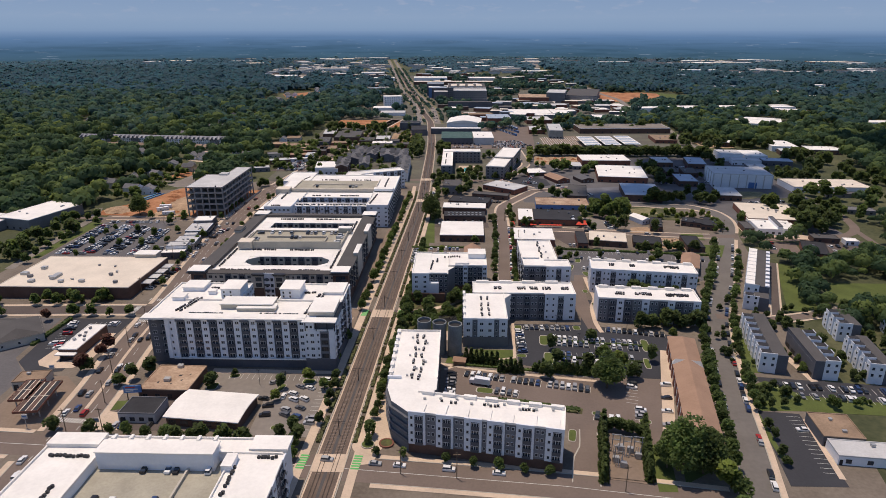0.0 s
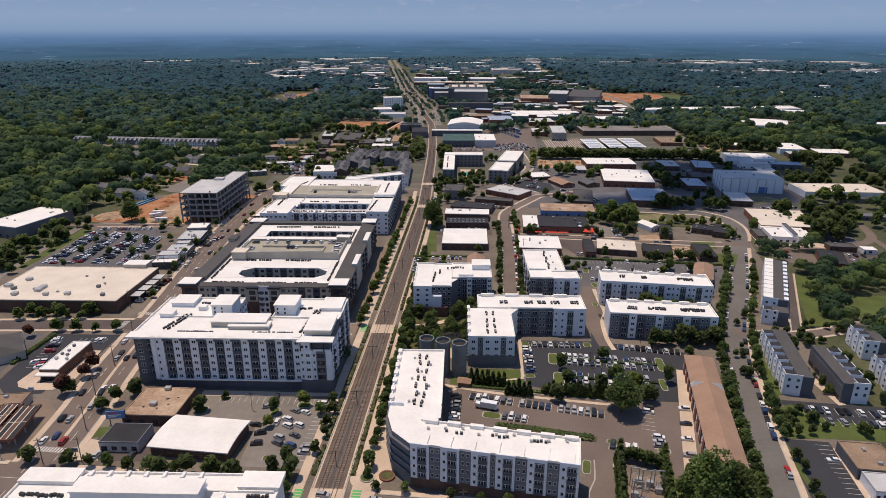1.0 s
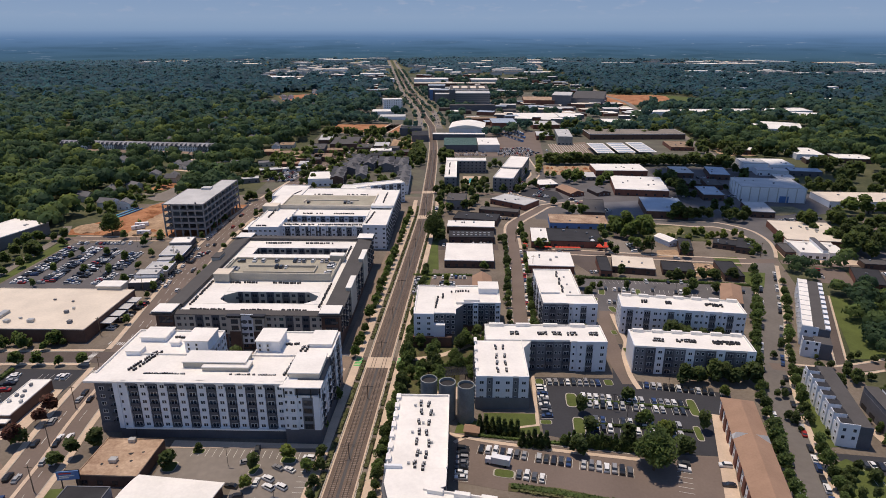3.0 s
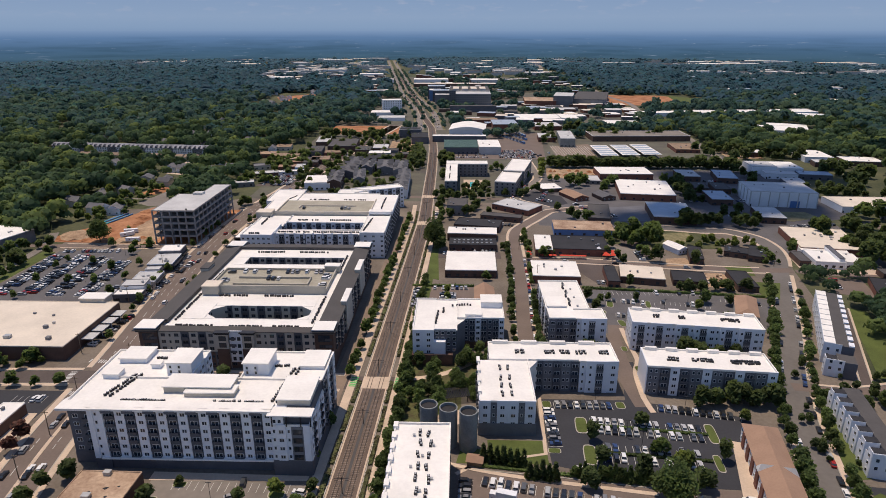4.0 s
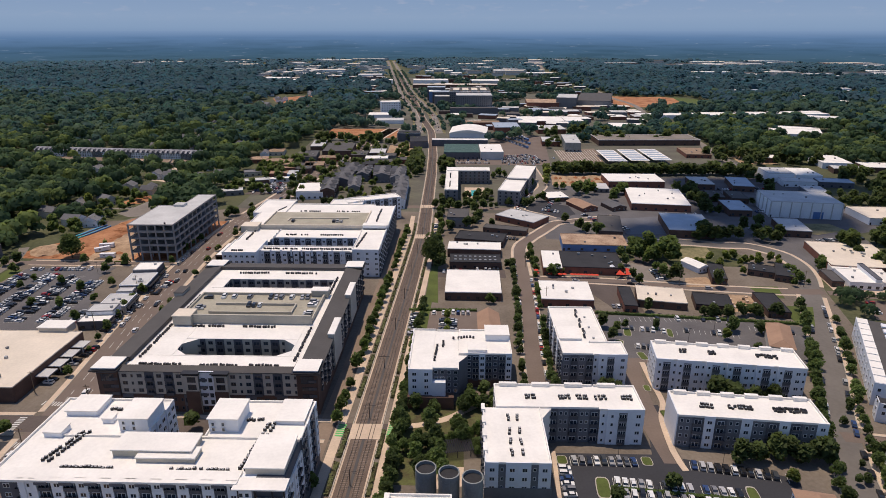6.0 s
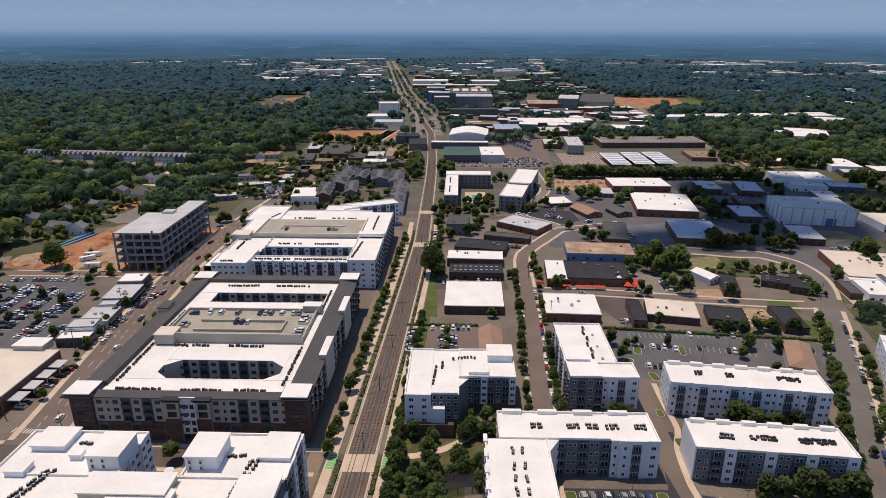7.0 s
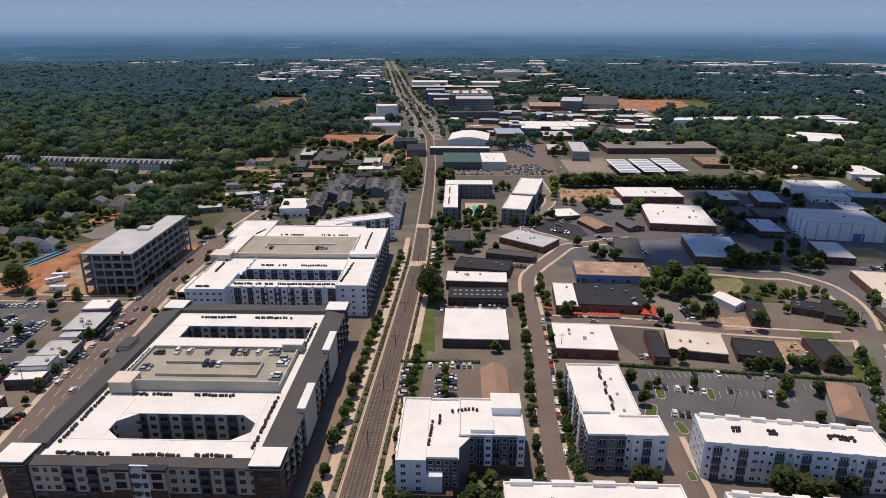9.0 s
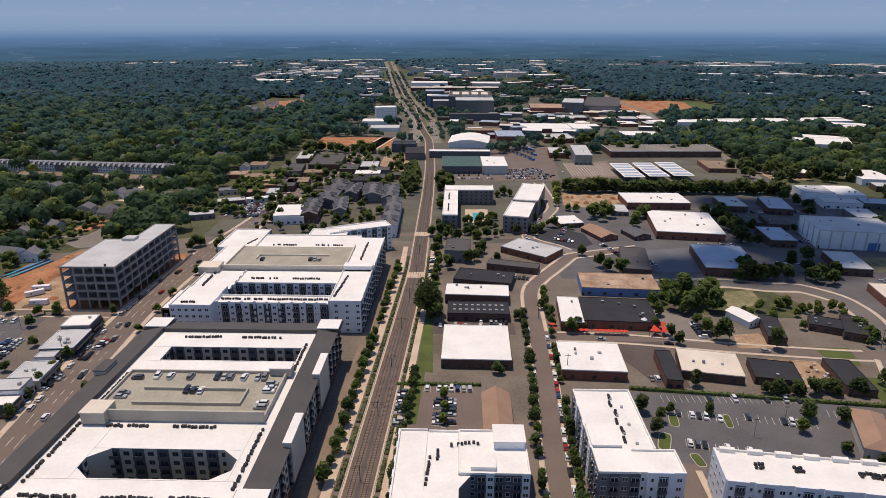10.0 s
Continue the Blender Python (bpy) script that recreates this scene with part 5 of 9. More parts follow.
LOWS = "low commercial buildings"
for spec in (
    ("warehouse", 2.5, 462, 33, 36, -1, 5.4, M_brick_dark, M_roof, "white-roofed brown-brick warehouse", 6, 0),
    ("warehouse", 56.3, 448.8, 29.5, 27.5, -3, 5.5, M_brick, M_roof, "white-roofed red-brick warehouse", 3, 4),
    ("shop", 111, 446, 27, 22, -11, 4.8, M_brick_dark, M_roof_cream, "cream-roofed brick workshop", 3, 3),
    ("store", 91, 442.5, 7.3, 27.5, -5, 5, M_brick, M_roof_black, "narrow black-roofed brick building", 2, 0),
    ("shop", 171, 438, 12, 27, -6, 4, M_brick_dark, M_roof_black, "black-roofed low brick building", 2, 0),
    ("shop", 139, 441, 20, 18, -12, 4, M_brick_dark, M_roof_black, "black-roofed low workshop", 2, 1),
    ("warehouse", 91.6, 544, 46, 25, -4, 5.5, M_blue, M_roof_rust, "blue-walled warehouse with a rusty tan roof", 5, 2),
    ("restaurant", 81.5, 502.5, 39, 31, -4, 5.2, M_brick, M_roof_black, "black-roofed brick restaurant", 4, 5),
    ("shop", 55.3, 501.5, 12, 33, -4, 5.6, M_brick, M_roof, "white-roofed brick shop", 2, 1),
    ("shop", 4.7, 526, 37, 16, -3, 6.2, M_brick_dark, M_roof, "white-roofed brick shop by the tracks", 5, 4),
    ("shop", 4.7, 503, 34, 16, -1, 5.2, M_brick_dark, M_roof_black, "dark-roofed brick building with skylights", 5, 0),
    ("shop", 10, 552, 36, 20, -12, 5, M_brick_dark, M_roof_black, "black-roofed brick building", 4, 3),
    ("shop", 30, 575, 34, 10, -16, 4.6, M_brick_dark, M_roof_grey, "dark low building with parked cars before it", 4, 0),
    ("shop", 45.7, 607, 37, 24, -38, 5.2, M_brick, M_roof_light, "pale-roofed brick building at the street bend", 4, 3),
    ("warehouse", 174, 670, 50, 60, -8, 6.5, M_brick, M_roof, "wide white-roofed brick warehouse", 6, 6),
    ("warehouse", 173.5, 588, 34, 47, -7, 6.5, M_brick_dark, M_roof_blue, "warehouse with a pale blue-grey roof", 4, 3),
    ("warehouse", 113, 586, 18, 44, -10, 5.5, M_brick_dark, M_roof_grey, "dark-roofed shed with an arched roof", 2, 1),
    ("shop", 234, 642, 18.5, 33, -5, 6, M_brick_dark, M_roof_blue, "blue-grey roofed brick office", 3, 2),
    ("shop", 255, 586, 19, 34, -9, 5.5, M_brick_dark, M_roof_light, "pale-roofed brick office", 3, 1),
    ("warehouse", 262, 517, 44, 50, -9, 5.4, M_brick, M_roof_cream, "cream-roofed brick depot", 4, 9),
    ("shop", 242.5, 478, 18, 24, -8, 5, M_white, M_roof, "white-roofed office wing before a depot", 4, 2),
    ("shop", 258, 475, 10, 19, -10, 5, M_white, M_roof, "narrow white-roofed office wing before a depot", 2, 1),
    ("shop", 250.5, 480, 3.2, 28, -10, 7.4, M_white, M_slate, "tall narrow entrance wing with a dark roof", 1, 0),
    ("shop", 228, 480, 7, 20, -8, 4.2, M_brick_dark, M_roof_grey, "low dark brick shop beside an office wing", 3, 0),
    ("shop", 253, 426, 16, 29, -22, 4.2, M_brick, M_roof_black, "long black-roofed brick workshop among trees", 3, 2),
    ("shop", 274, 452, 18, 10, -8, 4, M_brick_dark, M_roof_grey, "low grey-roofed workshop among trees", 2, 1),
    ("shop", 290, 446, 9, 8, -8, 3.6, M_white, M_roof, "small white-roofed garage among trees", 1, 0),
    ("house", 347, 531, 22, 12, -14, 4, M_grey, M_shingle_grey, "low grey-roofed house among large trees", 3, 0),
    ("shop", 369, 588, 40, 10, -4, 4, M_grey, M_roof_grey, "long low dark-roofed shed before a warehouse", 4, 1),
    ("shop", 250, 492, 30, 10, -14, 4.6, M_white, M_roof, "low white depot office", 4, 1),
    ("warehouse", 172, 746, 56, 36, 0, 6.5, M_brick, M_roof, "white-roofed brick warehouse", 5, 5),
    ("shop", 238, 737, 20, 33, -4, 6, M_brick_dark, M_roof_light, "grey-roofed brick workshop", 3, 3),
    ("shop", 276, 733, 20, 40, -11, 6, M_brick_dark, M_roof_blue, "blue-grey roofed low workshop", 3, 2),
    ("shop", 233, 686, 14, 27, -8, 5, M_brick_dark, M_roof_grey, "dark-roofed low shed", 2, 1),
    ("shop", 252, 683, 15, 29, -7, 5, M_brick_dark, M_roof_grey, "dark-roofed low shed", 2, 1),
    ("warehouse", 334, 701, 19, 30, -9, 6, M_slate, M_roof_light, "pale-roofed dark workshop", 3, 2),
    ("warehouse", 364, 620, 74, 36, -2, 6, M_white, M_roof_cream, "cream-roofed long warehouse", 4, 4),
    ("office", -347, 490, 34, 52, -15.6, 9.5, M_grey, M_roof, "white-roofed grey office block among trees", 5, 4),
    ("office", -378, 470, 34, 30, -15.6, 8, M_grey, M_roof, "low white-roofed office wing among trees", 3, 3),
    ("shop", 83, 681, 20, 22, 12, 4.2, M_brick_dark, M_roof, "low white-roofed workshop by the street bend", 3, 1),
    ("shop", 133, 718, 15, 24, -4, 4.2, M_grey, M_roof_light, "blue-grey flat-roofed store", 3, 1),
    ("warehouse", 339, 743, 32, 18, -9, 6, M_white, M_roof_light, "long pale-roofed workshop", 4, 1),
    ("warehouse", 374, 741, 32, 19, -12, 6, M_slate, M_roof_blue, "dark blue-roofed workshop", 4, 1),
    ("warehouse", 331, 774, 26, 31, -5, 9, M_white, M_roof_light, "tall pale workshop hall", 3, 2),
    ("shop", 366, 871, 18, 22, -15, 6, M_brick_dark, M_roof, "white-roofed low store", 3, 1),
    ("shop", 424, 806, 30, 19, -12, 6, M_brick_dark, M_roof_light, "pale-roofed low store", 3, 1),
    ("shop", 292, 909, 30, 48, -4, 5, M_brick, M_roof_brown, "low brown-roofed brick depot", 4, 3),
    ("shop", 147, 210, 15, 16, -6, 4.8, M_slate, M_roof_brown, "brown-roofed dark building", 2, 2),
    ("shop", 150, 196, 22, 10, -6, 4.2, M_white, M_roof_light, "low pale building by a car park", 3, 1),
    ("house", -146, 688, 20, 30, 8, 6.5, M_white, M_roof, "white-walled flat-roofed house", 4, 1),
):
    name, x, y, w, d, rot, h, wall, roof, label, gl, un = spec
    shop(name, x, y, w, d, rot, h, wall, roof, label, "building", LOWS, gl, un)
# modern shops along the boulevard
for x, y, w, d, h, wall, roof, rim, un in ((-204, 476, 14.5, 13, 7.6, M_slate, M_roof, M_roof_light, 1), (-202, 459, 16, 20, 5.6, M_slate, M_roof_light, M_white, 4), (-203, 445, 9, 6, 4.6, M_white, M_roof_light, M_roof_light, 0),
                                           (-199, 428, 15, 18, 5.4, M_beige, M_roof_light, M_white, 2), (-199, 413.5, 14, 10, 7.4, M_white, M_roof_light, M_grey, 1), (-198.5, 404.5, 16, 7.5, 5, M_slate, M_roof, M_grey, 1)):
    sh_ = shop("shop", x, y, w, d, 6, h, wall, roof, "modern flat-roofed street shop with a pale roof", "shop", LOWS, 3, un, rim=rim)
    for k in range(max(1, int(d / 4))):
        window(sh_, pose(w / 2, -d / 2 + (k + 0.5) * d / max(1, int(d / 4)), 0.6, 0, 0, 90), 2.6, 2.6, M_dark_metal)
    part("awning", Mesh().box(w / 2, -d / 2 + 1, 3.5, w / 2 + 1.6, d / 2 - 1, 3.75), M_dark_metal, sh_)
# big pale hall with vertical piers
H_ = shop("hall", 287, 641, 56, 40, -8, 14, M_white, M_roof_light, "tall pale warehouse hall with flat grey roof", "hall", glazed=0, unitn=3)
for k in range(8):
    part("pier", Mesh().box(-28 + k * 8 - 0.4, -20.5, 0, -28 + k * 8 + 0.4, -20, 13.8), M_roof_light, H_)
part("gate", Mesh().box(6, -20.12, 0, 14, -19.9, 6), M_blue, H_)
for k in range(5):
    part("pier", Mesh().box(-28.5, -20 + k * 9.6, 0, -28, -19.2 + k * 9.6, 13.8), M_roof_light, H_)
# skylights on the dark roof
sk = thing("skylight_row", 4.7, 503, -1, "rows of small glass skylights on a dark roof", "skylight")
for i in range(9):
    for j in range(2):
        part("skylight", Mesh().box(-14 + i * 3.3, -4 + j * 6, 4.95, -12.4 + i * 3.3, -2.5 + j * 6, 5.35), M_metal, sk)


def gabled(name, x, y, w, d, rot, h, rise, wall, roof, label, category="house", group="", wins=3, hip=0.0):
    """A house with its ridge along its depth."""
    if len(label.split()) < 4:
        label += " near the railway"
    t = thing(name, x, y, rot, label, category, group)
    part("wall", Mesh().box(-w / 2, -d / 2, 0, w / 2, d / 2, h), wall, t)
    o = 0.5
    a, b, r = w / 2 + o, d / 2 + o, d / 2 + o - hip
    part("roof", Mesh().add([(-a, -b, h - 0.15), (a, -b, h - 0.15), (a, b, h - 0.15), (-a, b, h - 0.15), (0, -r, h + rise), (0, r, h + rise)], [(0, 1, 4), (1, 2, 5, 4), (2, 3, 5), (3, 0, 4, 5), (3, 2, 1, 0)]), roof, t)
    if not hip:
        part("gable", Mesh().add([(-w / 2, -d / 2 - o - 0.03, h - 0.1), (w / 2, -d / 2 - o - 0.03, h - 0.1), (0, -d / 2 - o - 0.03, h + rise - 0.25)], [(0, 1, 2)]), wall, t)
    for i in range(wins):
        window(t, pose(-w / 2 + (i + 0.5) * w / wins, -d / 2, 1.0), 1.2, 1.5)
    return t


S = gabled("apartment_building", 100.5, 236, 12, 86, -12.3, 7, 2.8, M_white, M_shingle, "long low apartment row with a brown shingle hip roof", "apartment building", wins=3, hip=5)
for k in range(11):
    part("porch", Mesh().box(-6.5, -38 + k * 7.4, 0, -6, -35 + k * 7.4, 6.2), M_brick, S)
    window(S, pose(-6, -36 + k * 7.4 + 3.6, 1, 0, 0, -90), 1.2, 1.6)
    window(S, pose(-6, -36 + k * 7.4 + 3.6, 4, 0, 0, -90), 1.2, 1.6)
part("cross_gable", Mesh().add([(-6.6, 14.6, 6.9), (6.6, 14.6, 6.9), (6.6, 17.4, 6.9), (-6.6, 17.4, 6.9), (-5.4, 16, 9.2), (5.4, 16, 9.2)], [(0, 1, 5, 4), (2, 3, 4, 5), (1, 2, 5), (3, 0, 4)]), M_roof_light, S)
gabled("house", 154, 393, 11, 27, -20, 5.5, 2.6, M_beige, M_shingle, "brown-roofed hip house beside the apartments", hip=4)
gabled("house", 9.5, 401, 11, 27, 0, 6, 3.2, M_white, M_shingle, "white house with a brown gable roof")
gabled("house", 103, 651, 15, 28, 22, 3.6, 2.2, M_brick, M_shingle, "low brick house with a reddish-brown roof")
gabled("house", 131, 650, 14, 20, 18, 3.6, 1.8, M_brick_dark, M_shingle_grey, "low house with a dark grey roof")
gabled("house", 150, 500, 9, 16, 25, 4, 1.6, M_white, M_roof, "small white gabled shed")


def townhouses(x, y, rot, n, w, unit, h, label, dark=False, white=False, side=1):
    """A row of narrow houses: white boxes along one side (side 1: the west), a long dark roof along the other."""
    t = thing("townhouse_row", x, y, rot, label, "townhouses", "rows of townhouses")
    ln = n * unit

    def bx(x0, y0, z0, x1, y1, z1):
        return Mesh().box(min(x0 * side, x1 * side), y0, z0, max(x0 * side, x1 * side), y1, z1)

    part("wall", bx(-w / 2, -ln / 2, 0, w / 2, ln / 2, h - 2.6), M_white if not dark else M_slate, t)
    for i in range(n):
        y0 = -ln / 2 + i * unit
        part("upper_wall", bx(-w / 2 - 0.5, y0 + 0.3, 0, -w / 2 + 4.4, y0 + unit * (0.97 if white else 0.6), h), M_white, t)
        part("upper_roof", bx(-w / 2 - 0.4, y0 + 0.4, h, -w / 2 + 4.3, y0 + unit * (0.95 if white else 0.58), h + 0.15), M_roof if white else M_roof_black, t)
        part("rim", bx(-w / 2 - 0.55, y0 + 0.25, h, -w / 2 - 0.3, y0 + unit * (0.97 if white else 0.6), h + 0.4), M_white, t)
        part("terrace", bx(-w / 2 + 0.2, y0 + unit * 0.66, h - 2.6, -w / 2 + 4, y0 + unit * 0.98, h - 2.45), M_slate, t)
        for z in (1, 4, 7):
            window(t, pose(side * (-w / 2 - 0.5), y0 + unit * 0.33, z, 0, 0, -90 * side), 1.5, 1.5)
    part("rear_wall", bx(-w / 2 + 4.6, -ln / 2 - 0.05, h - 2.6, w / 2 - 0.1, ln / 2 + 0.05, h - 0.75), M_slate, t)
    part("roof", bx(-w / 2 + 4.5, -ln / 2 - 0.1, h - 0.75, w / 2, ln / 2 + 0.1, h - 0.5), M_roof_grey, t, "long dark grey roof over the rear rooms")
    if white:
        for i in range(n):
            part("party_wall", bx(w / 2 - 2.2, -ln / 2 + i * unit, h - 0.5, w / 2, -ln / 2 + i * unit + unit * 0.6, h + 0.2), M_white, t)
    part("end_wall", bx(-w / 2 - 0.6, -ln / 2 - 0.35, 0, 1.0, -ln / 2 - 0.1, h + 0.2), M_white, t)
    part("end_wall", bx(1.0, -ln / 2 - 0.3, 0, w / 2 + 0.1, -ln / 2 - 0.1, h - 0.4), M_slate, t, "dark slate end wall")
    for z in (3.6, 6.8):
        for xx in (-w / 4 - 1.4, -0.6):
            window(t, pose(side * xx, -ln / 2 - 0.35, z), 1.3, 1.6)
    for i in range(n):
        y0 = -ln / 2 + i * unit
        part("garage_door", bx(w / 2 - 0.02, y0 + unit * 0.2, 0, w / 2 + 0.08, y0 + unit * 0.8, 2.3), M_dark_metal, t)
    return t


townhouses(150, 279.5, -12, 7, 11, 6.6, 10, "white townhouses with stepped dark roofs")
townhouses(168, 268.5, -7, 5, 10, 6.8, 9.8, "slate and white townhouses with dark flat roofs", True, side=-1)
townhouses(188, 370, -25, 10, 12, 7, 10.5, "white townhouses with a dark flat roof by the street", white=True)
townhouses(169.5, 330, -22, 1, 12, 8, 8.5, "white three-storey townhouse at the end of a row")
townhouses(199.5, 299, -9, 3, 10, 6.5, 10, "white townhouses with dark roofs")
townhouses(191, 263, -10, 5, 9.5, 6, 10, "white townhouses with stepped dark roofs")
townhouses(225, 285, -11, 6, 10, 6.5, 10, "white townhouses with dark roofs")

# apartments with a pool further along the tracks
PL = thing("apartment_building", -12, 710, 0, "brick and white apartment block with a white roof", "apartment building")
block(PL, (-19.5, 658, -7.5, 740), 13.2, {"S": "GW", "W": "GB", "E": "GB"}, SK_GREY, 4, 0.2, base_skin=M_brick)
block(PL, (-19.5, 740, 25, 760), 13.2, {"S": "GB", "W": "GB", "E": "GG"}, SK_GREY, 4, 0.2)
condensers(-15, 672, 13.35, 14, 0, 1.5)
condensers(-15, 708, 13.35, 14, 0, 1.5)
P2_ = thing("apartment_building", 41, 705, 0, "white-roofed apartment block in two steps", "apartment building")
block(P2_, (28, 655, 48, 702), 13.2, {"S": "GWB", "W": "GB", "E": "GB"}, SK_GREY, 4, 0.2, turn=(38, 655, -13))
block(P2_, (29, 702, 50, 765), 14.6, {"S": "GG", "W": "GB", "E": "GB"}, SK_GREY, 4, 0.2, turn=(38, 655, -13))
pool = thing("swimming_pool", 9, 700, 0, "turquoise swimming pool with a pale deck", "swimming pool")
part("deck", Mesh().box(-10, -22, 0, 10, 24, 0.12), M_concrete, pool)
part("basin", Mesh().box(-3.5, -10, 0.12, 3.5, 12, 0.2), M_pool, pool)

# bus depot and station
bd = shop("bus_depot", -4, 900, 44, 60, 1, 9, M_slate, M_green_metal, "bus depot with a dark green metal roof", "depot", glazed=8, unitn=0, rim=M_green_metal)
for k in range(14):
    part("roof_rib", Mesh().box(-21.5, -28 + k * 4.2, 8.75, 21.5, -27 + k * 4.2, 8.9), M_green_metal, bd)
shop("bus_depot", 33, 896, 28, 56, 1, 10, M_roof_light, M_roof, "white-roofed depot hall", "depot", glazed=0, unitn=2)
shop("station", -6, 968, 76, 12, 0, 9, M_slate, M_roof, "long station canopy with a white roof", "station", glazed=0, unitn=0)
vault = thing("hall", 8, 1066, -4, "pale hall with a low vaulted white roof", "hall")
part("wall", Mesh().box(-27, -32, 0, 27, 32, 7), M_white, vault)
vp_ = [(-28 + 56 * i / 12, 7 + 4.5 * math.sin(math.pi * i / 12)) for i in range(13)]
part("roof", Mesh().add([(x_, -33, z_) for x_, z_ in vp_] + [(x_, 33, z_) for x_, z_ in vp_], [(i, i + 1, 14 + i, 13 + i) for i in range(12)] + [tuple(range(12, -1, -1)), tuple(range(13, 26))]), M_roof, vault)
BUILT.append((8, 1066, 28, 33))
shop("shop", 67, 1110, 40, 56, 2, 9, M_brick, M_roof_blue, "blue-roofed store beside a bus yard", "building", LOWS, 0, 2)
shop("theatre", -79, 1012, 32, 24, 0, 12, M_slate, M_roof_black, "dark boxy building beside the tracks", "building", LOWS, 0, 1, rim=M_roof_light)
shop("theatre", -62.5, 970, 24, 46, 4, 9, M_slate, M_roof_black, "dark boxy building beside the tracks", "building", LOWS, 0, 1)
for k in range(3):
    cp = thing("parking_canopy", 178 + k * 27, 868 + 4 * k, 0, "long white parking canopy with dark panels", "canopy", "parking canopies")
    part("roof", Mesh().box(-11, -36, 6, 11, 36, 6.5), M_roof, cp)
    for j in range(5):
        part("panel", Mesh().box(-9.5, -33 + j * 14, 6.5, 9.5, -25 + j * 14, 6.65), M_roof_blue, cp)
    for sy in (-30, 0, 30):
        part("post", Mesh().box(-0.4, sy - 0.4, 0, 0.4, sy + 0.4, 6), M_metal, cp)
shop("warehouse", 254, 1000, 140, 50, 2, 8, M_brick_dark, M_asphalt_pale, "long tan-roofed bus hall with a white fascia", "building", LOWS, 10, 4, rim=M_white)
shop("office", 144, 960, 20, 70, -4, 12, M_silo, M_roof_light, "grey box building", "building", LOWS, 4, 2)
shop("shop", 120, 985, 24, 40, -4, 7, M_brick, M_roof_light, "low brick building", "building", LOWS, 4, 2)
# towers far along the line
T1 = thing("office_building", -50, 1540, 0, "blue-glass office block far along the tracks", "office building")
block(T1, (-66, 1500, -30, 1540), 24, {"S": "VV", "W": "VV", "E": "VV"}, SK_WHITE, 6, 0.2, roof=M_roof_blue)
block(T1, (-80, 1560, -40, 1600), 29, {"S": "VV", "W": "VV", "E": "VV"}, SK_WHITE, 7, 0.2, roof=M_roof_blue)
T2 = thing("office_building", 20, 1450, 0, "dark grey apartment building under construction", "office building")
block(T2, (-14, 1380, 58, 1440), 28, {"S": "BG", "W": "GB"}, SK_GREY, 7, 0.2, roof=M_roof_light)
block(T2, (-28, 1440, 58, 1560), 30, {"S": "BG", "W": "GB"}, SK_GREY, 7, 0.2, roof=M_roof_grey)
for k in range(4):
    raised(T2, -20 + k * 19, 1446, -8 + k * 19, 1500, 30, 33, M_roof_light, M_roof_cream, 0.5)
T3 = thing("office_building", -139, 1330, 12, "white office building with ribbon windows", "office building")
block(T3, (-158, 1322, -121, 1352), 21, {"S": "VV", "W": "VV", "E": "VV"}, SK_PALE, 5, 0.2)
solid("condensers", MORE_UNITS, M_dark_metal, "rows of small dark air-conditioning condensers on white roofs", "air conditioner", kind="stuff")


# ---- car parks, yards, lawns ----
def patch(name, poly, material, label, z=0.08, category="car park"):
    return solid(name, Mesh().prism(poly, 0, z), material, label, category, kind="structure")


patch("car_park", [(29, 262), (29, 305), (66, 305), (72, 338), (78, 338), (76, 303), (114, 293), (104, 262), (96, 250), (60, 252)], M_asphalt_new, "dark fresh asphalt car park")
patch("car_park", [(-6, 234), (-6, 260), (29, 257), (60, 251.5), (95, 249.5), (82, 190), (72, 210), (62, 208), (54, 178), (42, 180), (45, 222)], M_asphalt_old, "worn brown asphalt car park", 0.07)
patch("car_park", [(-114, 252), (-57.5, 249), (-57, 203), (-82, 204), (-83, 231), (-113, 231), (-113, 250)], M_asphalt_pale, "grey asphalt car park beside the hall")
patch("car_park", [(-142, 206), (-116, 206), (-116, 228), (-142, 228)], M_asphalt, "small asphalt car park", 0.075)
patch("car_park", [(-33, 394), (-33, 428), (4, 428), (4, 394)], M_asphalt_old, "worn asphalt car park")
patch("car_park", [(70, 368), (70, 426), (143, 425), (176, 414), (165, 376), (146, 366)], M_asphalt_grey, "grey asphalt car park behind the apartments")
patch("car_park", [(-291, 398), (-209, 398), (-213, 420), (-236, 474), (-234, 492), (-292, 488)], M_asphalt_grey, "large grey asphalt car park full of cars")
solid("road", strip(smooth([(-299, 380), (-302, 410), (-307, 464), (-310, 500), (-322, 530)], 8), 6.5, 0, 0.08), M_asphalt_pale, "pale asphalt lane beside a car park", "road", kind="structure")
solid("road", strip([(-330, 499), (-196, 499)], 7, 0, 0.085), M_asphalt_old, "worn asphalt street beside a building site", "road", kind="structure")
for yk in (494.6, 503.6):
    solid("kerb", strip([(-296, yk), (-200, yk)], 1.4, 0, 0.2), M_concrete, "pale concrete footway along the street", "pavement", kind="structure")
patch("lawn", [(-298, 400), (-292.5, 400), (-293.5, 486), (-303, 486)], M_grass, "strip of mown grass beside a lane", 0.09, "lawn")
solid("footpath", strip([(141.5, 220), (136, 184)], 2.2, 0, 0.14), M_concrete, "pale concrete path beside a car park", "footpath", kind="structure")
patch("car_park", [(124, 226), (141, 224), (136, 180), (116, 180)], M_asphalt_new, "dark fresh asphalt car park")
patch("car_park", [(130, 254), (215, 244), (205, 230), (150, 238)], M_asphalt_new, "dark fresh asphalt car park", 0.07)
patch("forecourt", [(-163, 205), (-168, 236), (-179, 246), (-196, 246), (-192, 206)], M_tan, "stained tan concrete forecourt of a petrol station", 0.09, "forecourt")
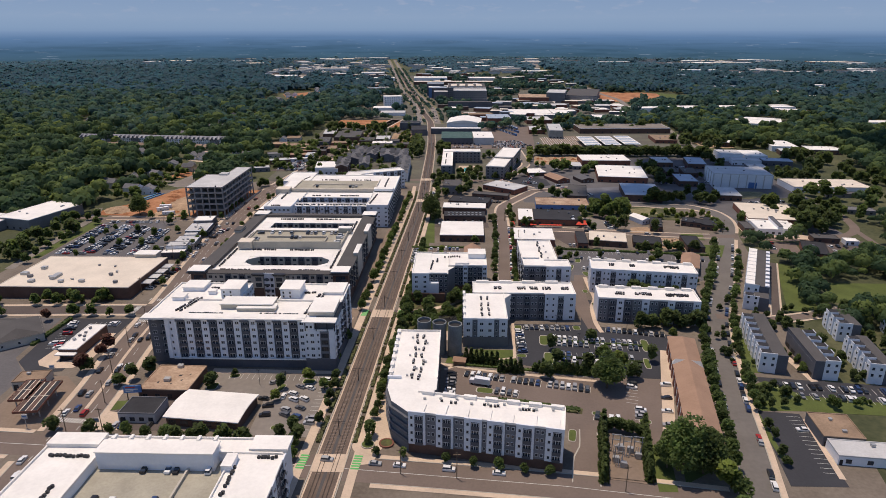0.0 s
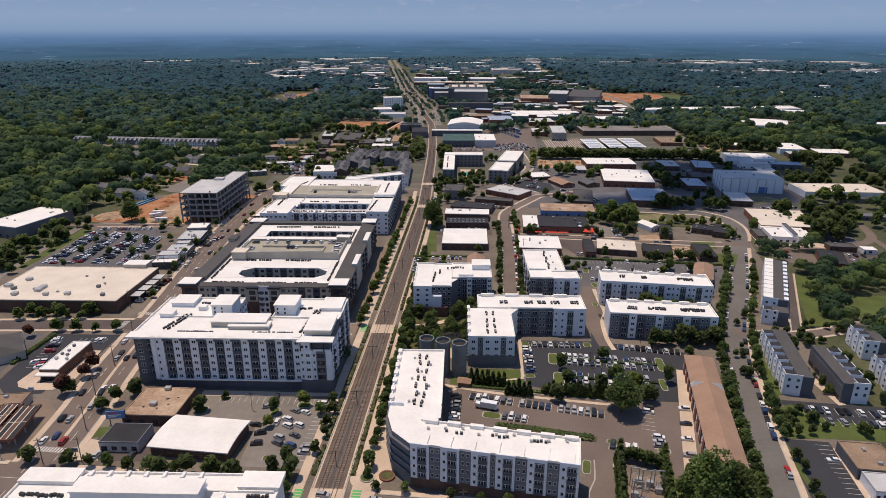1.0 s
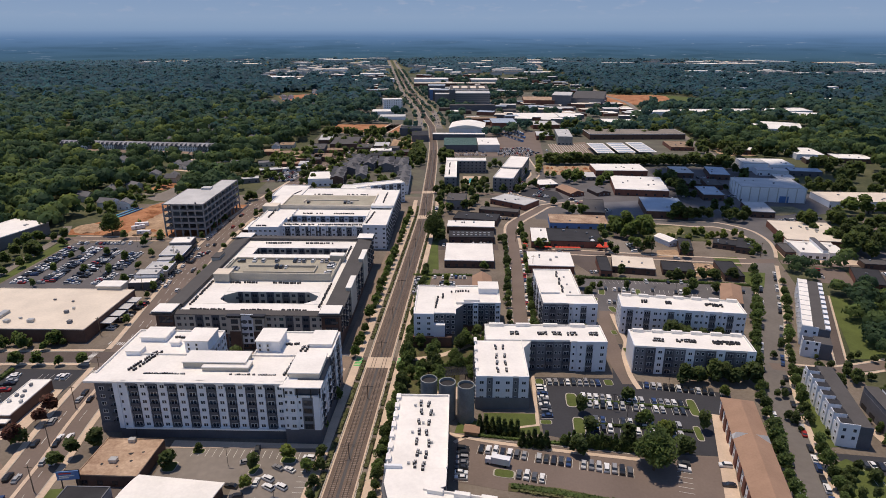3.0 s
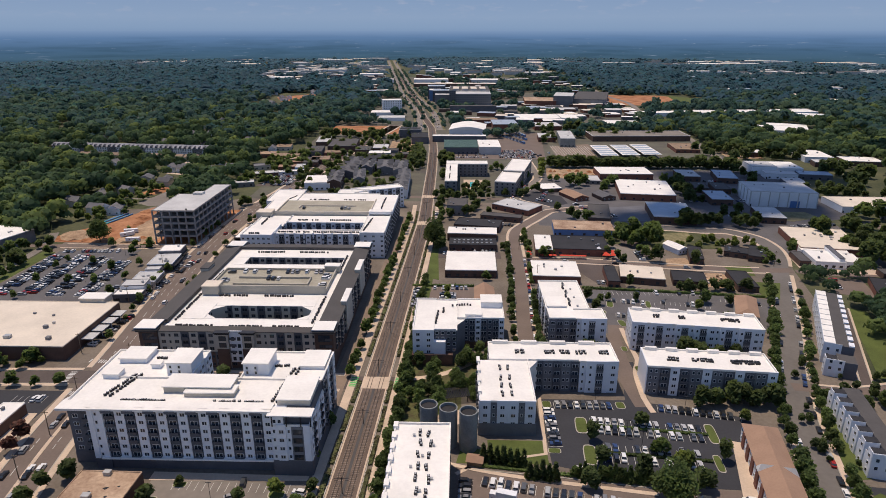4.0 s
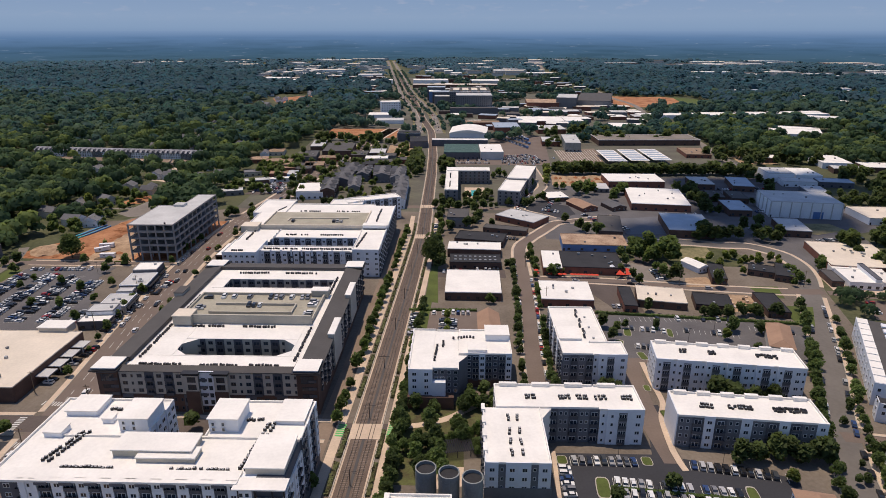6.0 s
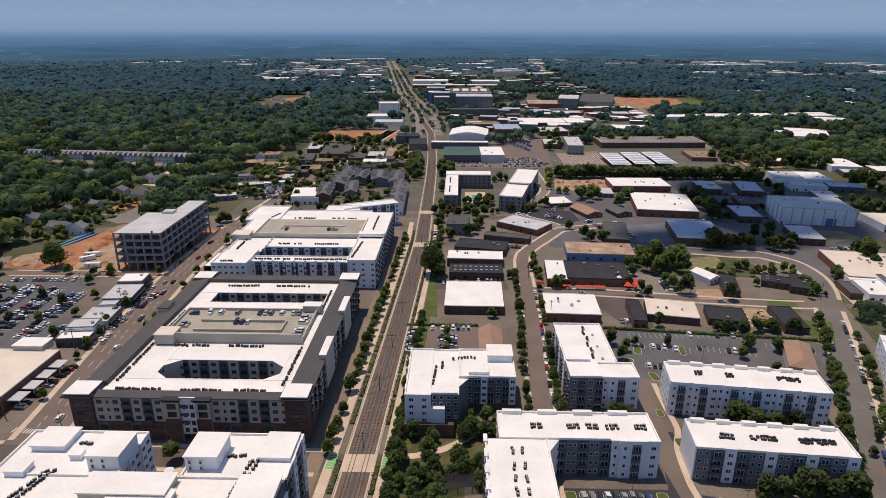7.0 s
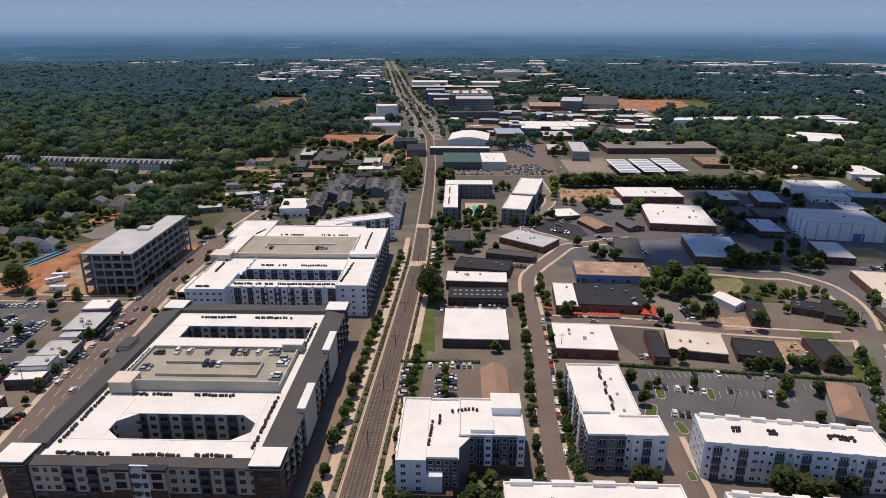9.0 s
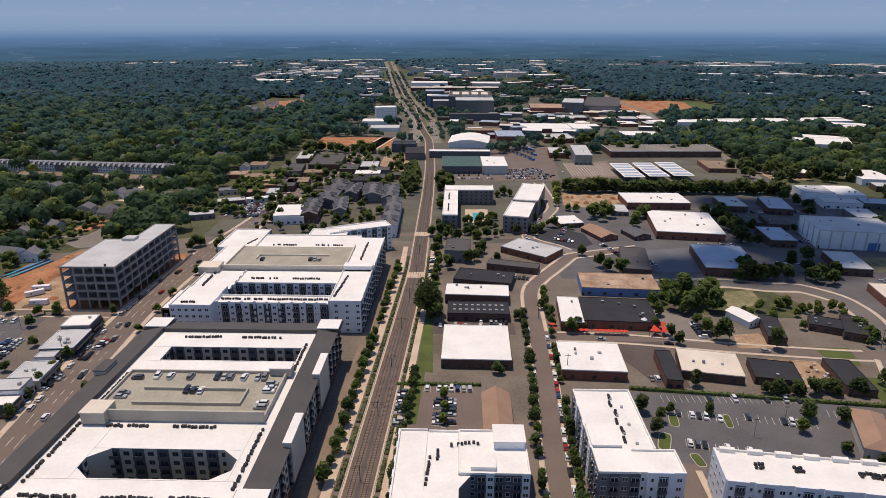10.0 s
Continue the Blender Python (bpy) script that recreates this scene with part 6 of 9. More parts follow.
patch("car_park", [(-210, 258), (-216, 306), (-178, 306), (-178, 286), (-184, 262), (-184, 250), (-198, 247)], M_asphalt_new, "dark asphalt car park round a drive-in restaurant")
patch("plot", [(-262, 206), (-197, 206), (-199, 246), (-214, 262), (-218, 306), (-262, 306)], M_asphalt_grey, "worn grey asphalt plots behind the shops", 0.05, "plot")
patch("driveway", [(-147, 206), (-134, 206), (-136, 217), (-146, 219)], M_concrete, "pale concrete driveway apron", 0.09, "driveway")
patch("lawn", [(-146, 219), (-138, 221), (-139, 227), (-147, 226)], M_grass, "small mown lawn beside an office", 0.1, "lawn")
patch("footway", [(-114, 250), (-114, 254.5), (-58, 253.5), (-58, 251)], M_concrete, "pale concrete strip at the foot of a building", 0.12, "footpath")
patch("car_park", [(-16, 838), (101, 838), (119, 1049), (38, 1049), (34, 880), (-14, 878)], M_asphalt_old, "bus depot yard of worn asphalt")
patch("car_park", [(84, 430), (98, 430), (98, 474), (74, 474), (74, 455)], M_asphalt, "small asphalt yard between brick shops", 0.075)
patch("car_park", [(110, 490), (128, 488), (132, 530), (118, 532)], M_asphalt, "grey gravel yard", 0.075)
patch("car_park", [(-22, 480), (24, 480), (24, 494), (-22, 494)], M_asphalt, "strip of asphalt parking", 0.07)
solid("road", strip(smooth([(339, 1119), (323, 916), (319, 832), (312, 740), (326, 690), (332, 634), (322, 560)], 14), 9, 0, 0.09), M_asphalt_grey, "grey asphalt street among warehouses", "road", kind="structure")
solid("road", strip(smooth([(216, 770), (206, 700), (203, 643), (217, 620), (214, 580), (212, 550)], 10), 8, 0, 0.085), M_asphalt_grey, "grey asphalt street between warehouses", "road", kind="structure")
patch("yard", [(127, 616), (164, 624), (157, 574), (124, 574)], M_asphalt_blue, "blue-grey asphalt yard behind a chain fence", 0.085, "yard")
patch("car_park", [(52, 642), (60, 664), (72, 671), (92, 655), (94, 629), (80, 618), (66, 628)], M_asphalt_new, "dark asphalt lot at a street bend", 0.08)
patch("meadow", [(262, 606), (296, 606), (300, 588), (272, 576), (258, 580)], M_meadow, "dry grass patch beside an office", 0.08, "lawn")
patch("meadow", [(150, 514), (172, 524), (174, 545), (148, 538)], M_meadow, "rough light green grass between shrubs", 0.075, "lawn")
patch("meadow", [(330, 850), (372, 850), (372, 900), (332, 905)], M_sand, "bare tan verge beside a street", 0.07, "lawn")
patch("yard", [(60, 690), (60, 560), (110, 555), (215, 545), (330, 590), (345, 780), (90, 770)], M_asphalt_grey, "dark asphalt yards round warehouses", 0.035, "yard")
patch("yard", [(200, 560), (300, 550), (310, 700), (215, 700)], M_asphalt_grey, "dark asphalt yards among warehouses", 0.04, "yard")
patch("yard", [(224, 500), (236, 476), (300, 462), (300, 500), (262, 540), (250, 604), (222, 604)], M_asphalt_grey, "dark asphalt yard beside the long hall", 0.045, "yard")
patch("forecourt", [(221, 462), (270, 455), (272, 466), (234, 470), (233, 494), (226, 492)], M_concrete, "pale pinkish concrete forecourt before offices", 0.09, "forecourt")
solid("road", strip(smooth([(216, 461), (250, 455), (290, 462), (312, 478), (322, 500), (330, 540), (336, 580)], 8), 7, 0, 0.075), M_asphalt_old, "worn asphalt street between offices and woods", "road", kind="structure")
solid("road", strip(smooth([(304, 420), (309, 445), (314, 480)], 8), 5, 0, 0.07), M_asphalt_old, "worn asphalt lane between houses", "road", kind="structure")
patch("field", [(220, 338), (262, 334), (272, 368), (229, 368)], M_grass, "bright mown green field between woods", 0.06, "lawn")
patch("car_park", [(222, 424), (243, 418), (250, 446), (232, 452)], M_asphalt_old, "worn asphalt lot beside a workshop", 0.07)
patch("car_park", [(262, 424), (304, 420), (304, 452), (266, 456)], M_asphalt, "asphalt yard among trees", 0.06)
patch("plaza", [(-38, 187), (-31, 188), (-28, 200), (-20, 206), (-19, 235), (-30, 236), (-37, 222)], M_concrete, "pale pinkish concrete corner plaza", 0.13, "plaza")
ring = Mesh()
for i in range(20):
    a_, b_ = 2 * math.pi * i / 20, 2 * math.pi * (i + 1) / 20
    ring.add([(r_ * math.cos(q_), r_ * math.sin(q_), z_) for z_ in (0, 0.55) for q_, r_ in ((a_, 2.9), (b_, 2.9), (b_, 2.3), (a_, 2.3))], [(4, 5, 6, 7), (0, 1, 5, 4), (2, 3, 7, 6)])
planter = solid("planter", ring, M_brick, "round low brick planter on a pale plaza", "planter")
planter.matrix_basis = pose(-27, 200, 0.1)
part("soil", Mesh().prism([(2.35 * math.cos(k * math.pi / 8), 2.35 * math.sin(k * math.pi / 8)) for k in range(16)], 0, 0.4), M_garden, planter)
patch("driveway", [(66, 337), (66, 346), (72, 364), (75, 378), (86, 378), (78, 364), (76, 338), (76.5, 300), (69, 300)], M_asphalt_old, "worn asphalt driveway between the apartment blocks", 0.085, "driveway")
solid("footpath", strip(smooth([(-30, 320), (-22, 321), (-12, 325), (-4, 331), (5, 338.5), (14, 345)], 3), 3.2, 0, 0.1), M_concrete, "pale concrete garden path", "footpath", kind="structure")
solid("footpath", strip(smooth([(81, 374), (80.5, 357), (80.5, 340), (76.5, 328), (74.5, 307), (75.5, 296)], 4), 2.4, 0, 0.2), M_concrete, "pale concrete path beside a driveway", "footpath", kind="structure")
patch("garden", [(-30, 286), (-30, 336), (20, 336), (20, 312), (-4, 312), (-4, 286)], M_garden, "planted garden ground with bark mulch and grass", 0.06, "garden")
patch("terrace", [(-16, 284), (-4, 286), (-4, 296), (-16, 296)], M_concrete, "pale paved terrace beside the silos", 0.1, "terrace")
patch("drive_through", [(-201, 259), (-198, 255), (-191, 252.5), (-181, 253), (-176.5, 258), (-177, 274), (-179, 289), (-183, 289), (-183, 262), (-190, 258), (-196, 268), (-200, 271)], M_concrete, "pale concrete drive round the restaurant", 0.1, "driveway")
patch("yard", [(142, 434), (164, 430), (170, 444), (166, 456), (144, 458)], M_sand, "sandy yard with stacked building goods", 0.055, "yard")
patch("lawn", [(126, 226), (127, 244), (139, 250), (150, 238), (203, 229), (196, 222), (143.9, 226)], M_grass, "mown green lawn with shrubs beside the car park", 0.095, "lawn")
patch("scrub", [(104, 516), (140, 506), (182, 504), (196, 520), (180, 552), (112, 552)], M_scrub, "rough green scrub between the yards", 0.052, "scrub")
patch("gravel_yard", [(138, 483), (152, 485), (154, 469), (134, 468)], M_sand, "pale gravel yard in front of a hut", 0.08, "yard")
patch("car_park", [(104, 514), (124, 501), (124, 474), (102, 474)], M_asphalt_pale, "grey gravel car park beside the restaurant", 0.085)
patch("yard", [(117, 848), (171, 860), (174, 950), (118, 930)], M_tan, "brown bus parking field", 0.06, "yard")
bays = Mesh()
for k in range(16):
    bays.box(119 + k * 3.3, 866, 0.05, 119.5 + k * 3.3, 936, 0.075)
solid("bay_line", bays, M_paint, "white bay lines on a brown parking field", "road marking", kind="structure")
patch("building_site", [(-318, 508), (-312, 532), (-297, 548), (-289, 566), (-282, 598), (-275, 613), (-262, 606), (-236, 600), (-196, 600), (-196, 504.5)], M_red, "bare orange clay building site", 0.05, "building site")
patch("building_site", [(-444, 1593), (-363, 1690), (-349, 1500), (-349, 1346)], M_red, "bare orange clay clearing", 0.05, "building site")
patch("building_site", [(89, 737), (118, 731), (147, 742), (150, 785), (94, 785)], M_sand, "bare clay yard with rubble", 0.05, "building site")
patch("building_site", [(-264, 505), (-233, 505), (-237, 552), (-258, 584), (-266, 560)], M_sand, "trampled tan earth and gravel on a building site", 0.062, "building site")
patch("lawn", [(-356, 596), (-284, 600), (-279, 616), (-288, 650), (-356, 660)], M_scrub, "rough green gardens beside a lane", 0.04, "lawn")
patch("road", [(-301, 620), (-297, 638), (-292, 676), (-286, 679), (-277, 662), (-275, 613), (-286, 610)], M_asphalt_pale, "worn grey asphalt turning circle", 0.06, "road")
solid("road", strip([(-372, 628), (-332, 628), (-312, 636), (-297, 638)], 5, 0, 0.055), M_asphalt_pale, "narrow pale lane between gardens", "road", kind="structure")
for line_ in ([(-331, 749), (-308, 741), (-289, 742)], [(-298, 714), (-297, 688), (-290, 672)], [(-308, 741), (-298, 714)], [(-342, 836), (-330, 800), (-331, 749)]):
    solid("road", strip(line_, 5.5, 0, 0.06), M_concrete, "pale concrete residential street between trees", "road", kind="structure")
patch("building_site", [(-317, 649), (-313, 676), (-300, 683), (-291, 667), (-299, 652)], M_red, "bare orange clay patch", 0.05, "building site")
patch("building_site", [(-100, 890), (-56, 880), (-60, 978), (-102, 970)], M_sand, "bare sandy plot", 0.05, "building site")
for poly in ([(122, 226), (125, 226), (121, 192), (119.5, 192)], [(-6, 262), (4, 262), (4, 270), (-4, 272)], [(80, 180), (96, 190), (98, 205), (84, 200)],
             [(147, 306), (152, 308), (147, 258), (132.5, 256)], [(176, 442), (196, 440), (184, 415), (176, 416)], [(6, 262), (28, 262), (28, 276), (6, 276)], [(186, 326), (204, 326), (224, 398), (216, 404)],
             [(-18, 440), (-24, 442), (-26, 490), (-20, 490)], [(172, 470), (190, 470), (186, 452), (174, 452)]):
    patch("lawn", poly, M_grass, "mown green lawn", 0.09, "lawn")

def car_data(k0, z1, z2, z3, ra, rb, ha, hb):
    """Body with its roof and pillars in one connected piece, and the band of windows that fits round it."""
    k = k0
    low = [(x, y, z) for z, kk, a, b in ((0.02, 0.8 * k, -2.1, 2.1), (0.32, 0.95 * k, -2.34, 2.34), (z1, k, -2.36, 2.36), (z2, 0.95 * k, -2.3, 2.25)) for x, y in ((-kk, a), (kk, a), (kk, b), (-kk, b))]
    f = [(3, 2, 1, 0)]
    for j in range(3):
        f += [(4 * j + i, 4 * j + (i + 1) % 4, 4 * j + 4 + (i + 1) % 4, 4 * j + 4 + i) for i in range(4)]
    base = [(-k * 0.88, ra, z2), (k * 0.88, ra, z2), (k * 0.88, rb, z2), (-k * 0.88, rb, z2)]
    top = [(-k * 0.74, ha, z3), (k * 0.74, ha, z3), (k * 0.74, hb, z3), (-k * 0.74, hb, z3)]
    v = low + base + top
    f += [(12 + i, 12 + (i + 1) % 4, 16 + (i + 1) % 4, 16 + i) for i in range(4)] + [(16 + i, 16 + (i + 1) % 4, 20 + (i + 1) % 4, 20 + i) for i in range(4)] + [(20, 21, 22, 23)]
    body = Mesh().add(v, f)
    g = 0.025
    zb, zt = z2 + 0.06, z3 - 0.07
    lo = [(-k * 0.87 - g, ra - g, zb), (k * 0.87 + g, ra - g, zb), (k * 0.87 + g, rb + g, zb), (-k * 0.87 - g, rb + g, zb)]
    hi = [(-k * 0.755 - g, ha - 0.05 - g, zt), (k * 0.755 + g, ha - 0.05 - g, zt), (k * 0.755 + g, hb + 0.08 + g, zt), (-k * 0.755 - g, hb + 0.08 + g, zt)]
    band = Mesh().add(lo + hi, [(i, (i + 1) % 4, 4 + (i + 1) % 4, 4 + i) for i in range(4)])
    return body, band


CAR_M, BAND_M = car_data(0.92, 0.6, 0.88, 1.45, -1.85, 1.05, -1.25, 0.3)
SUV_M, BAND2_M = car_data(0.98, 0.7, 1.05, 1.76, -2.25, 1.2, -2.0, 0.5)
CAR, CABIN, SUV, CABIN2 = CAR_M.data("car", M_car), BAND_M.data("window_band", M_glass), SUV_M.data("car", M_car), BAND2_M.data("window_band", M_glass)
CAR_TONES = [mat("white_car_paint", (0.72, 0.72, 0.72), 0.3, 0.05, 3, 1, 0), mat("black_car_paint", (0.022, 0.022, 0.025), 0.3, 0.1, 3, 1, 0), mat("silver_car_paint", (0.36, 0.37, 0.38), 0.35, 0.05, 3, 1, 0),
             mat("blue_car_paint", (0.03, 0.06, 0.16), 0.3, 0.05, 3, 1, 0), mat("red_car_paint", (0.34, 0.025, 0.02), 0.3, 0.05, 3, 1, 0), M_glass]
MORE_CARS, MORE_TONE = Mesh(), []
cars = 0
wheel = Mesh()
wn_ = 10
wheel.add([(sx, 0.34 * math.cos(2 * math.pi * i / wn_), 0.34 + 0.34 * math.sin(2 * math.pi * i / wn_)) for sx in (-0.11, 0.11) for i in range(wn_)],
          [(i, (i + 1) % wn_, wn_ + (i + 1) % wn_, wn_ + i) for i in range(wn_)] + [tuple(range(wn_)), tuple(range(2 * wn_ - 1, wn_ - 1, -1))])
WHEEL = wheel.data("wheel", M_tyre)
crng = random.Random(5)


def car(x, y, heading, z=0.08, wheels=False):
    global cars
    suv = crng.random() < 0.45
    m = pose(x, y, z, 0, 0, heading + crng.uniform(-2, 2))
    if cars >= 235 or not (y < 440 and x > -150):
        k = crng.choice((0, 0, 0, 0, 0, 1, 1, 1, 1, 1, 2, 2, 2, 2, 0, 1, 3, 4))
        for mesh, tone in ((SUV_M if suv else CAR_M, k), (BAND2_M if suv else BAND_M, 5)):
            MORE_CARS.add([m @ Vector(p) for p in mesh.v], mesh.f)
            MORE_TONE.extend([tone] * len(mesh.f))
        return
    cars += 1
    ob = new("car", SUV if suv else CAR)
    ob.matrix_basis = m
    tagged(ob, "sport utility car standing on asphalt" if suv else "saloon car standing on asphalt", "car", "cars")
    piece("window_band", CABIN2 if suv else CABIN, ob, pose(0, 0, 0))
    if wheels and cars < 28:
        for sx in (-0.86, 0.86):
            for sy in (-1.45, 1.4):
                piece("wheel", WHEEL, ob, pose(sx, sy, 0))


def row(x0, y0, x1, y1, fill, z=0.08, lines=True, side=0, wheels=False, stall=2.7, depth=5.2):
    """Stalls side by side from one end to the other; cars stand across the row."""
    d = Vector((x1 - x0, y1 - y0))
    n = max(1, int(d.length / stall))
    u = d.normalized()
    head = math.degrees(math.atan2(u.y, u.x))
    if lines:
        m = Mesh()
        for i in range(n + 1):
            p = Vector((x0, y0)) + u * (i * stall)
            m.box(-0.07, -depth / 2, z + 0.005, 0.07, depth / 2, z + 0.02, pose(p.x, p.y, 0, 0, 0, head))
        solid("parking_lines", m, M_paint, "thin white parking stall lines", "road marking", kind="structure")
    for i in range(n):
        if crng.random() < fill:
            p = Vector((x0, y0)) + u * ((i + 0.5) * stall)
            car(p.x, p.y, head + (180 if crng.random() < 0.4 else 0), z, wheels)


row(35, 300.5, 60, 300, 0.95, wheels=True)
for x_, y_ in ((92.6, 244.5), (89.8, 234), (87, 224), (84.4, 214)):
    car(x_, y_, 82)
row(78, 246, 74, 230, 0.3)
row(78, 299, 112, 292.5, 0.95, wheels=True)
row(32, 297, 32, 272, 0.95, wheels=True)
row(48, 289.2, 91, 284.2, 0.8, wheels=True)
row(47, 283.6, 91, 278.4, 0.8, wheels=True)
row(50, 272, 87, 268, 0.7, wheels=True)
row(49, 266.2, 86, 262, 0.65, wheels=True)
row(36, 258.5, 58, 256.5, 0.7, wheels=True)
row(3, 252, 60, 239.5, 0.85, wheels=True)
row(16, 238, 29, 235, 0.8)
row(-2.5, 253, -3.5, 234, 0.95)
row(56, 220, 68, 216.6, 0.85)
row(76.5, 226, 74.5, 217, 1.0)
row(-104, 247.6, -62, 246.6, 0.0, depth=4.6)
row(-58.6, 243, -59.6, 206, 0.0, depth=4.6)
for x_, y_, h_ in ((-80, 249, 10), (-82, 242, -70), (-69.5, 239, 60), (-65, 238, 60), (-75, 231, 0), (-71.4, 233, 62), (-70, 228.6, 62), (-65.6, 229, 62), (-65.6, 222.4, 62), (-71.4, 221, 62), (-71, 217.4, 62), (-65.6, 216, 62), (-83, 229, 80), (-79.6, 223.6, 100), (-79, 217, 100), (-59.4, 244.6, 80), (-59.4, 215, 85), (-59.6, 212, 85)):
    car(x_, y_, h_)
row(-138, 208.5, -120, 208.5, 0.6, lines=False)
row(-30.5, 424, -30.5, 396, 0.9)
row(-24, 426, 2, 426, 0.7)
row(-14.5, 418, -14.5, 398, 0.8)
row(-9.2, 418, -9.2, 398, 0.8)
row(82, 421, 142, 421, 0.35)
row(84, 410, 108, 405, 0.6)
row(112, 408, 140, 402, 0.3)
row(148, 412, 170, 406, 0.6)
row(82, 390, 110, 384, 0.5)
row(78, 437, 96, 437, 0.4, lines=False)
row(121, 478, 121, 502, 0.85, lines=False)
row(126, 571, 126, 596, 0.3, lines=False)
row(-20, 489, 22, 489, 0.5, lines=False)
row(8, 566, 40, 557, 0.9, lines=False)
for k, top in enumerate((480, 480, 476, 468)):
    for e in (-2.6, 2.6):
        row(-281 + k * 17.2 + e, 408, -285.5 + k * 17.2 + e, top, 0.8, lines=k > 1)
row(-288, 486, -240, 488, 0.7, lines=False)
row(-214, 404, -216, 424, 0.8, lines=False)
for k, f in ((0, 0.6), (1, 0.35)):
    row(142, 246 - k * 8, 196, 240 - k * 8, f)
row(137.5, 222, 133.5, 186, 0.05)
row(-192, 398, -186, 470, 0.55, lines=False)
row(-190, 336, -186, 384, 0.5, lines=False)
row(-203, 272, -208, 302, 0.4)
row(-196, 299, -182, 299, 0.3)
row(-134, 382, -134, 402, 0.6, z=19.42, lines=False)
row(-128, 401, -80, 401, 0.5, z=19.42, lines=False)
row(-120, 391, -88, 391, 0.45, z=19.42, lines=False)
row(-79, 376, -79, 400, 0.45, z=19.42, lines=False)
row(-118, 168, -76, 168, 0.35, z=12.02, lines=False)
row(-116, 152, -90, 152, 0.6, z=12.02, lines=False)
row(-128, 541, -90, 541, 0.35, z=18.02, lines=False)


def kerbside(line, offset, gap, fill, a=0, b=None):
    for p, q in list(zip(line, line[1:]))[a:b]:
        d = Vector((q[0] - p[0], q[1] - p[1]))
        u = d.normalized()
        s = 0.0
        while s < d.length:
            if crng.random() < fill:
                c = Vector(p) + u * s + Vector((u.y, -u.x)) * offset
                car(c.x, c.y, math.degrees(math.atan2(-u.x, u.y)), 0.07, True)
            s += gap


kerbside(ROAD_R, 4.4, 6.5, 0.55, 2, 31)
kerbside(ROAD_R, -4.6, 6.5, 0.35, 8, 31)
kerbside(ROAD_M, 4.6, 6.3, 0.6, 0, 18)
kerbside(ROAD_M, -4.7, 7, 0.2, 8, 20)
kerbside(BLVD, 5.6, 13, 0.25, 3, 12)
kerbside(BLVD, 2, 11, 0.42, 3, 12)
kerbside(BLVD, -2.6, 11, 0.4, 3, 12)
kerbside(BLVD, -6, 12, 0.36, 3, 12)
kerbside(BLVD, 2.4, 15, 0.16, 12, 40)
kerbside(BLVD, -2.6, 15, 0.16, 12, 40)
kerbside(BLVD, -6.8, 7, 0.45, 17, 27)
kerbside(STREET_1, -3.5, 9, 0.3, 2)
kerbside(STREET_3, 2, 18, 0.3)
kerbside(ROAD_N, -2.6, 6.2, 0.9, 4, 12)
row(66, 640, 84, 632, 0.7, lines=False)
row(226, 428, 232, 448, 0.7, lines=False)
row(-7, 561, 24, 566, 0.85, lines=False)
row(2, 493, 22, 494, 0.85, lines=False)
row(-24, 558, -24, 594, 0.6, lines=False)
row(268, 428, 296, 426, 0.7, lines=False)
row(270, 438, 298, 437, 0.5, lines=False)
rng = random.Random(11)
for a_ in range(5):
    row(44, 848 + a_ * 11, 92, 848 + a_ * 11, 0.85, lines=False)
row(-10, 846, 32, 846, 0.7, lines=False)
row(-8, 862, 30, 862, 0.5, lines=False)
for a_, b_, c_, d_ in ((100, 628, 118, 575), (170, 628, 200, 628), (205, 640, 260, 640), (210, 590, 250, 586), (262, 560, 300, 566), (110, 545, 150, 548), (70, 640, 86, 690), (-150, 720, -140, 770), (-120, 800, -112, 860), (-75, 850, -72, 880), (-148, 850, -144, 890), (-230, 800, -190, 796), (250, 720, 300, 724), (52, 760, 60, 690)):
    row(a_, b_, c_, d_, 0.6, lines=False)
kerbside(HIGHWAY, 13, 26, 0.45, 0, 22)
kerbside(HIGHWAY, -13, 26, 0.45, 0, 22)
kerbside(HIGHWAY, 17, 31, 0.4, 0, 22)
for k in range(20):
    car(rng.uniform(48, 112), rng.uniform(838, 900), rng.choice((0, 90, 20)))
BAYS = [((52, 1031), (83, 953), 16), ((67, 1039), (89, 984), 12), ((82, 1056), (90, 1016), 8)]
for k, (bx_, by_) in enumerate([(p_[0] + (q_[0] - p_[0]) * i / (n_ - 1), p_[1] + (q_[1] - p_[1]) * i / (n_ - 1)) for p_, q_, n_ in BAYS for i in range(n_)]):
    bus = thing("bus", bx_, by_, 22, "parked white and blue city bus", "bus", "buses at the depot")
    part("body", Mesh().box(-1.3, -6, 0.5, 1.3, 6, 3.1), M_blue if k % 2 else M_white, bus)
    part("window_band", Mesh().box(-1.33, -5.6, 1.6, 1.33, 5.6, 2.5), M_glass, bus)
    for wy_ in (-3.5, 3.5):
        part("axle", Mesh().box(-1.2, wy_ - 0.5, 0.06, 1.2, wy_ + 0.5, 0.7), M_tyre, bus)
truck = thing("removal_lorry", 10, 243.5, 75, "white box lorry parked among cars", "lorry")
part("box", Mesh().box(-1.25, -4.5, 1.0, 1.25, 2.4, 3.6), M_white, truck)
part("cab", Mesh().box(-1.1, 2.5, 0.6, 1.1, 4.6, 2.5), M_white, truck)
part("windscreen", Mesh().box(-1.0, 4.55, 1.5, 1.0, 4.65, 2.3), M_glass, truck)
part("axle", Mesh().box(-1.2, -3.4, 0.08, 1.2, -2.4, 0.95), M_tyre, truck)
part("axle", Mesh().box(-1.1, 3.0, 0.08, 1.1, 3.9, 0.95), M_tyre, truck)




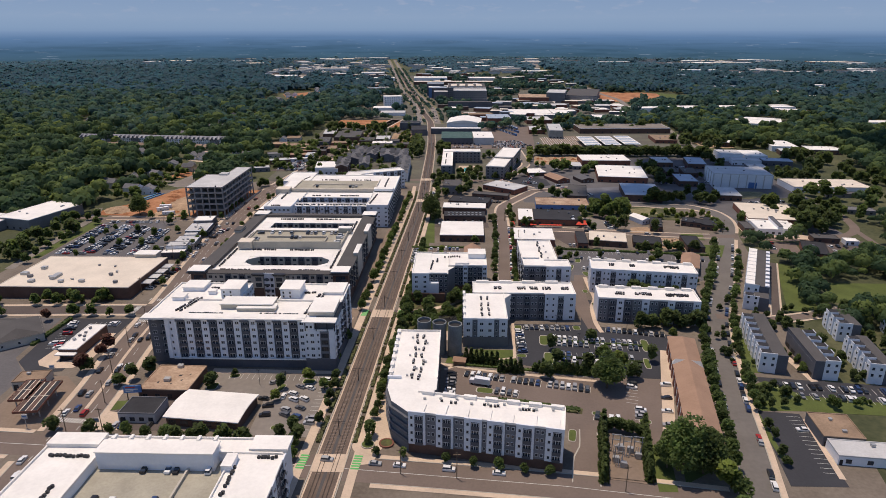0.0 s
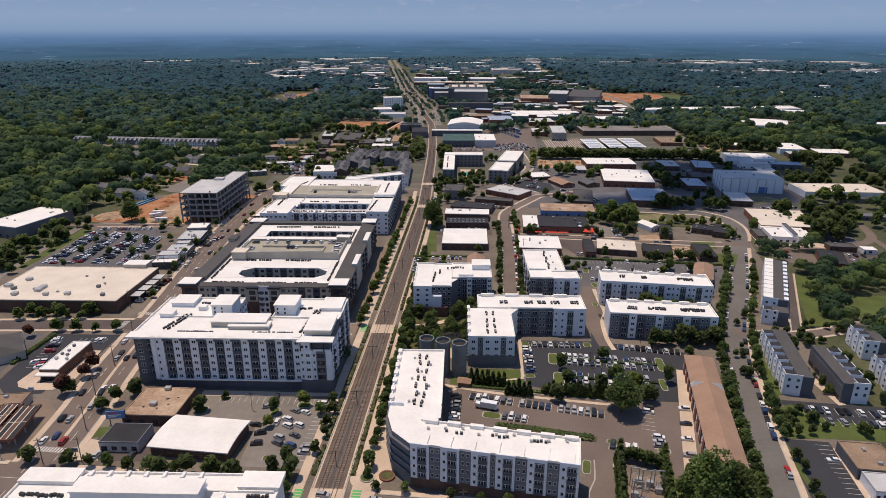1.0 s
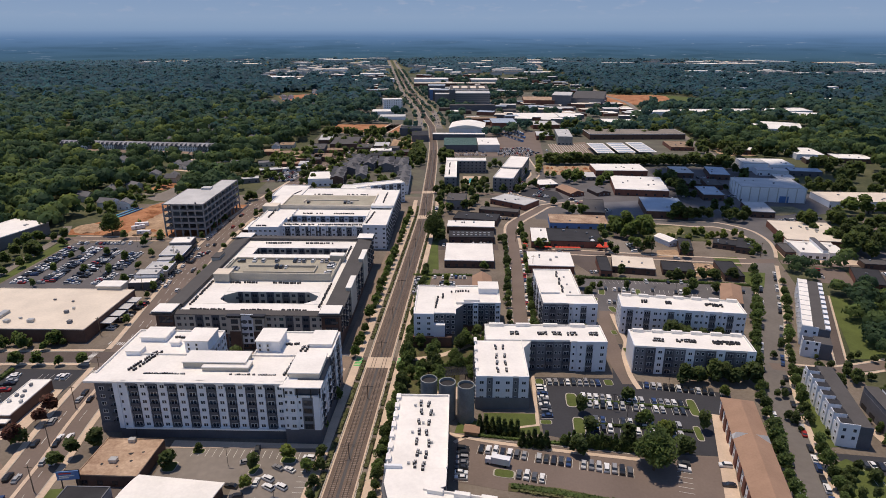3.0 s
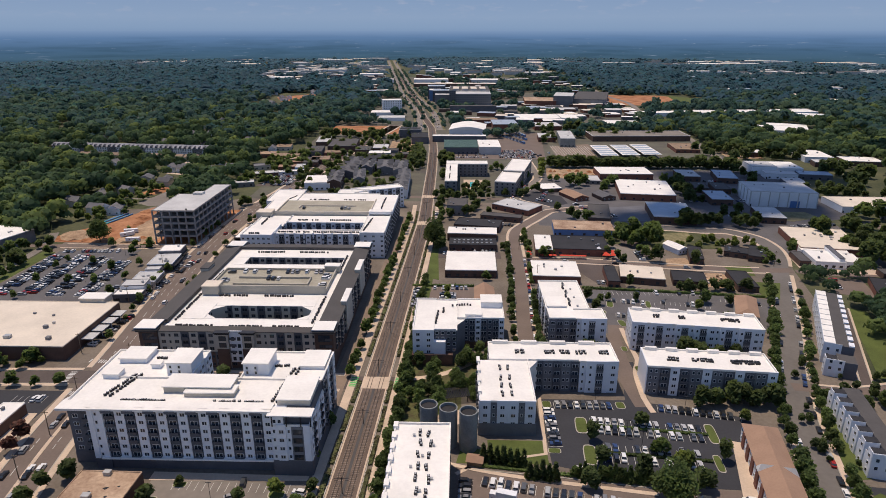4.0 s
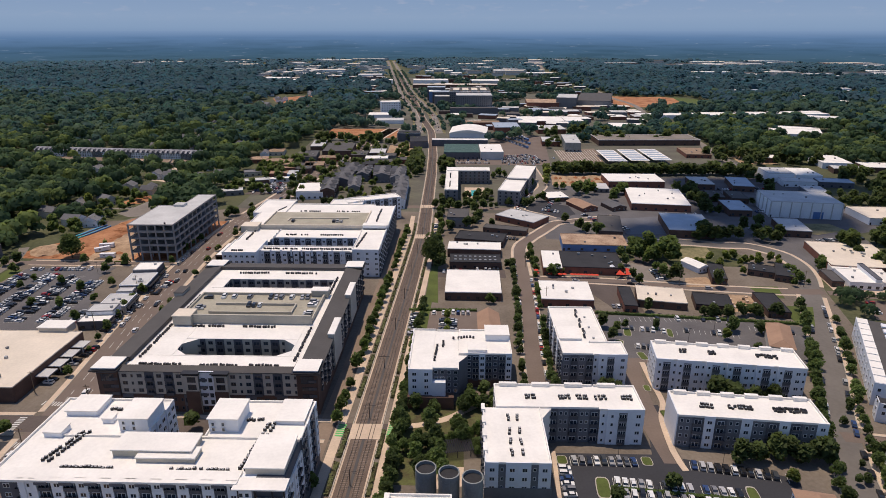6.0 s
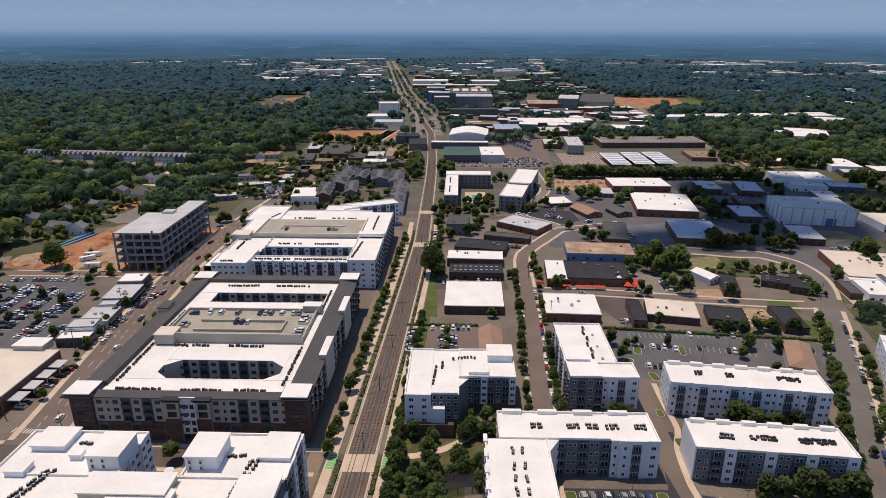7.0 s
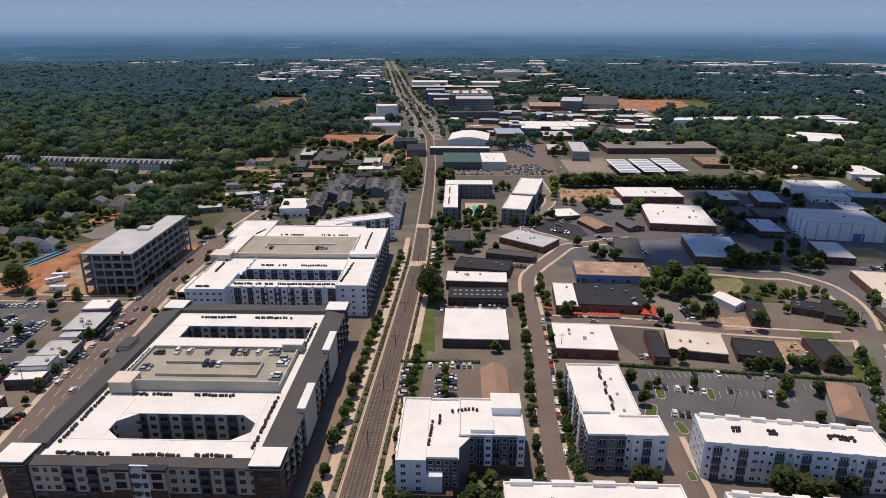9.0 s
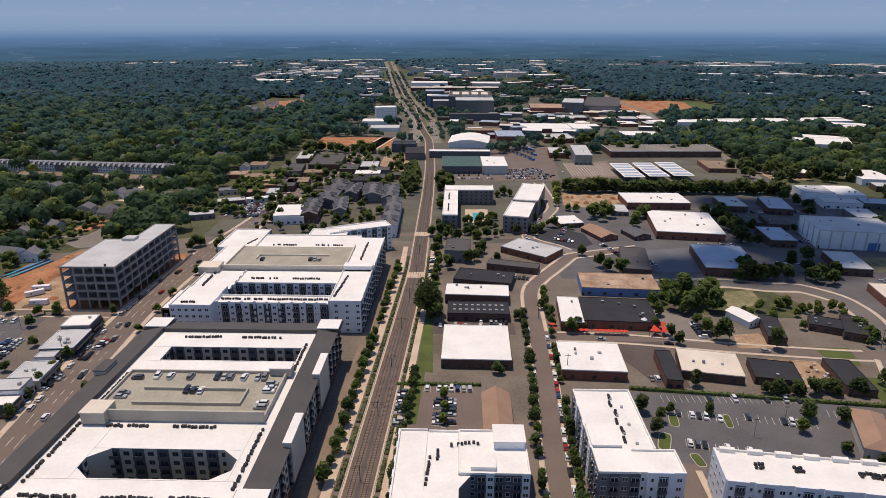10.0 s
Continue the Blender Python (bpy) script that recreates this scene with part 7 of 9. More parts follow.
# ---- trees ----
def leaf_cloud(rng, n, r, h0, h1, leaf, lumps=7, cone=False):
    """Small leaf clumps spread over a few lumps of a crown."""
    m = Mesh()
    centres = []
    for i in range(lumps):
        t = rng.random()
        a = rng.uniform(0, 6.28)
        zz = h0 + (h1 - h0) * (0.25 + 0.6 * t)
        rr = (r * 0.5 * (1.15 - t)) if not cone else 0
        centres.append((rr * math.cos(a), rr * math.sin(a), zz, r * rng.uniform(0.42, 0.66)))
    for i in range(n):
        if cone:
            t = rng.random() ** 1.5
            a = rng.uniform(0, 6.28)
            rad = r * (1 - t) * rng.uniform(0.6, 1.05) + 0.1
            c = Vector((rad * math.cos(a), rad * math.sin(a), h0 + (h1 - h0) * t))
        else:
            cx, cy, cz, cr = centres[i % lumps]
            v = Vector((rng.gauss(0, 1), rng.gauss(0, 1), rng.gauss(0, 1))).normalized() * cr * rng.uniform(0.72, 1.1)
            c = Vector((cx + v.x, cy + v.y, min(max(cz + v.z * 0.9, h0), h1 + 0.4)))
        e = Euler((rng.uniform(-1, 1), rng.uniform(-1, 1), rng.uniform(0, 6.28))).to_matrix()
        s = leaf * rng.uniform(0.6, 1.25)
        if (e @ Vector((0, 0, 1))).dot(c - Vector((0, 0, h0 + (h1 - h0) * 0.3))) < 0:
            e = e @ Matrix.Rotation(math.pi, 3, "X")
        m.add([c + e @ Vector(p) for p in ((-s, -0.3 * s, 0), (0.1 * s, -0.9 * s, 0.1 * s), (s, 0.15 * s, -0.1 * s), (-0.1 * s, 0.9 * s, 0.15 * s))], ((0, 1, 2, 3),))
    return m


def crown_normals(verts, faces, z0):
    """Leaf normals turned part of the way outwards from the crown's heart."""
    q = verts[faces]
    n = np.cross(q[:, 2] - q[:, 0], q[:, 3] - q[:, 1])
    n /= np.linalg.norm(n, axis=1, keepdims=True) + 1e-9
    out = q.mean(1) - np.array((0, 0, z0))
    out /= np.linalg.norm(out, axis=1, keepdims=True) + 1e-9
    n = n * 0.5 + out * 0.6
    return np.repeat(n / np.linalg.norm(n, axis=1, keepdims=True), 4, axis=0)


def trunk_mesh(rng, h, r):
    m = Mesh().tube(0, 0, 0, h, r, 7, r * 0.55)
    for i in range(4):
        a = rng.uniform(0, 6.28)
        k = pose(0, 0, h * 0.75, 38, 0, math.degrees(a))
        t = Mesh().tube(0, 0, 0, h * 0.8, r * 0.5, 5, r * 0.2)
        m.add([k @ Vector(p) for p in t.v], t.f)
    return m


TREES = {}
trng = random.Random(21)
for kind, material, count in (("round", M_leaf, 5), ("dark", M_leaf_dark, 4), ("light", M_leaf_light, 2), ("red", M_leaf_red, 1), ("cone", M_leaf_dark, 2), ("big", M_leaf_dark, 2)):
    TREES[kind] = []
    for i in range(count):
        n = {"big": 5200, "cone": 420}.get(kind, 640)
        crown = leaf_cloud(trng, n, 1.0 if kind != "cone" else 0.62, 0.15 if kind == "cone" else 0.4 if kind == "big" else 0.5, 2.3 if kind != "cone" else 3.0, 0.072 if kind == "big" else 0.2 if kind == "cone" else 0.165, 16 if kind == "big" else 8, kind == "cone")
        core = leaf_cloud(trng, 60, 0.62, 0.8, 1.9, 0.4, 5) if kind != "cone" else Mesh()
        crown.add(core.v, core.f)
        tm = trunk_mesh(trng, 0.95, 0.07)
        cv, cf = np.array(crown.v), np.array(crown.f)
        cn = crown_normals(cv, cf, 1.0)
        crown = crown.data("crown", material)
        crown.attributes.new("custom_normal", "FLOAT_VECTOR", "POINT").data.foreach_set("vector", cn.astype(np.float32).ravel())
        TREES[kind].append((crown, tm.data("trunk", M_bark), cv, cf, cn))

TREE_LABEL = {"round": "leafy green street tree with a rounded crown", "dark": "dense dark green broadleaf tree", "light": "young yellow-green tree in a car park", "red": "purple-leaved ornamental tree beside asphalt",
              "cone": "slim dark evergreen tree", "big": "large old spreading dark green tree"}
trees, kept = 0, 0
MORE_TREES = {}


def tree(x, y, r, kind="round", z=0.05):
    """r: the crown's radius in metres."""
    global trees, kept
    trees += 1
    crown, trunk, cv, cf, cn = TREES[kind][trees % len(TREES[kind])]
    s = r * trng.uniform(0.88, 1.12)
    m = pose(x, y, z, 0, 0, trng.uniform(0, 360)) @ Matrix.Diagonal((s, s, s * trng.uniform(0.9, 1.15), 1))
    if kind != "big" and (kept >= 250 or y > 450 or x < -135):
        k = np.array(m)
        skip = 2 if y < 520 else 4 if y < 700 else 7
        pick = np.arange(0, len(cf), skip)
        vv = cv[cf[pick].ravel()] @ k[:3, :3].T + k[:3, 3]
        nn = cn.reshape(-1, 4, 3)[pick].reshape(-1, 3) @ (k[:3, :3] / s).T
        if skip > 1:
            vv = vv.reshape(-1, 4, 3)
            mid_ = vv.mean(1, keepdims=True)
            vv = (mid_ + (vv - mid_) * {2: 1.25, 4: 1.75, 7: 2.3}[skip]).reshape(-1, 3)
        MORE_TREES.setdefault({"round": M_leaf, "light": M_leaf_light, "red": M_leaf_red}.get(kind, M_leaf_dark).name, []).append((vv, nn))
        return
    kept += 1
    t = thing("tree", x, y, 0, TREE_LABEL[kind], "tree", "trees")
    t.matrix_basis = m
    piece("crown", crown, t, pose(0, 0, 0))
    piece("trunk", trunk, t, pose(0, 0, 0))


def quads(name, verts, material, label, tone=None, normal=None):
    d = bpy.data.meshes.new(name)
    k = len(verts) // 4
    d.vertices.add(4 * k)
    d.vertices.foreach_set("co", verts.astype(np.float32).ravel())
    d.loops.add(4 * k)
    d.loops.foreach_set("vertex_index", np.arange(4 * k, dtype=np.int32))
    d.polygons.add(k)
    d.polygons.foreach_set("loop_start", np.arange(0, 4 * k, 4, dtype=np.int32))
    d.materials.append(material)
    d.update(calc_edges=True)
    if tone is not None:
        d.attributes.new("tone", "FLOAT", "POINT").data.foreach_set("value", tone.astype(np.float32))
    if normal is not None:
        d.attributes.new("custom_normal", "FLOAT_VECTOR", "POINT").data.foreach_set("vector", normal.astype(np.float32).ravel())
    return tagged(new(name, d), label, "woods", kind="stuff")


def avenue(line, offset, gap, r, kind, fill=0.85, a=0, b=None):
    run = 0.0
    for p, q in list(zip(line, line[1:]))[a:b]:
        d = Vector((q[0] - p[0], q[1] - p[1]))
        u = d.normalized()
        while run < d.length:
            if trng.random() < fill:
                c = Vector(p) + u * run + Vector((u.y, -u.x)) * (offset + trng.uniform(-0.5, 0.5))
                tree(c.x, c.y, r * trng.uniform(0.75, 1.2), kind)
            run += gap * trng.uniform(0.85, 1.15)
        run -= d.length


def grove(n, x0, y0, x1, y1, r, kind, z=0.05):
    for i in range(n):
        tree(trng.uniform(x0, x1), trng.uniform(y0, y1), r * trng.uniform(0.7, 1.25), kind, z)


avenue(LINE, -12.6, 8.5, 2.8, "round", 0.85, 11, 24)
avenue(LINE, 12.2, 6.0, 2.4, "dark", 0.9, 5, 17)
avenue(LINE, -14, 11, 2.6, "round", 0.5, 4, 11)
avenue(LINE, 13.5, 5.0, 2.9, "dark", 0.8, 8, 12)
avenue(LINE, 13.0, 9, 3.2, "dark", 0.5, 22, 30)
for i in range(16):
    tree(36 + i * 1.7, 255.8 - i * 0.22, 2.0, "cone" if i % 3 else "dark")
avenue(ROAD_R, -8.0, 7.0, 3.0, "dark", 0.95, 3, 30)
avenue(ROAD_R, 7.6, 7.0, 2.4, "dark", 0.85, 10, 30)
avenue(ROAD_M, -6.4, 6.0, 2.3, "dark", 0.9, 0, 20)
avenue(ROAD_M, 6.6, 6.5, 2.4, "dark", 0.9, 0, 10)
avenue(ROAD_M, 7.0, 8.0, 2.3, "round", 0.7, 12, 24)
avenue(BLVD, 11.5, 12, 2.4, "round", 0.55, 8, 34)
avenue(BLVD, -11.8, 12, 2.4, "round", 0.5, 14, 34)
avenue(STREET_2, 7.5, 11, 3.0, "round", 0.7, 0, 1)
avenue(STREET_2, -7.5, 11, 3.0, "round", 0.8, 0, 1)
avenue(STREET_1, -8.5, 8, 2.9, "dark", 0.8, 1, 2)
avenue([(-30, 193), (40, 181.5)], -0.5, 9, 2.0, "dark", 0.9)
grove(34, -30, 290, -2, 334, 2.7, "dark")
grove(14, -8, 312, 10, 322, 1.9, "round")
grove(10, 0, 300, 8, 312, 2.0, "round")
grove(10, 2, 332, 24, 342, 2.8, "dark")
grove(8, -4, 330, 14, 345, 2.6, "round")
grove(9, 82, 300.8, 128, 303.6, 3.6, "dark")
grove(11, 84, 339, 138, 343.5, 3.5, "dark")
grove(6, 42, 346, 66, 350, 2.4, "dark")
for x, y, r, k in ((66, 242, 7.5, "big"), (79, 250, 4.2, "dark"), (78, 262, 3.2, "dark"), (46, 277, 3.6, "dark"), (47, 262, 3.4, "dark"), (68, 286, 3.2, "dark"), (70, 269, 3.6, "round"), (92, 266, 3.2, "dark"),
                   (60, 256, 3.4, "dark"), (40, 250, 3.2, "dark"), (110, 291, 2.6, "light"), (74, 258, 3.6, "light"), (81, 187, 8.6, "big"), (88, 186, 7.6, "big"), (76, 189, 6, "big"), (92, 177, 4.5, "light"), (-24, 501, 7.5, "big"), (-18, 494, 5, "dark"),
                   (-12, 400, 2.4, "light"), (-12, 409, 2.2, "light"), (-12, 419, 2.4, "light"), (12, 440, 3.4, "round"), (-123, 317, 3.8, "dark"), (-110, 315, 4.2, "dark"), (-97, 317, 4, "dark"), (-84, 306, 3.4, "dark"),
                   (-243, 556, 6, "round"), (-116, 349, 2.6, "light"), (-100, 350, 2.2, "light"), (-92, 349, 2.2, "light"), (-173, 271, 3.8, "red"), (-172, 263, 3.4, "red"), (-173, 249, 3.8, "red"), (-172, 250, 3.2, "dark"), (-224, 302, 3.4, "red"),
                   (-147, 243, 3.4, "dark"), (-141, 249, 3.6, "dark"), (-150, 238, 3, "dark"), (-108, 199, 3.2, "dark"), (-98, 198.5, 3.4, "dark"), (-89, 198, 3.6, "dark"), (-81, 197, 3.6, "dark"),
                   (-64, 206, 3.2, "dark"), (-60, 199, 3.4, "dark"), (-68, 200, 3, "dark"), (-109, 239, 3.0, "dark"), (-102, 248, 1.6, "dark"), (-78, 238, 2.8, "dark"), (-78, 228, 2.6, "light"), (-67, 243, 3.2, "light"), (-54.5, 229, 2.2, "dark"), (-54, 222, 2.2, "dark"), (-55, 212, 2.4, "dark"), (-55, 246, 2.2, "dark"), (-54, 238, 2.2, "dark"),
                   (76, 404, 2.8, "dark"), (82, 410, 2, "dark"), (138, 408, 3.6, "round"), (130, 398, 3.2, "light"), (72, 396, 3.4, "dark"), (70, 410, 3.2, "dark"), (150, 405, 3, "dark"), (98, 410, 2.4, "dark"),
                   (152, 468, 4.6, "dark"), (100, 432, 3.2, "dark"), (60, 486, 2.6, "round"), (44, 492, 2.2, "round"),
                   (46, 505, 2.4, "round"), (98, 487, 2.6, "dark"), (26, 498, 2.4, "dark"), (6, 630, 4, "dark"), (-8, 634, 4.5, "dark"), (14, 640, 4, "dark"), (-22, 620, 4, "dark"), (-20, 580, 3.5, "round")):
    tree(x, y, r, k)
for x0, y0, n, dx in ((4, 263, 7, 2.4), (20, 255, 5, 2.2)):
    for i in range(n):
        tree(x0 + i * dx, y0 - i * 0.4, 2.4, "cone")
for i in range(34):
    tree((57.8 if i % 2 else 74) - i * 0.19, 212 - i * 0.96, 2.5, "cone")
for i in range(9):
    tree(59.5 + i * 1.6, 211.5 - i * 0.55, 2.2, "dark")
for x_, y_ in ((123, 213), (122.5, 207), (121, 197), (120, 191), (127, 229), (131, 228), (130, 240), (128.5, 235), (133, 239), (137, 229), (139, 243)):
    tree(x_, y_, 1.9, "dark")
grove(16, 128, 300, 140, 258, 1.6, "dark")
grove(24, 128, 424, 172, 429, 2.6, "dark")
grove(16, -2, 662, 24, 690, 3.0, "dark")
grove(20, -30, 790, -14, 840, 4.0, "dark")
grove(14, -66, 780, -52, 880, 5.0, "dark")
grove(40, -180, 640, -80, 760, 3.2, "dark")
grove(60, -215, 760, -70, 980, 3.6, "dark")
grove(24, -330, 388, -300, 500, 4, "dark")
grove(10, -200, 604, -130, 625, 3.5, "dark")
grove(20, 270, 500, 330, 560, 5, "dark")
grove(14, -250, 330, -200, 326, 2.6, "round")
grove(12, 200, 470, 212, 500, 2.2, "round")
grove(50, 120, 1000, 320, 1090, 5, "dark")
grove(40, 300, 830, 420, 930, 5, "dark")
grove(30, -215, 990, -80, 1010, 4.5, "dark")
grove(40, 198, 262, 245, 325, 2.6, "dark")
grove(14, 156, 300, 176, 312, 2.0, "dark")
grove(20, 176, 246, 184, 300, 1.8, "dark")
grove(20, 146, 306, 205, 328, 1.8, "dark")
grove(16, 130, 330, 160, 392, 2.2, "dark")
grove(14, 128, 231, 146, 242, 1.7, "dark")
grove(10, 150, 226, 196, 234, 1.7, "round")
grove(12, 158, 254, 164, 300, 1.5, "round")
grove(26, -62, 770, -50, 880, 4.6, "dark")
grove(50, -235, 690, -190, 860, 3.4, "round")
grove(90, -170, 640, -56, 1000, 3.0, "round")
grove(30, -170, 640, -60, 960, 2.6, "light")
grove(24, -20, 640, 60, 660, 2.6, "dark")

# trees among the yards and warehouses
for kind, spots in (("round", ((126, 514, 5), (138, 526, 6), (145, 534, 5), (123, 494, 3.6), (124, 484, 3.6), (121, 529, 5), (117, 533, 4.5), (105, 517, 3.6), (105, 506, 3), (132, 520, 5), (149, 700, 5), (137, 676, 5), (142, 690, 4.5), (113, 690, 5), (122, 700, 4.5), (90, 722, 3), (97, 719, 3), (44, 662, 3.6), (47, 676, 3.6), (51, 690, 3.6), (56, 703, 3.4), (60, 714, 3.4), (66, 728, 3.4), (60, 660, 3.4), (66, 672, 3), (36, 777, 4), (154, 704, 4), (84, 666, 2.6), (80, 604, 3), (274, 508, 4.5), (236, 506, 3.5), (231, 498, 3))),
                    ("light", ((176, 516, 3), (183, 520, 3.2), (182, 506, 2.6), (156, 505, 2.6), (164, 512, 3), (165, 499, 2.6), (197, 513, 3), (206, 514, 2.6), (211, 514, 2.4), (177, 490, 2.4), (170, 508, 2.4), (188, 512, 2.6), (147, 527, 3), (88, 783, 4.5), (84, 751, 4), (86, 766, 4), (82, 738, 3))),
                    ("dark", ((129, 476, 5.4), (103, 478, 2.8), (106, 471, 2.6), (179, 562, 5), (185, 558, 4.2), (200, 568, 4.6), (217, 584, 4.6), (222, 574, 4.4), (226, 564, 4.6), (226, 552, 4), (202, 559, 4), (171, 558, 4), (235, 595, 4), (237, 604, 3.6), (193, 563, 4), (216, 694, 4.6), (212, 657, 4.6), (209, 632, 4.2), (228, 668, 4), (220, 712, 4.6), (214, 680, 4.8), (211, 645, 4.4), (213, 668, 4.8), (218, 702, 4.6), (294, 712, 3.2), (257, 662, 3.2), (264, 666, 3), (182, 576, 5), (382, 870, 6), (390, 880, 6), (374, 888, 5), (400, 868, 6), (350, 660, 4), (352, 690, 4), (12, 620, 3), (8, 600, 3), (20, 588, 3), (298, 552, 4), (128, 967, 5), (113, 953, 5), (120, 975, 4.5), (130, 996, 5)))):
    for x_, y_, r_ in spots:
        tree(x_, y_, r_, kind)
for i in range(96):
    tree(99 + i * 2.2, 789 + trng.uniform(-4, 6) - i * 0.03, trng.uniform(4.2, 5.6), "dark")
grove(18, 412, 596, 450, 690, 4.8, "dark")
grove(14, 330, 650, 420, 690, 4.8, "dark")
grove(22, 388, 690, 446, 800, 5.0, "dark")
grove(12, 172, 556, 240, 566, 4.4, "dark")
grove(10, 204, 628, 216, 708, 4.4, "dark")
for x_, y_, r_ in ((268, 474, 7.5), (277, 480, 8), (284, 490, 7.5), (290, 478, 7.5), (300, 490, 7), (281, 470, 7), (296, 503, 6.5), (306, 500, 6.5), (344, 583, 7), (336, 590, 6), (330, 575, 6), (352, 572, 6), (384, 574, 7), (398, 566, 7), (410, 580, 7), (326, 520, 5), (334, 508, 6), (362, 540, 6), (372, 560, 6)):
    tree(x_, y_, r_, "round" if x_ > 300 else "dark")
for x_, y_, r_ in ((-23, 602, 3.6), (-21, 594, 3), (0, 587, 4.6), (6, 590, 4), (-12, 574, 4), (-14, 582, 3), (81, 604, 3), (93, 574, 4.4), (88, 580, 4), (99, 570, 4), (104, 576, 3.6), (41, 512, 2.6), (53, 483, 3.6), (57, 487, 3), (9, 607, 4), (55, 659, 3), (50, 751, 3.4), (53, 742, 3.2), (56, 733, 3.2), (-27, 646, 4), (120, 717, 4.6), (105, 696, 5), (70, 671, 3.6), (110, 704, 4.4)):
    tree(x_, y_, r_, "dark" if int(y_) % 3 else "round")
grove(10, -22, 650, 10, 664, 3.0, "dark")
grove(8, 24, 690, 60, 700, 2.6, "round")
grove(7, 2, 768, 64, 776, 3.0, "round")
grove(12, 150, 500, 214, 516, 2.2, "light")
grove(14, 112, 508, 150, 536, 4.2, "round")
grove(10, 296, 690, 312, 786, 4.0, "dark")
grove(30, -332, 556, -300, 684, 3.6, "round")
grove(14, -275, 615, -240, 690, 4.4, "round")
# the large car lot and its street
for x_, y_, r_ in ((-274, 455, 2.4), (-270, 429, 2.6), (-268, 404, 2.4), (-273, 467, 2.4), (-250, 430, 2.8), (-233, 428, 2.4), (-234, 451, 2.8), (-217, 436, 2.4), (-220, 460, 2.6), (-214, 411, 3), (-236, 482, 2.6), (-252, 461, 2.4), (-241, 497, 2.8), (-230, 497, 2.8), (-259, 497, 3), (-294, 390, 3.4), (-296, 404, 2.8), (-299, 421, 3), (-297, 436, 3.2), (-299, 448, 3), (-300, 460, 3.4), (-314, 470, 5), (-318, 487, 5), (-296, 481, 3), (-312, 440, 5), (-316, 420, 5.5), (-310, 402, 5)):
    tree(x_, y_, r_, "round")
tree(-274, 509, 8.5, "big")
for x_, y_, r_ in ((-306, 615, 2), (-300, 615, 2), (-301, 641, 2), (-313, 633, 3), (-311, 642, 2.4), (-297, 592, 2.6), (-294, 583, 2.6), (-299, 607, 2), (-271, 635, 4), (-258, 641, 4.6), (-266, 628, 3.4), (-248, 636, 4.6), (-240, 628, 4), (-312, 600, 3.4), (-326, 604, 4), (-330, 578, 4.4), (-322, 566, 4), (-312, 560, 3.4), (-306, 571, 3), (-336, 640, 5), (-262, 655, 5), (-268, 672, 5), (-274, 690, 5), (-316, 622, 3)):
    tree(x_, y_, r_, "light" if int(x_) % 4 == 0 else "round")


for name, chunks in MORE_TREES.items():
    quads("trees", np.concatenate([c_[0] for c_ in chunks]), bpy.data.materials[name], "scattered broadleaf trees of the town", None, np.concatenate([c_[1] for c_ in chunks]))


def hedge(x0, y0, x1, y1, w, h, material=None):
    d = Vector((x1 - x0, y1 - y0))
    m = Mesh()
    hr = random.Random(int(x0 * 13 + y0))
    for i in range(int(d.length * 10)):
        c = Vector((hr.uniform(0, d.length), hr.uniform(-w / 2, w / 2), hr.uniform(0.15, h)))
        s = hr.uniform(0.2, 0.4)
        e = Euler((hr.uniform(-1, 1), hr.uniform(-1, 1), hr.uniform(0, 6))).to_matrix()
        m.add([c + e @ Vector(p) for p in ((-s, -s, 0), (s, -s, 0), (s, s, 0), (-s, s, 0))], ((0, 1, 2, 3),))
    m.box(0, -w * 0.4, 0, d.length, w * 0.4, h * 0.75)
    ob = solid("hedge", m, material or M_leaf_dark, "row of low brown-olive shrubs" if material else "clipped low green hedge", "hedge", "hedges")
    ob.matrix_basis = pose(x0, y0, 0.05, 0, 0, math.degrees(math.atan2(d.y, d.x)))


hedge(46.7, 286.6, 92, 281.2, 1.4, 0.9)
hedge(48, 269.3, 88, 265, 1.4, 0.9)
hedge(70, 428.5, 176, 417, 1.6, 1.6)
hedge(-34, 429.5, 4, 429.5, 1.4, 1.4)
solid("median", strip([(-2, 261), (30, 257.4), (62, 252.6)], 4.2, 0, 0.18), M_yard, "planted brown median strip between two car parks", "median", kind="structure")
solid("kerb", strip([(-2, 258.8), (30, 255.2), (62, 250.4)], 0.3, 0, 0.24), M_kerb, "pale kerb of a median strip", "kerb", kind="structure")
solid("footpath", strip([(29.5, 306), (27.5, 268), (2, 262), (-6, 256)], 1.6, 0, 0.2), M_concrete, "pale concrete path round a car park", "footpath", kind="structure")
solid("footpath", strip([(102.5, 277), (96, 254), (89.5, 231), (83, 208), (79, 194)], 5.0, 0, 0.15), M_concrete, "pale concrete path beside a long low building", "footpath", kind="structure")
hedge(0, 260.6, 60, 252.6, 1.3, 1.0)
for k in range(20):
    ya, yb = 200 + k * 20, 217 + k * 20
    if not 300 < ya < 325:
        hedge(rail_x(ya) - 7.2, ya, rail_x(yb) - 7.2, yb, 1.7, 1.0, M_shrub)
        hedge(rail_x(ya) + 7.0, ya, rail_x(yb) + 7.0, yb, 1.5, 0.9, M_shrub)


def island(x, y, w, d, rot):
    t = thing("traffic_island", x, y, rot, "grassed traffic island with a pale kerb", "traffic island", kind="structure")
    pts_ = [((w / 2) * (1 if math.cos(a) > 0 else -1) * abs(math.cos(a)) ** 0.5, (d / 2) * (1 if math.sin(a) > 0 else -1) * abs(math.sin(a)) ** 0.5) for a in [2 * math.pi * i / 20 for i in range(20)]]
    part("kerb", Mesh().prism(pts_, 0.05, 0.2), M_kerb, t)
    part("grass", Mesh().prism([(px * 0.86, py * 0.9) for px, py in pts_], 0.2, 0.26), M_grass, t)


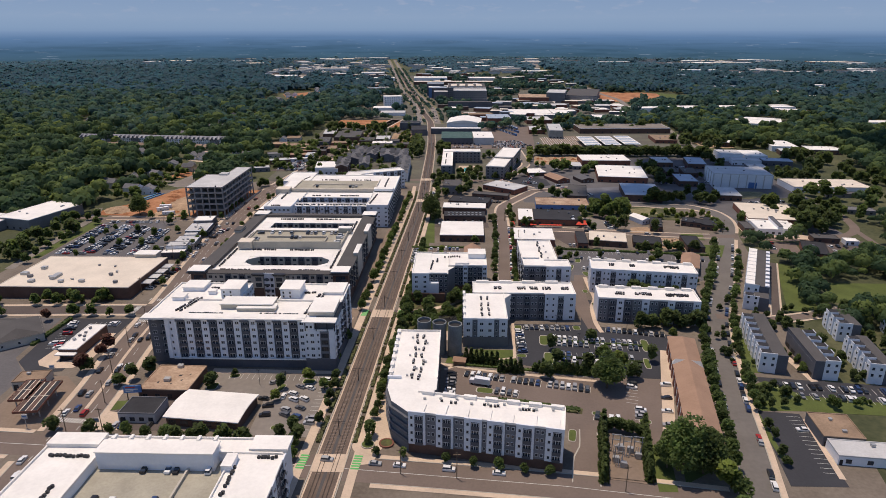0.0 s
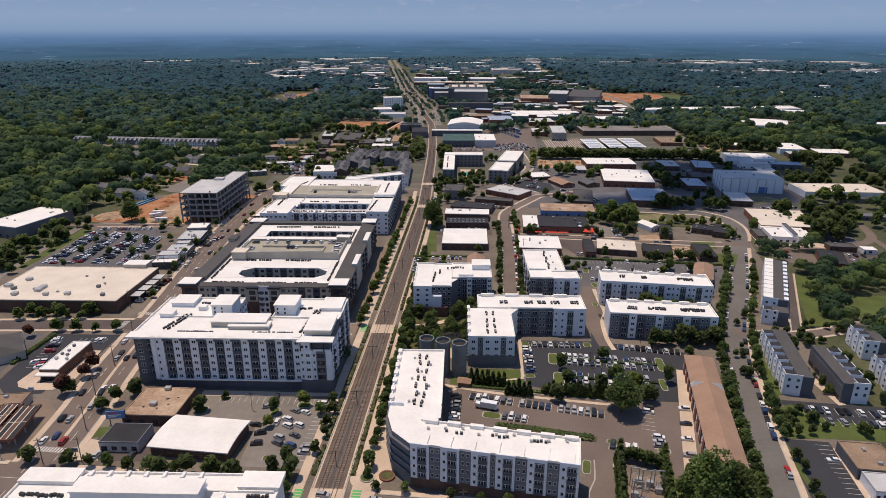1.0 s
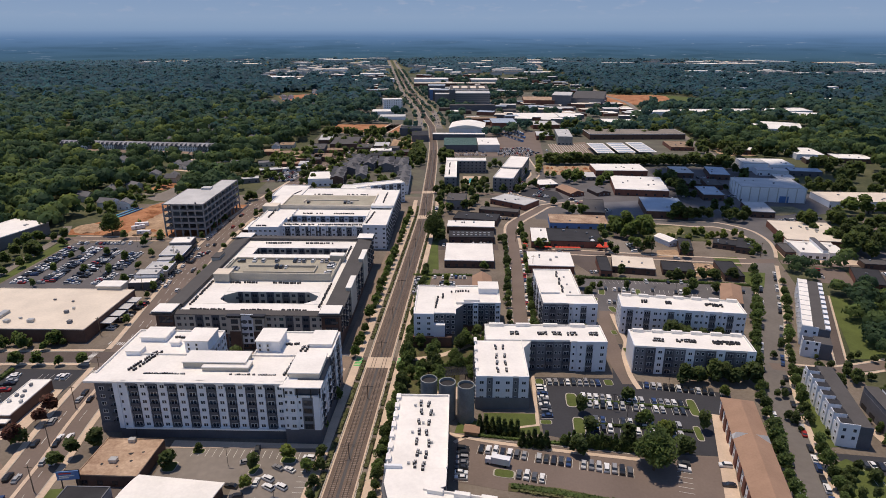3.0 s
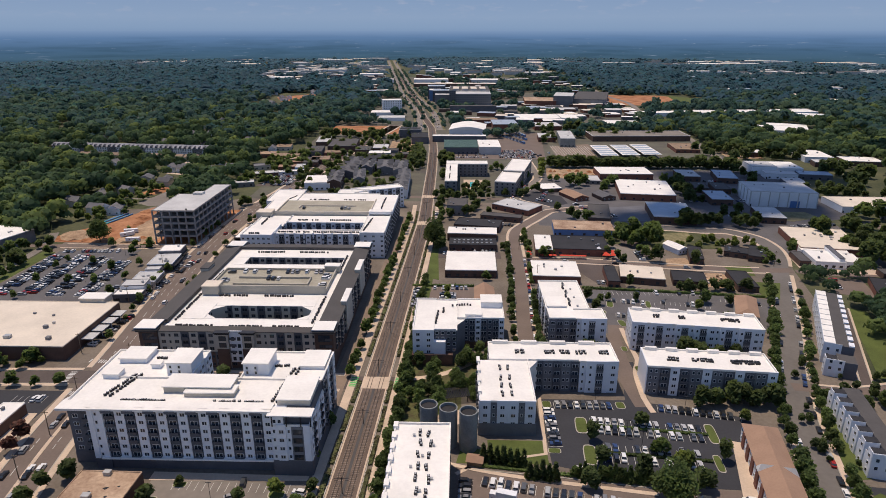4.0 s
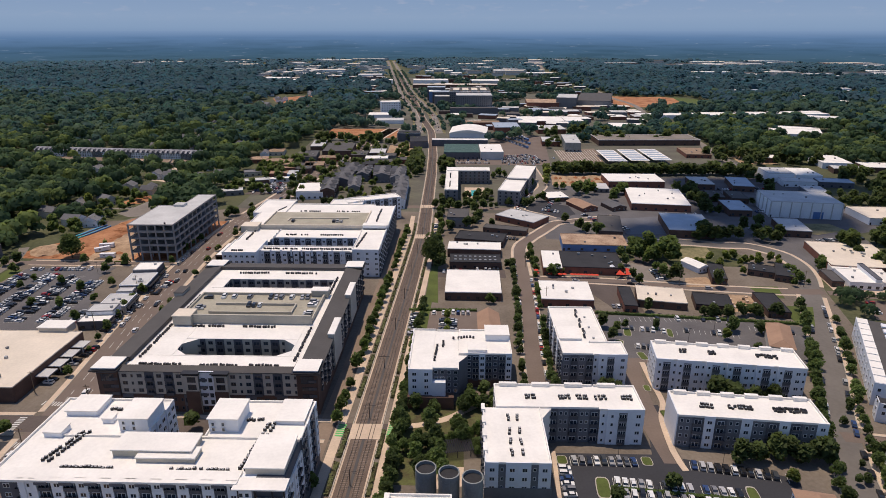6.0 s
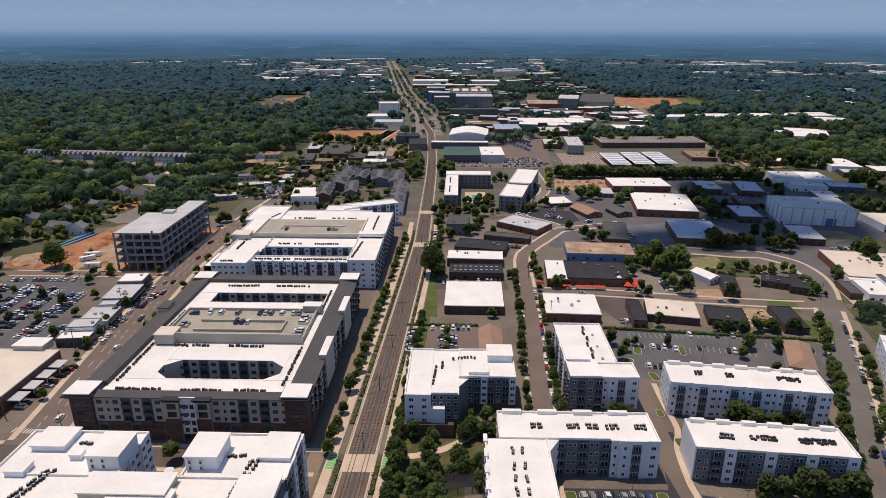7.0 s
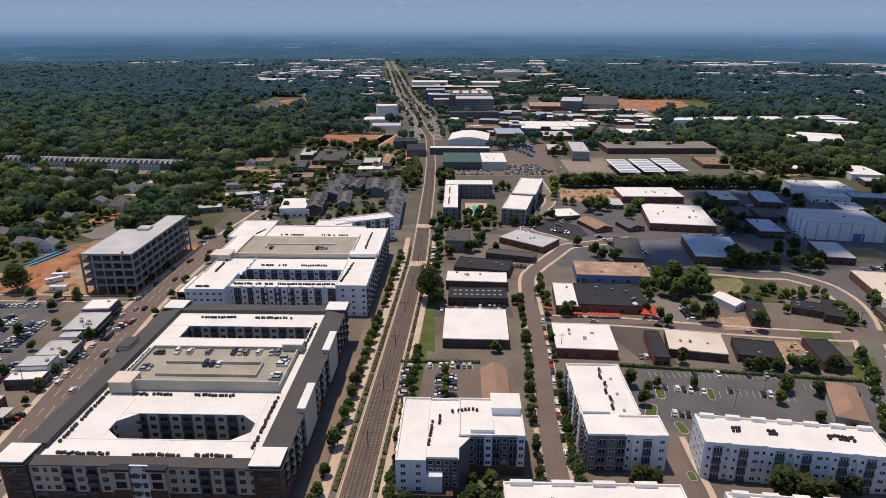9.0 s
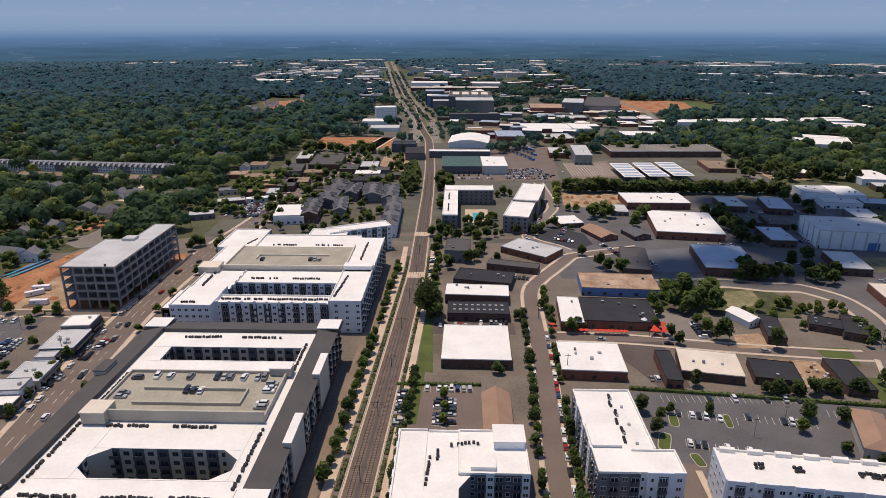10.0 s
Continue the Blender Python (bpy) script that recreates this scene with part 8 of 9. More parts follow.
for x, y, w, d, r in ((44, 286.5, 5, 11, -5), (94, 282, 4, 13, -5), (44, 268, 5, 12, -5), (90, 264, 3, 10, -5), (32, 301, 4, 5, 0), (31, 270, 5, 3, 0), (63, 301, 4, 5, 0), (45, 207, 3.2, 8, -12), (58, 222, 5, 2.6, -10), (76, 217, 5, 3, -10), (82, 405, 4, 9, -10), (98, 410, 3, 5, -10),
                      (104, 405, 3, 10, -10), (74, 391, 5, 12, -20), (-72, 209, 5, 3, 0), (-109, 239, 5, 6, 0), (-78, 238.5, 3, 6, -10), (-67, 244, 6, 4, 0), (-102, 248, 5, 3, 0), (-12, 409, 3, 24, 0), (79, 331, 3.4, 6, 6), (83, 380, 4, 8, 8), (77, 351, 3, 5, 0)):
    island(x, y, w, d, r)

solid("footpath", strip(smooth([(-10, 262), (1, 258.5), (14, 255.4), (31, 252.4), (63, 247.4)], 4), 1.8, 0, 0.2), M_concrete, "pale concrete path between two car parks", "footpath", kind="structure")
solid("planting_bed", strip([(13, 231.5), (30, 229.5), (52, 223.5)], 4.0, 0, 0.2), M_garden, "mulched planting bed behind the apartments", "planting bed", kind="structure")
for x_, y_, r_, k_ in ((31, 229, 3.0, "dark"), (38, 228, 3.0, "dark"), (43, 225, 2.4, "round"), (48, 225, 2.8, "dark"), (54, 222, 2.8, "dark"), (35, 230, 2.4, "round"), (20, 231, 2.0, "round"), (25, 231, 2.2, "dark")):
    tree(x_, y_, r_, k_)
island(12, 238.5, 8, 4.5, -10)
hedge(14, 231.8, 51, 224.2, 2.6, 1.1)
hedge(16, 229.8, 50, 222.6, 1.6, 0.8, M_shrub)
hut = gabled("shelter", 1, 262, 4.2, 5.4, 80, 2.4, 1.0, M_wood, M_shingle, "small timber shelter with a brown roof", "shelter", "", 0)

# ---- street furniture ----
for x, y in ((-154, 204), (-159.5, 249), (-140, 205), (-168, 300), (-190, 340), (-197, 400), (-200, 452), (-204, 505), (-160, 330), (-165, 275), (-150, 225), (44, 440), (38, 500), (206, 470), (130, 470), (58, 176), (0, 181), (-20, 183)):
    p = thing("utility_pole", x, y, 5, "tall wooden utility pole with a crossarm", "utility pole", "utility poles")
    part("pole", Mesh().tube(0, 0, 0, 11, 0.2, 8, 0.13), M_wood, p)
    part("crossarm", Mesh().box(-1.3, -0.08, 10, 1.3, 0.08, 10.2), M_wood, p)
for x, y in ((60, 279), (75, 262), (52, 300), (110, 395), (126, 404), (100, 412), (-66, 222), (-88, 240), (-240, 430), (-260, 460), (-240, 480), (64, 272), (88, 296)):
    p = thing("street_lamp", x, y, 0, "slim dark car park lamp post", "street lamp", "lamp posts")
    part("pole", Mesh().tube(0, 0, 0, 8, 0.1, 6, 0.07), M_dark_metal, p)
    part("head", Mesh().box(-0.9, -0.15, 7.9, 0.9, 0.15, 8.05), M_dark_metal, p)
for i in range(14):
    xx, yy = (52.5 + i * 2.9, 482.6 - i * 0.1) if i < 4 else (66 + (i - 4) * 2.2, 482 - (i - 4) * 0.1) if i < 12 else (44, 484 + (i - 12) * 5)
    u = thing("parasol", xx, yy, 0, "red canvas parasol outside a restaurant", "parasol", "red parasols")
    part("canopy", Mesh().add([(1.6 * math.cos(k * math.pi / 4), 1.6 * math.sin(k * math.pi / 4), 2.3) for k in range(8)] + [(0, 0, 2.9)], [(k, (k + 1) % 8, 8) for k in range(8)] + [tuple(range(7, -1, -1))]), M_canvas, u)
    part("pole", Mesh().tube(0, 0, 0, 2.4, 0.05, 6), M_metal, u)
tank = thing("tank", 93, 490, 0, "white metal tank outside a restaurant", "tank")
part("body", Mesh().tube(0, 0, 0, 5, 1.6, 16).tube(0, 0, 5, 6, 1.6, 16, 0.3), M_white, tank)
for x, y, w, d, rot in ((158.5, 485, 9, 27, -14), (190, 492, 16, 13, -24), (202.5, 488, 11, 24, -24)):
    shop("workshop", x, y, w, d, rot, 4.6 if w < 15 else 4.2, M_brick_dark, M_roof_black, "dark brick workshop with a black flat roof", "workshop", LOWS, 3, 3)
for k in range(4):
    sail = thing("shade_sail", 96.5 + (k % 2) * 5, 482 + (k // 2) * 7, 20 * k, "orange-red canvas shade sail on poles", "shade sail", "shade sails")
    part("canvas", Mesh().add([(-3.4, -2.6, 3.4), (3.6, -2.0, 2.8), (0.4, 3.6, 4.2), (-3.4, -2.6, 3.36), (3.6, -2.0, 2.76), (0.4, 3.6, 4.16)], [(0, 1, 2), (5, 4, 3), (0, 3, 4, 1), (1, 4, 5, 2), (2, 5, 3, 0)]), M_canvas, sail)
    for sx_, sy_, sz_ in ((-3.4, -2.6, 3.5), (3.6, -2.0, 2.9), (0.4, 3.6, 4.3)):
        part("pole", Mesh().tube(sx_, sy_, 0.05, sz_, 0.07, 6), M_dark_metal, sail)

gabled("house", -227, 283, 22, 24, 38, 4.6, 3.2, M_beige, M_roof_grey, "low house with a broad dark grey hip roof", "house", "", 3, 6)
hedge(-212.3, 305, -213.9, 274, 2.4, 1.6)
for x_, y_, r_ in ((-208, 262, 3.4), (-204, 252, 3.0), (-222, 262, 3.2), (-216, 300, 3.0), (-180, 262, 3.8), (-184, 238, 3.2), (-212, 232, 3.0), (-228, 304, 3.4), (-238, 268, 3.6)):
    tree(x_, y_, r_, "dark")
row(-206, 296, -198, 268, 0.5, lines=False)

yr = random.Random(9)
for k in range(26):
    pal = solid("crate", Mesh().box(-0.7, -0.6, 0, 0.7, 0.6, yr.uniform(0.6, 1.6)), yr.choice((M_wood, M_roof_light, M_concrete)), "crate of building goods on a sandy yard", "crate", "stacked goods")
    pal.matrix_basis = pose(yr.uniform(145, 166), yr.uniform(434, 455), 0.06, 0, 0, yr.uniform(0, 90))

# pergola in the garden
pg = thing("pergola", -7, 304.5, 12, "dark timber pergola over a garden terrace", "pergola")
for px_ in (-5, 0, 5):
    for py_ in (-3.4, 3.4):
        part("post", Mesh().box(px_ - 0.12, py_ - 0.12, 0.05, px_ + 0.12, py_ + 0.12, 2.9), M_dark_metal, pg)
for py_ in (-3.4, 3.4):
    part("beam", Mesh().box(-6, py_ - 0.1, 2.9, 6, py_ + 0.1, 3.1), M_dark_metal, pg)
for k in range(16):
    part("slat", Mesh().box(-6 + k * 0.78, -4.2, 3.1, -5.62 + k * 0.78, 4.2, 3.22), M_dark_metal, pg)

# substation
sub = thing("substation", 63, 192, -10, "small electrical substation with pale steel frames", "substation")
part("slab", Mesh().box(-7.5, -11.5, 0, 7.5, 11.5, 0.2), M_tan, sub)
for k, (gx_, gy_) in enumerate(((-4.5, 4.5), (-0.6, 4.0), (3.4, 4.6), (-4, -2.5))):
    part("gantry", Mesh().box(gx_ - 1.5, gy_ - 0.15, 0.2, gx_ - 1.2, gy_ + 0.15, 8).box(gx_ + 1.2, gy_ - 0.15, 0.2, gx_ + 1.5, gy_ + 0.15, 8).box(gx_ - 1.9, gy_ - 0.12, 7.6, gx_ + 1.9, gy_ + 0.12, 7.9).box(gx_ - 1.7, gy_ - 0.1, 5.6, gx_ + 1.7, gy_ + 0.1, 5.8), M_metal, sub)
    for e_ in (-1, 0, 1):
        part("insulator", Mesh().tube(gx_ + e_ * 0.8, gy_ - 1.6, 0.2, 4.6, 0.16, 6, 0.1), M_roof_light, sub)
for k, (tx_, ty_) in enumerate(((-2.5, 6.5), (1, 5.6), (-4.6, -1), (-2, -3.6), (3.6, 2.6))):
    tf_ = part("transformer", Mesh().box(tx_ - 1.0, ty_ - 0.8, 0.2, tx_ + 1.0, ty_ + 0.8, 2.3), M_metal, sub)
    part("fins", Mesh().box(tx_ - 1.3, ty_ - 0.6, 0.6, tx_ - 1.0, ty_ + 0.6, 2.0).box(tx_ + 1.0, ty_ - 0.6, 0.6, tx_ + 1.3, ty_ + 0.6, 2.0), M_frame, tf_)
for sx_, x0_ in ((-1, -7.5), (1, 7.4)):
    part("fence", Mesh().box(x0_, -11.5, 0.2, x0_ + 0.1, 11.5, 2.4), M_dark_metal, sub)
solid("kerb", strip(smooth([(48.5, 211), (46.5, 200), (43.5, 194), (40.5, 180)], 3), 0.5, 0, 0.22), M_kerb, "pale kerb of a driveway", "kerb", kind="structure")
solid("kerb", strip(smooth([(55, 209), (53.4, 196), (51.4, 187), (50, 178)], 3), 0.5, 0, 0.22), M_kerb, "pale kerb of a driveway", "kerb", kind="structure")
patch("lawn", [(73, 203), (80, 199), (76, 176), (69.5, 176)], M_grass, "strip of mown grass beside a substation", 0.1, "lawn")
# round plaza at the corner
plz = thing("plaza", -34, 199, 0, "round paved plaza with a planted bed", "plaza", kind="structure")
part("paving", Mesh().tube(0, 0, 0, 0.16, 6, 28), M_concrete, plz)
part("bed", Mesh().tube(0, 0, 0.16, 0.6, 2.6, 24), M_kerb, plz)
part("soil", Mesh().tube(0, 0, 0.6, 0.66, 2.3, 24), M_grass, plz)

# building site
for k in range(7):
    pipe = solid("pipe", Mesh().tube(0, 0, -13, 13, 0.5, 10), M_pool if k % 3 else M_blue, "long teal plastic pipe stacked on a building site", "pipe", "pipes on the building site")
    pipe.matrix_basis = pose(-297.5 + k * 1.1 + (k > 3) * 1.2, 564 + (k % 4) * 3, 0.6, 90, 0, -14)
for x, y, r in ((-262, 532, 12), (-261, 524, 40), (-250, 511, 5)):
    tr = thing("site_trailer", x, y, r, "white site trailer on clay ground", "trailer", "site trailers")
    part("body", Mesh().box(-5, -1.4, 0.5, 5, 1.4, 3.2), M_white, tr)
    part("axle", Mesh().box(-0.6, -1.2, 0.05, 0.6, 1.2, 0.55), M_tyre, tr)
    window(tr, pose(-2, -1.4, 1.4), 1.2, 1.0)


def heap(x, y, r, h, material, label):
    """A low uneven mound of earth."""
    hr_ = random.Random(int(x * 3 + y))
    m, n, rings = Mesh(), 16, 5
    v = []
    for j in range(rings):
        t = j / rings
        v += [(r * (1 - t) * math.cos(2 * math.pi * i / n) * hr_.uniform(0.85, 1.12), r * 0.7 * (1 - t) * math.sin(2 * math.pi * i / n) * hr_.uniform(0.85, 1.12), h * (1 - (1 - t) ** 2) * hr_.uniform(0.8, 1.1) if j else 0.0) for i in range(n)]
    v.append((0, 0, h))
    f = [(j * n + i, j * n + (i + 1) % n, (j + 1) * n + (i + 1) % n, (j + 1) * n + i) for j in range(rings - 1) for i in range(n)] + [((rings - 1) * n + i, (rings - 1) * n + (i + 1) % n, rings * n) for i in range(n)]
    ob = solid("clay_mound", m.add(v, f), material, label, "mound", "mounds on the building site")
    ob.matrix_basis = pose(x, y, 0.05, 0, 0, hr_.uniform(0, 180))


heap(-301, 524, 15, 2.2, M_sand, "broad pale sand mound on a building site")
for x_, y_, r_, h_ in ((-281, 527, 4, 1.8), (-275, 519, 4.5, 1.6), (-279, 535, 3.2, 1.4), (-268, 556, 5, 2.0), (-238, 507.5, 3, 1.2), (-272, 572, 7, 2.6), (-278, 590, 6, 2.0), (-250, 592, 5, 1.6), (-247, 520, 3.4, 1.2), (-288, 512, 3.5, 1.3)):
    heap(x_, y_, r_, h_, M_red, "mound of orange clay on a building site")
for k in range(6):
    log = solid("timber_baulk", Mesh().box(-3.5, -0.25, 0, 3.5, 0.25, 0.5), M_wood, "long timber baulk lying on clay", "timber", "timbers on the building site")
    log.matrix_basis = pose(-254 + (k % 3) * 0.4, 507 + k * 0.7, 0.07, 0, 0, 8)
for x, y, r in ((-268, 540, 30), (-232, 498, 100)):
    ex = thing("excavator", x, y, r, "yellow excavator on orange clay", "excavator", "excavators")
    part("track", Mesh().box(-1.5, -2, 0.05, -0.8, 2, 0.9).box(0.8, -2, 0.05, 1.5, 2, 0.9), M_tyre, ex)
    part("cab", Mesh().box(-1.3, -1.6, 0.9, 1.3, 1.6, 2.6), M_leaf_light, ex)
    part("boom", Mesh().box(-0.25, 1.4, 2.0, 0.25, 6.0, 2.6).box(-0.25, 5.6, 0.3, 0.25, 6.1, 2.1), M_leaf_light, ex)
for k in range(14):
    heap(94 + (k % 7) * 7.5 + (k * 5 % 4), 742 + (k // 7) * 22 + (k * 7 % 9), 2.2 + (k * 3 % 4) * 0.7, 1.2 + (k % 3) * 0.5, M_red if k % 3 else M_sand, "mound of earth and rubble on a sandy site")
fence = thing("site_fence", -196, 548, 0, "grey mesh fence round a building site", "fence")
for k in range(20):
    part("panel", Mesh().box(0.4, -48 + k * 4.9, 0.05, 0.5, -43.3 + k * 4.9, 1.9), M_metal, fence)

# ---- houses among the woods ----
hr = random.Random(3)
HOUSES = [(x_, y_, r_) for x_, y_, r_ in ((-428, 782, 10), (-410, 786, -10), (-391, 776, 20), (-330, 758, 5), (-312, 760, 60), (-298, 742, 20), (-306, 690, 80), (-330, 700, 10), (-345, 640, 15), (-352, 610, 70), (-370, 700, 30), (-290, 800, 10), (-262, 760, 80), (-420, 700, 50),
                  (-480, 760, 20), (-330, 960, 20), (-400, 1000, 60), (-470, 1050, 0), (-300, 1050, 40), (-380, 1120, 10), (-520, 960, 70), (-600, 1000, 20), (-280, 1180, 30), (-450, 1220, 80), (-560, 1180, 0), (-650, 1100, 50), (-340, 1260, 15), (-500, 1400, 30),
                  (-320, 1450, 70), (-620, 1350, 20), (-700, 1250, 60), (-250, 880, 10), (-270, 930, 80), (-318, 586, 80), (-303, 588, 10), (-327, 652, 60), (-433, 783, 0), (-417, 778, 0), (-407, 783, 4), (-332, 762, 10), (-307, 697, 20), (-314, 754, 80), (-305, 806, 30), (-278, 750, 60))]
HOUSES += [(-300 - hr.random() ** 1.3 * 520, hr.uniform(905, 1700), hr.uniform(0, 90)) for k in range(86)]
for x, y, rot in HOUSES:
    gabled("house", x, y, hr.uniform(9, 12), hr.uniform(11, 17), rot, hr.uniform(4.5, 6.5), 3.2, M_white if hr.random() < 0.6 else M_beige, M_shingle_grey, "detached house with a grey gable roof among trees", "house", "houses in the woods", 2 if y < 900 else 0)
for k in range(17):
    th = gabled("townhouse", -536 + k * 13.0, 886 - k * 1.3, 13, 12.2, 84.5, 7.5, 3.4, M_white if k % 3 else M_grey, M_shingle_pale, "grey-roofed townhouse in a long row", "house", "long row of townhouses", 0)
    for s in (-3.6, 2.6):
        part("dormer", Mesh().add([(-4.2, s - 2.1, 7.0), (-7.4, s - 2.1, 7.0), (-7.4, s + 2.1, 7.0), (-4.2, s + 2.1, 7.0), (-7.4, s, 10.2), (-1.6, s, 10.2)], [(1, 2, 4), (0, 1, 4, 5), (2, 3, 5, 4), (0, 5, 3)]), M_slate, th, "slate-clad gabled dormer")
    for s in (-4.4, -1.2, 2.2, 4.8):
        window(th, pose(-6.55, s, 1.2, 0, 0, -90), 1.5, 2.0)
        window(th, pose(-6.55, s, 4.4, 0, 0, -90), 1.5, 1.8)
for k in range(10):
    gabled("townhouse", -510 + k * 20, 840 - k * 2.4, 12, 17, 84, 5.5, 2.4, M_beige, M_shingle_tan, "townhouse with a low gable roof", "house", "long row of townhouses", 0)
gabled("townhouse_block", -62, 684, 12, 84, 2, 9, 3, M_white, M_shingle_grey, "long grey-roofed townhouse block with white gables", "townhouses", "townhouses by the tracks", 3)
gabled("townhouse_block", -70, 752, 14, 40, 1, 8, 3, M_grey, M_shingle_grey, "grey townhouse block", "townhouses", "townhouses by the tracks", 3)
gabled("townhouse_block", -125, 760, 15, 78, -1, 8, 2.5, M_slate, M_shingle_grey, "dark long townhouse block", "townhouses", "townhouses by the tracks", 3)
gabled("townhouse_block", -132, 699, 13, 44, 4, 8, 2.5, M_brick_dark, M_shingle_grey, "dark brick townhouse block", "townhouses", "townhouses by the tracks", 3)
gabled("townhouse_block", -109, 708, 11, 36, 6, 8, 2.5, M_grey, M_shingle_grey, "grey townhouse block", "townhouses", "townhouses by the tracks", 3)
gabled("townhouse_block", -107, 764, 12, 32, -3, 8, 2.5, M_slate, M_shingle_grey, "dark townhouse block", "townhouses", "townhouses by the tracks", 3)
gabled("townhouse_block", -88, 760, 17, 34, 4, 8, 2.5, M_grey, M_shingle_grey, "grey townhouse block", "townhouses", "townhouses by the tracks", 4)
for th in [o_ for o_ in bpy.data.objects if o_.name.startswith("townhouse_block")]:
    walls_ = th.children[0].data.vertices
    a_, b_ = max(v.co.x for v in walls_), max(v.co.y for v in walls_)
    top_ = max(v.co.z for v in walls_)
    n_ = max(3, int(2 * b_ / 7))
    for i in range(n_):
        s = -b_ + (i + 0.5) * 2 * b_ / n_
        for e in (-1, 1):
            part("dormer", Mesh().add([(e * a_ * 0.5, s - 1.7, top_ - 0.2), (e * (a_ + 0.6), s - 1.7, top_ - 0.2), (e * (a_ + 0.6), s + 1.7, top_ - 0.2), (e * a_ * 0.5, s + 1.7, top_ - 0.2), (e * (a_ + 0.6), s, top_ + 2.3), (e * a_ * 0.2, s, top_ + 2.3)], [(1, 2, 4), (0, 1, 4, 5), (2, 3, 5, 4), (0, 5, 3)]), M_shingle_grey, th)
            window(th, pose(e * a_, s, 1.2, 0, 0, 90 * e), 2.2, 2.0)
            window(th, pose(e * a_, s, 4.6, 0, 0, 90 * e), 2.2, 1.8)
for x, y, w, d, rot, hh, wall, roof in ((-105, 847, 27, 18, 4, 7, M_grey, M_roof), (-109, 821, 20, 32, 2, 7, M_brick_dark, M_roof_black), (-161, 910, 36, 60, 3, 8, M_brick_dark, M_roof_grey), (-196, 948, 18, 46, 6, 6, M_brick_dark, M_roof_light),
                                        (-247, 848, 22, 20, 6, 5, M_brick, M_roof_rust), (-185, 765, 10, 20, 6, 6, M_blue, M_roof_light), (-205, 814, 20, 28, -8, 5, M_brick, M_roof_rust), (-180, 800, 17, 34, 6, 6, M_brick_dark, M_roof_grey),
                                        (-189, 868, 17, 42, 6, 7, M_slate, M_roof_grey), (-215, 735, 24, 12, 20, 5, M_brick_dark, M_roof_light), (-190, 748, 30, 8, 20, 4, M_white, M_roof), (-90, 795, 18, 20, 0, 6, M_brick_dark, M_roof_grey),
                                        (-130, 880, 20, 30, 2, 6, M_brick_dark, M_roof_grey), (-95, 870, 22, 18, 2, 6, M_grey, M_roof_grey), (-225, 690, 20, 12, 20, 5, M_grey, M_roof_light),
                                        (131, 1201, 77, 60, 0, 7, M_brick, M_roof), (186, 1204, 30, 60, 2, 7, M_white, M_roof), (262, 1129, 54, 42, -5, 7, M_white, M_roof), (134, 1100, 43, 46, 4, 7, M_brick, M_roof_light), (30, 1170, 60, 26, 1, 6, M_brick, M_roof_brown),
                                        (165, 1448, 65, 76, -3, 12, M_brick, M_roof_rust), (218, 1451, 40, 80, -12, 22, M_grey, M_roof_light), (287, 1506, 70, 180, -14, 15, M_grey, M_roof_grey), (365, 1268, 100, 30, 4, 7, M_white, M_roof), (492, 1278, 130, 30, 4, 7, M_white, M_roof), (620, 1290, 90, 30, 4, 7, M_white, M_roof),
                                        (495, 1060, 64, 60, -15, 8, M_white, M_roof), (618, 1203, 60, 34, -15, 8, M_white, M_roof), (429, 850, 32, 50, -8, 7, M_white, M_roof), (361, 778, 26, 38, -6, 7, M_white, M_roof), (470, 820, 40, 30, -8, 6, M_brick_dark, M_roof), (700, 1080, 60, 30, -10, 6, M_white, M_roof)):
    shop("low_building", x, y, w, d, rot, hh, wall, roof, "low flat-roofed commercial building of the town", "building", LOWS, 3 if y < 900 else 0, 2 if y < 900 else 0, doors=0)
shop("office_building", -7, 600, 17, 26, -3, 9, M_grey, M_roof_grey, "blue-grey office block beside dark trees", "building", LOWS, 4, 2)
for x, y, w, d, rot, hh, wall, roof in ((-220, 838, 32, 20, 8, 5, M_brick, M_roof_brown), (-203, 800, 34, 20, 8, 5, M_brick, M_shingle), (-172, 812, 22, 24, 8, 6, M_brick_dark, M_roof_brown), (-98, 832, 34, 20, 3, 6, M_brick_dark, M_roof_grey), (-150, 690, 22, 34, 8, 8, M_white, M_roof),
                                        (-198, 770, 26, 14, 10, 5, M_brick, M_shingle), (-232, 775, 18, 14, 20, 5, M_beige, M_shingle_grey), (-165, 860, 24, 18, 5, 5, M_brick, M_roof_brown), (-110, 900, 20, 30, 3, 5, M_brick_dark, M_roof_light), (-240, 900, 20, 24, 8, 5, M_beige, M_roof_brown), (-70, 850, 16, 18, 2, 5, M_brick, M_roof_grey)):
    shop("shop", x, y, w, d, rot, hh, wall, roof, "low brick shop among trees in the old town", "building", LOWS, 3, 1)
patch("car_park", [(-215, 690), (-175, 690), (-172, 740), (-205, 742)], M_asphalt, "asphalt car lot packed with cars", 0.07)
for k in range(6):
    row(-208, 696 + k * 7.5, -178, 696 + k * 7.5, 0.8, lines=False)

d = MORE_CARS.data("cars", *CAR_TONES)
for poly, tone in zip(d.polygons, MORE_TONE):
    poly.material_index = tone
tagged(new("cars", d), "rows of parked cars of many colours", "cars", kind="stuff")

# ---- far town ----
fr = random.Random(8)


FAR_WALLS = Mesh()
FAR_ROOFS = [(Mesh(), m_) for m_ in (M_roof, M_roof_light, M_roof_cream, M_roof_grey)]


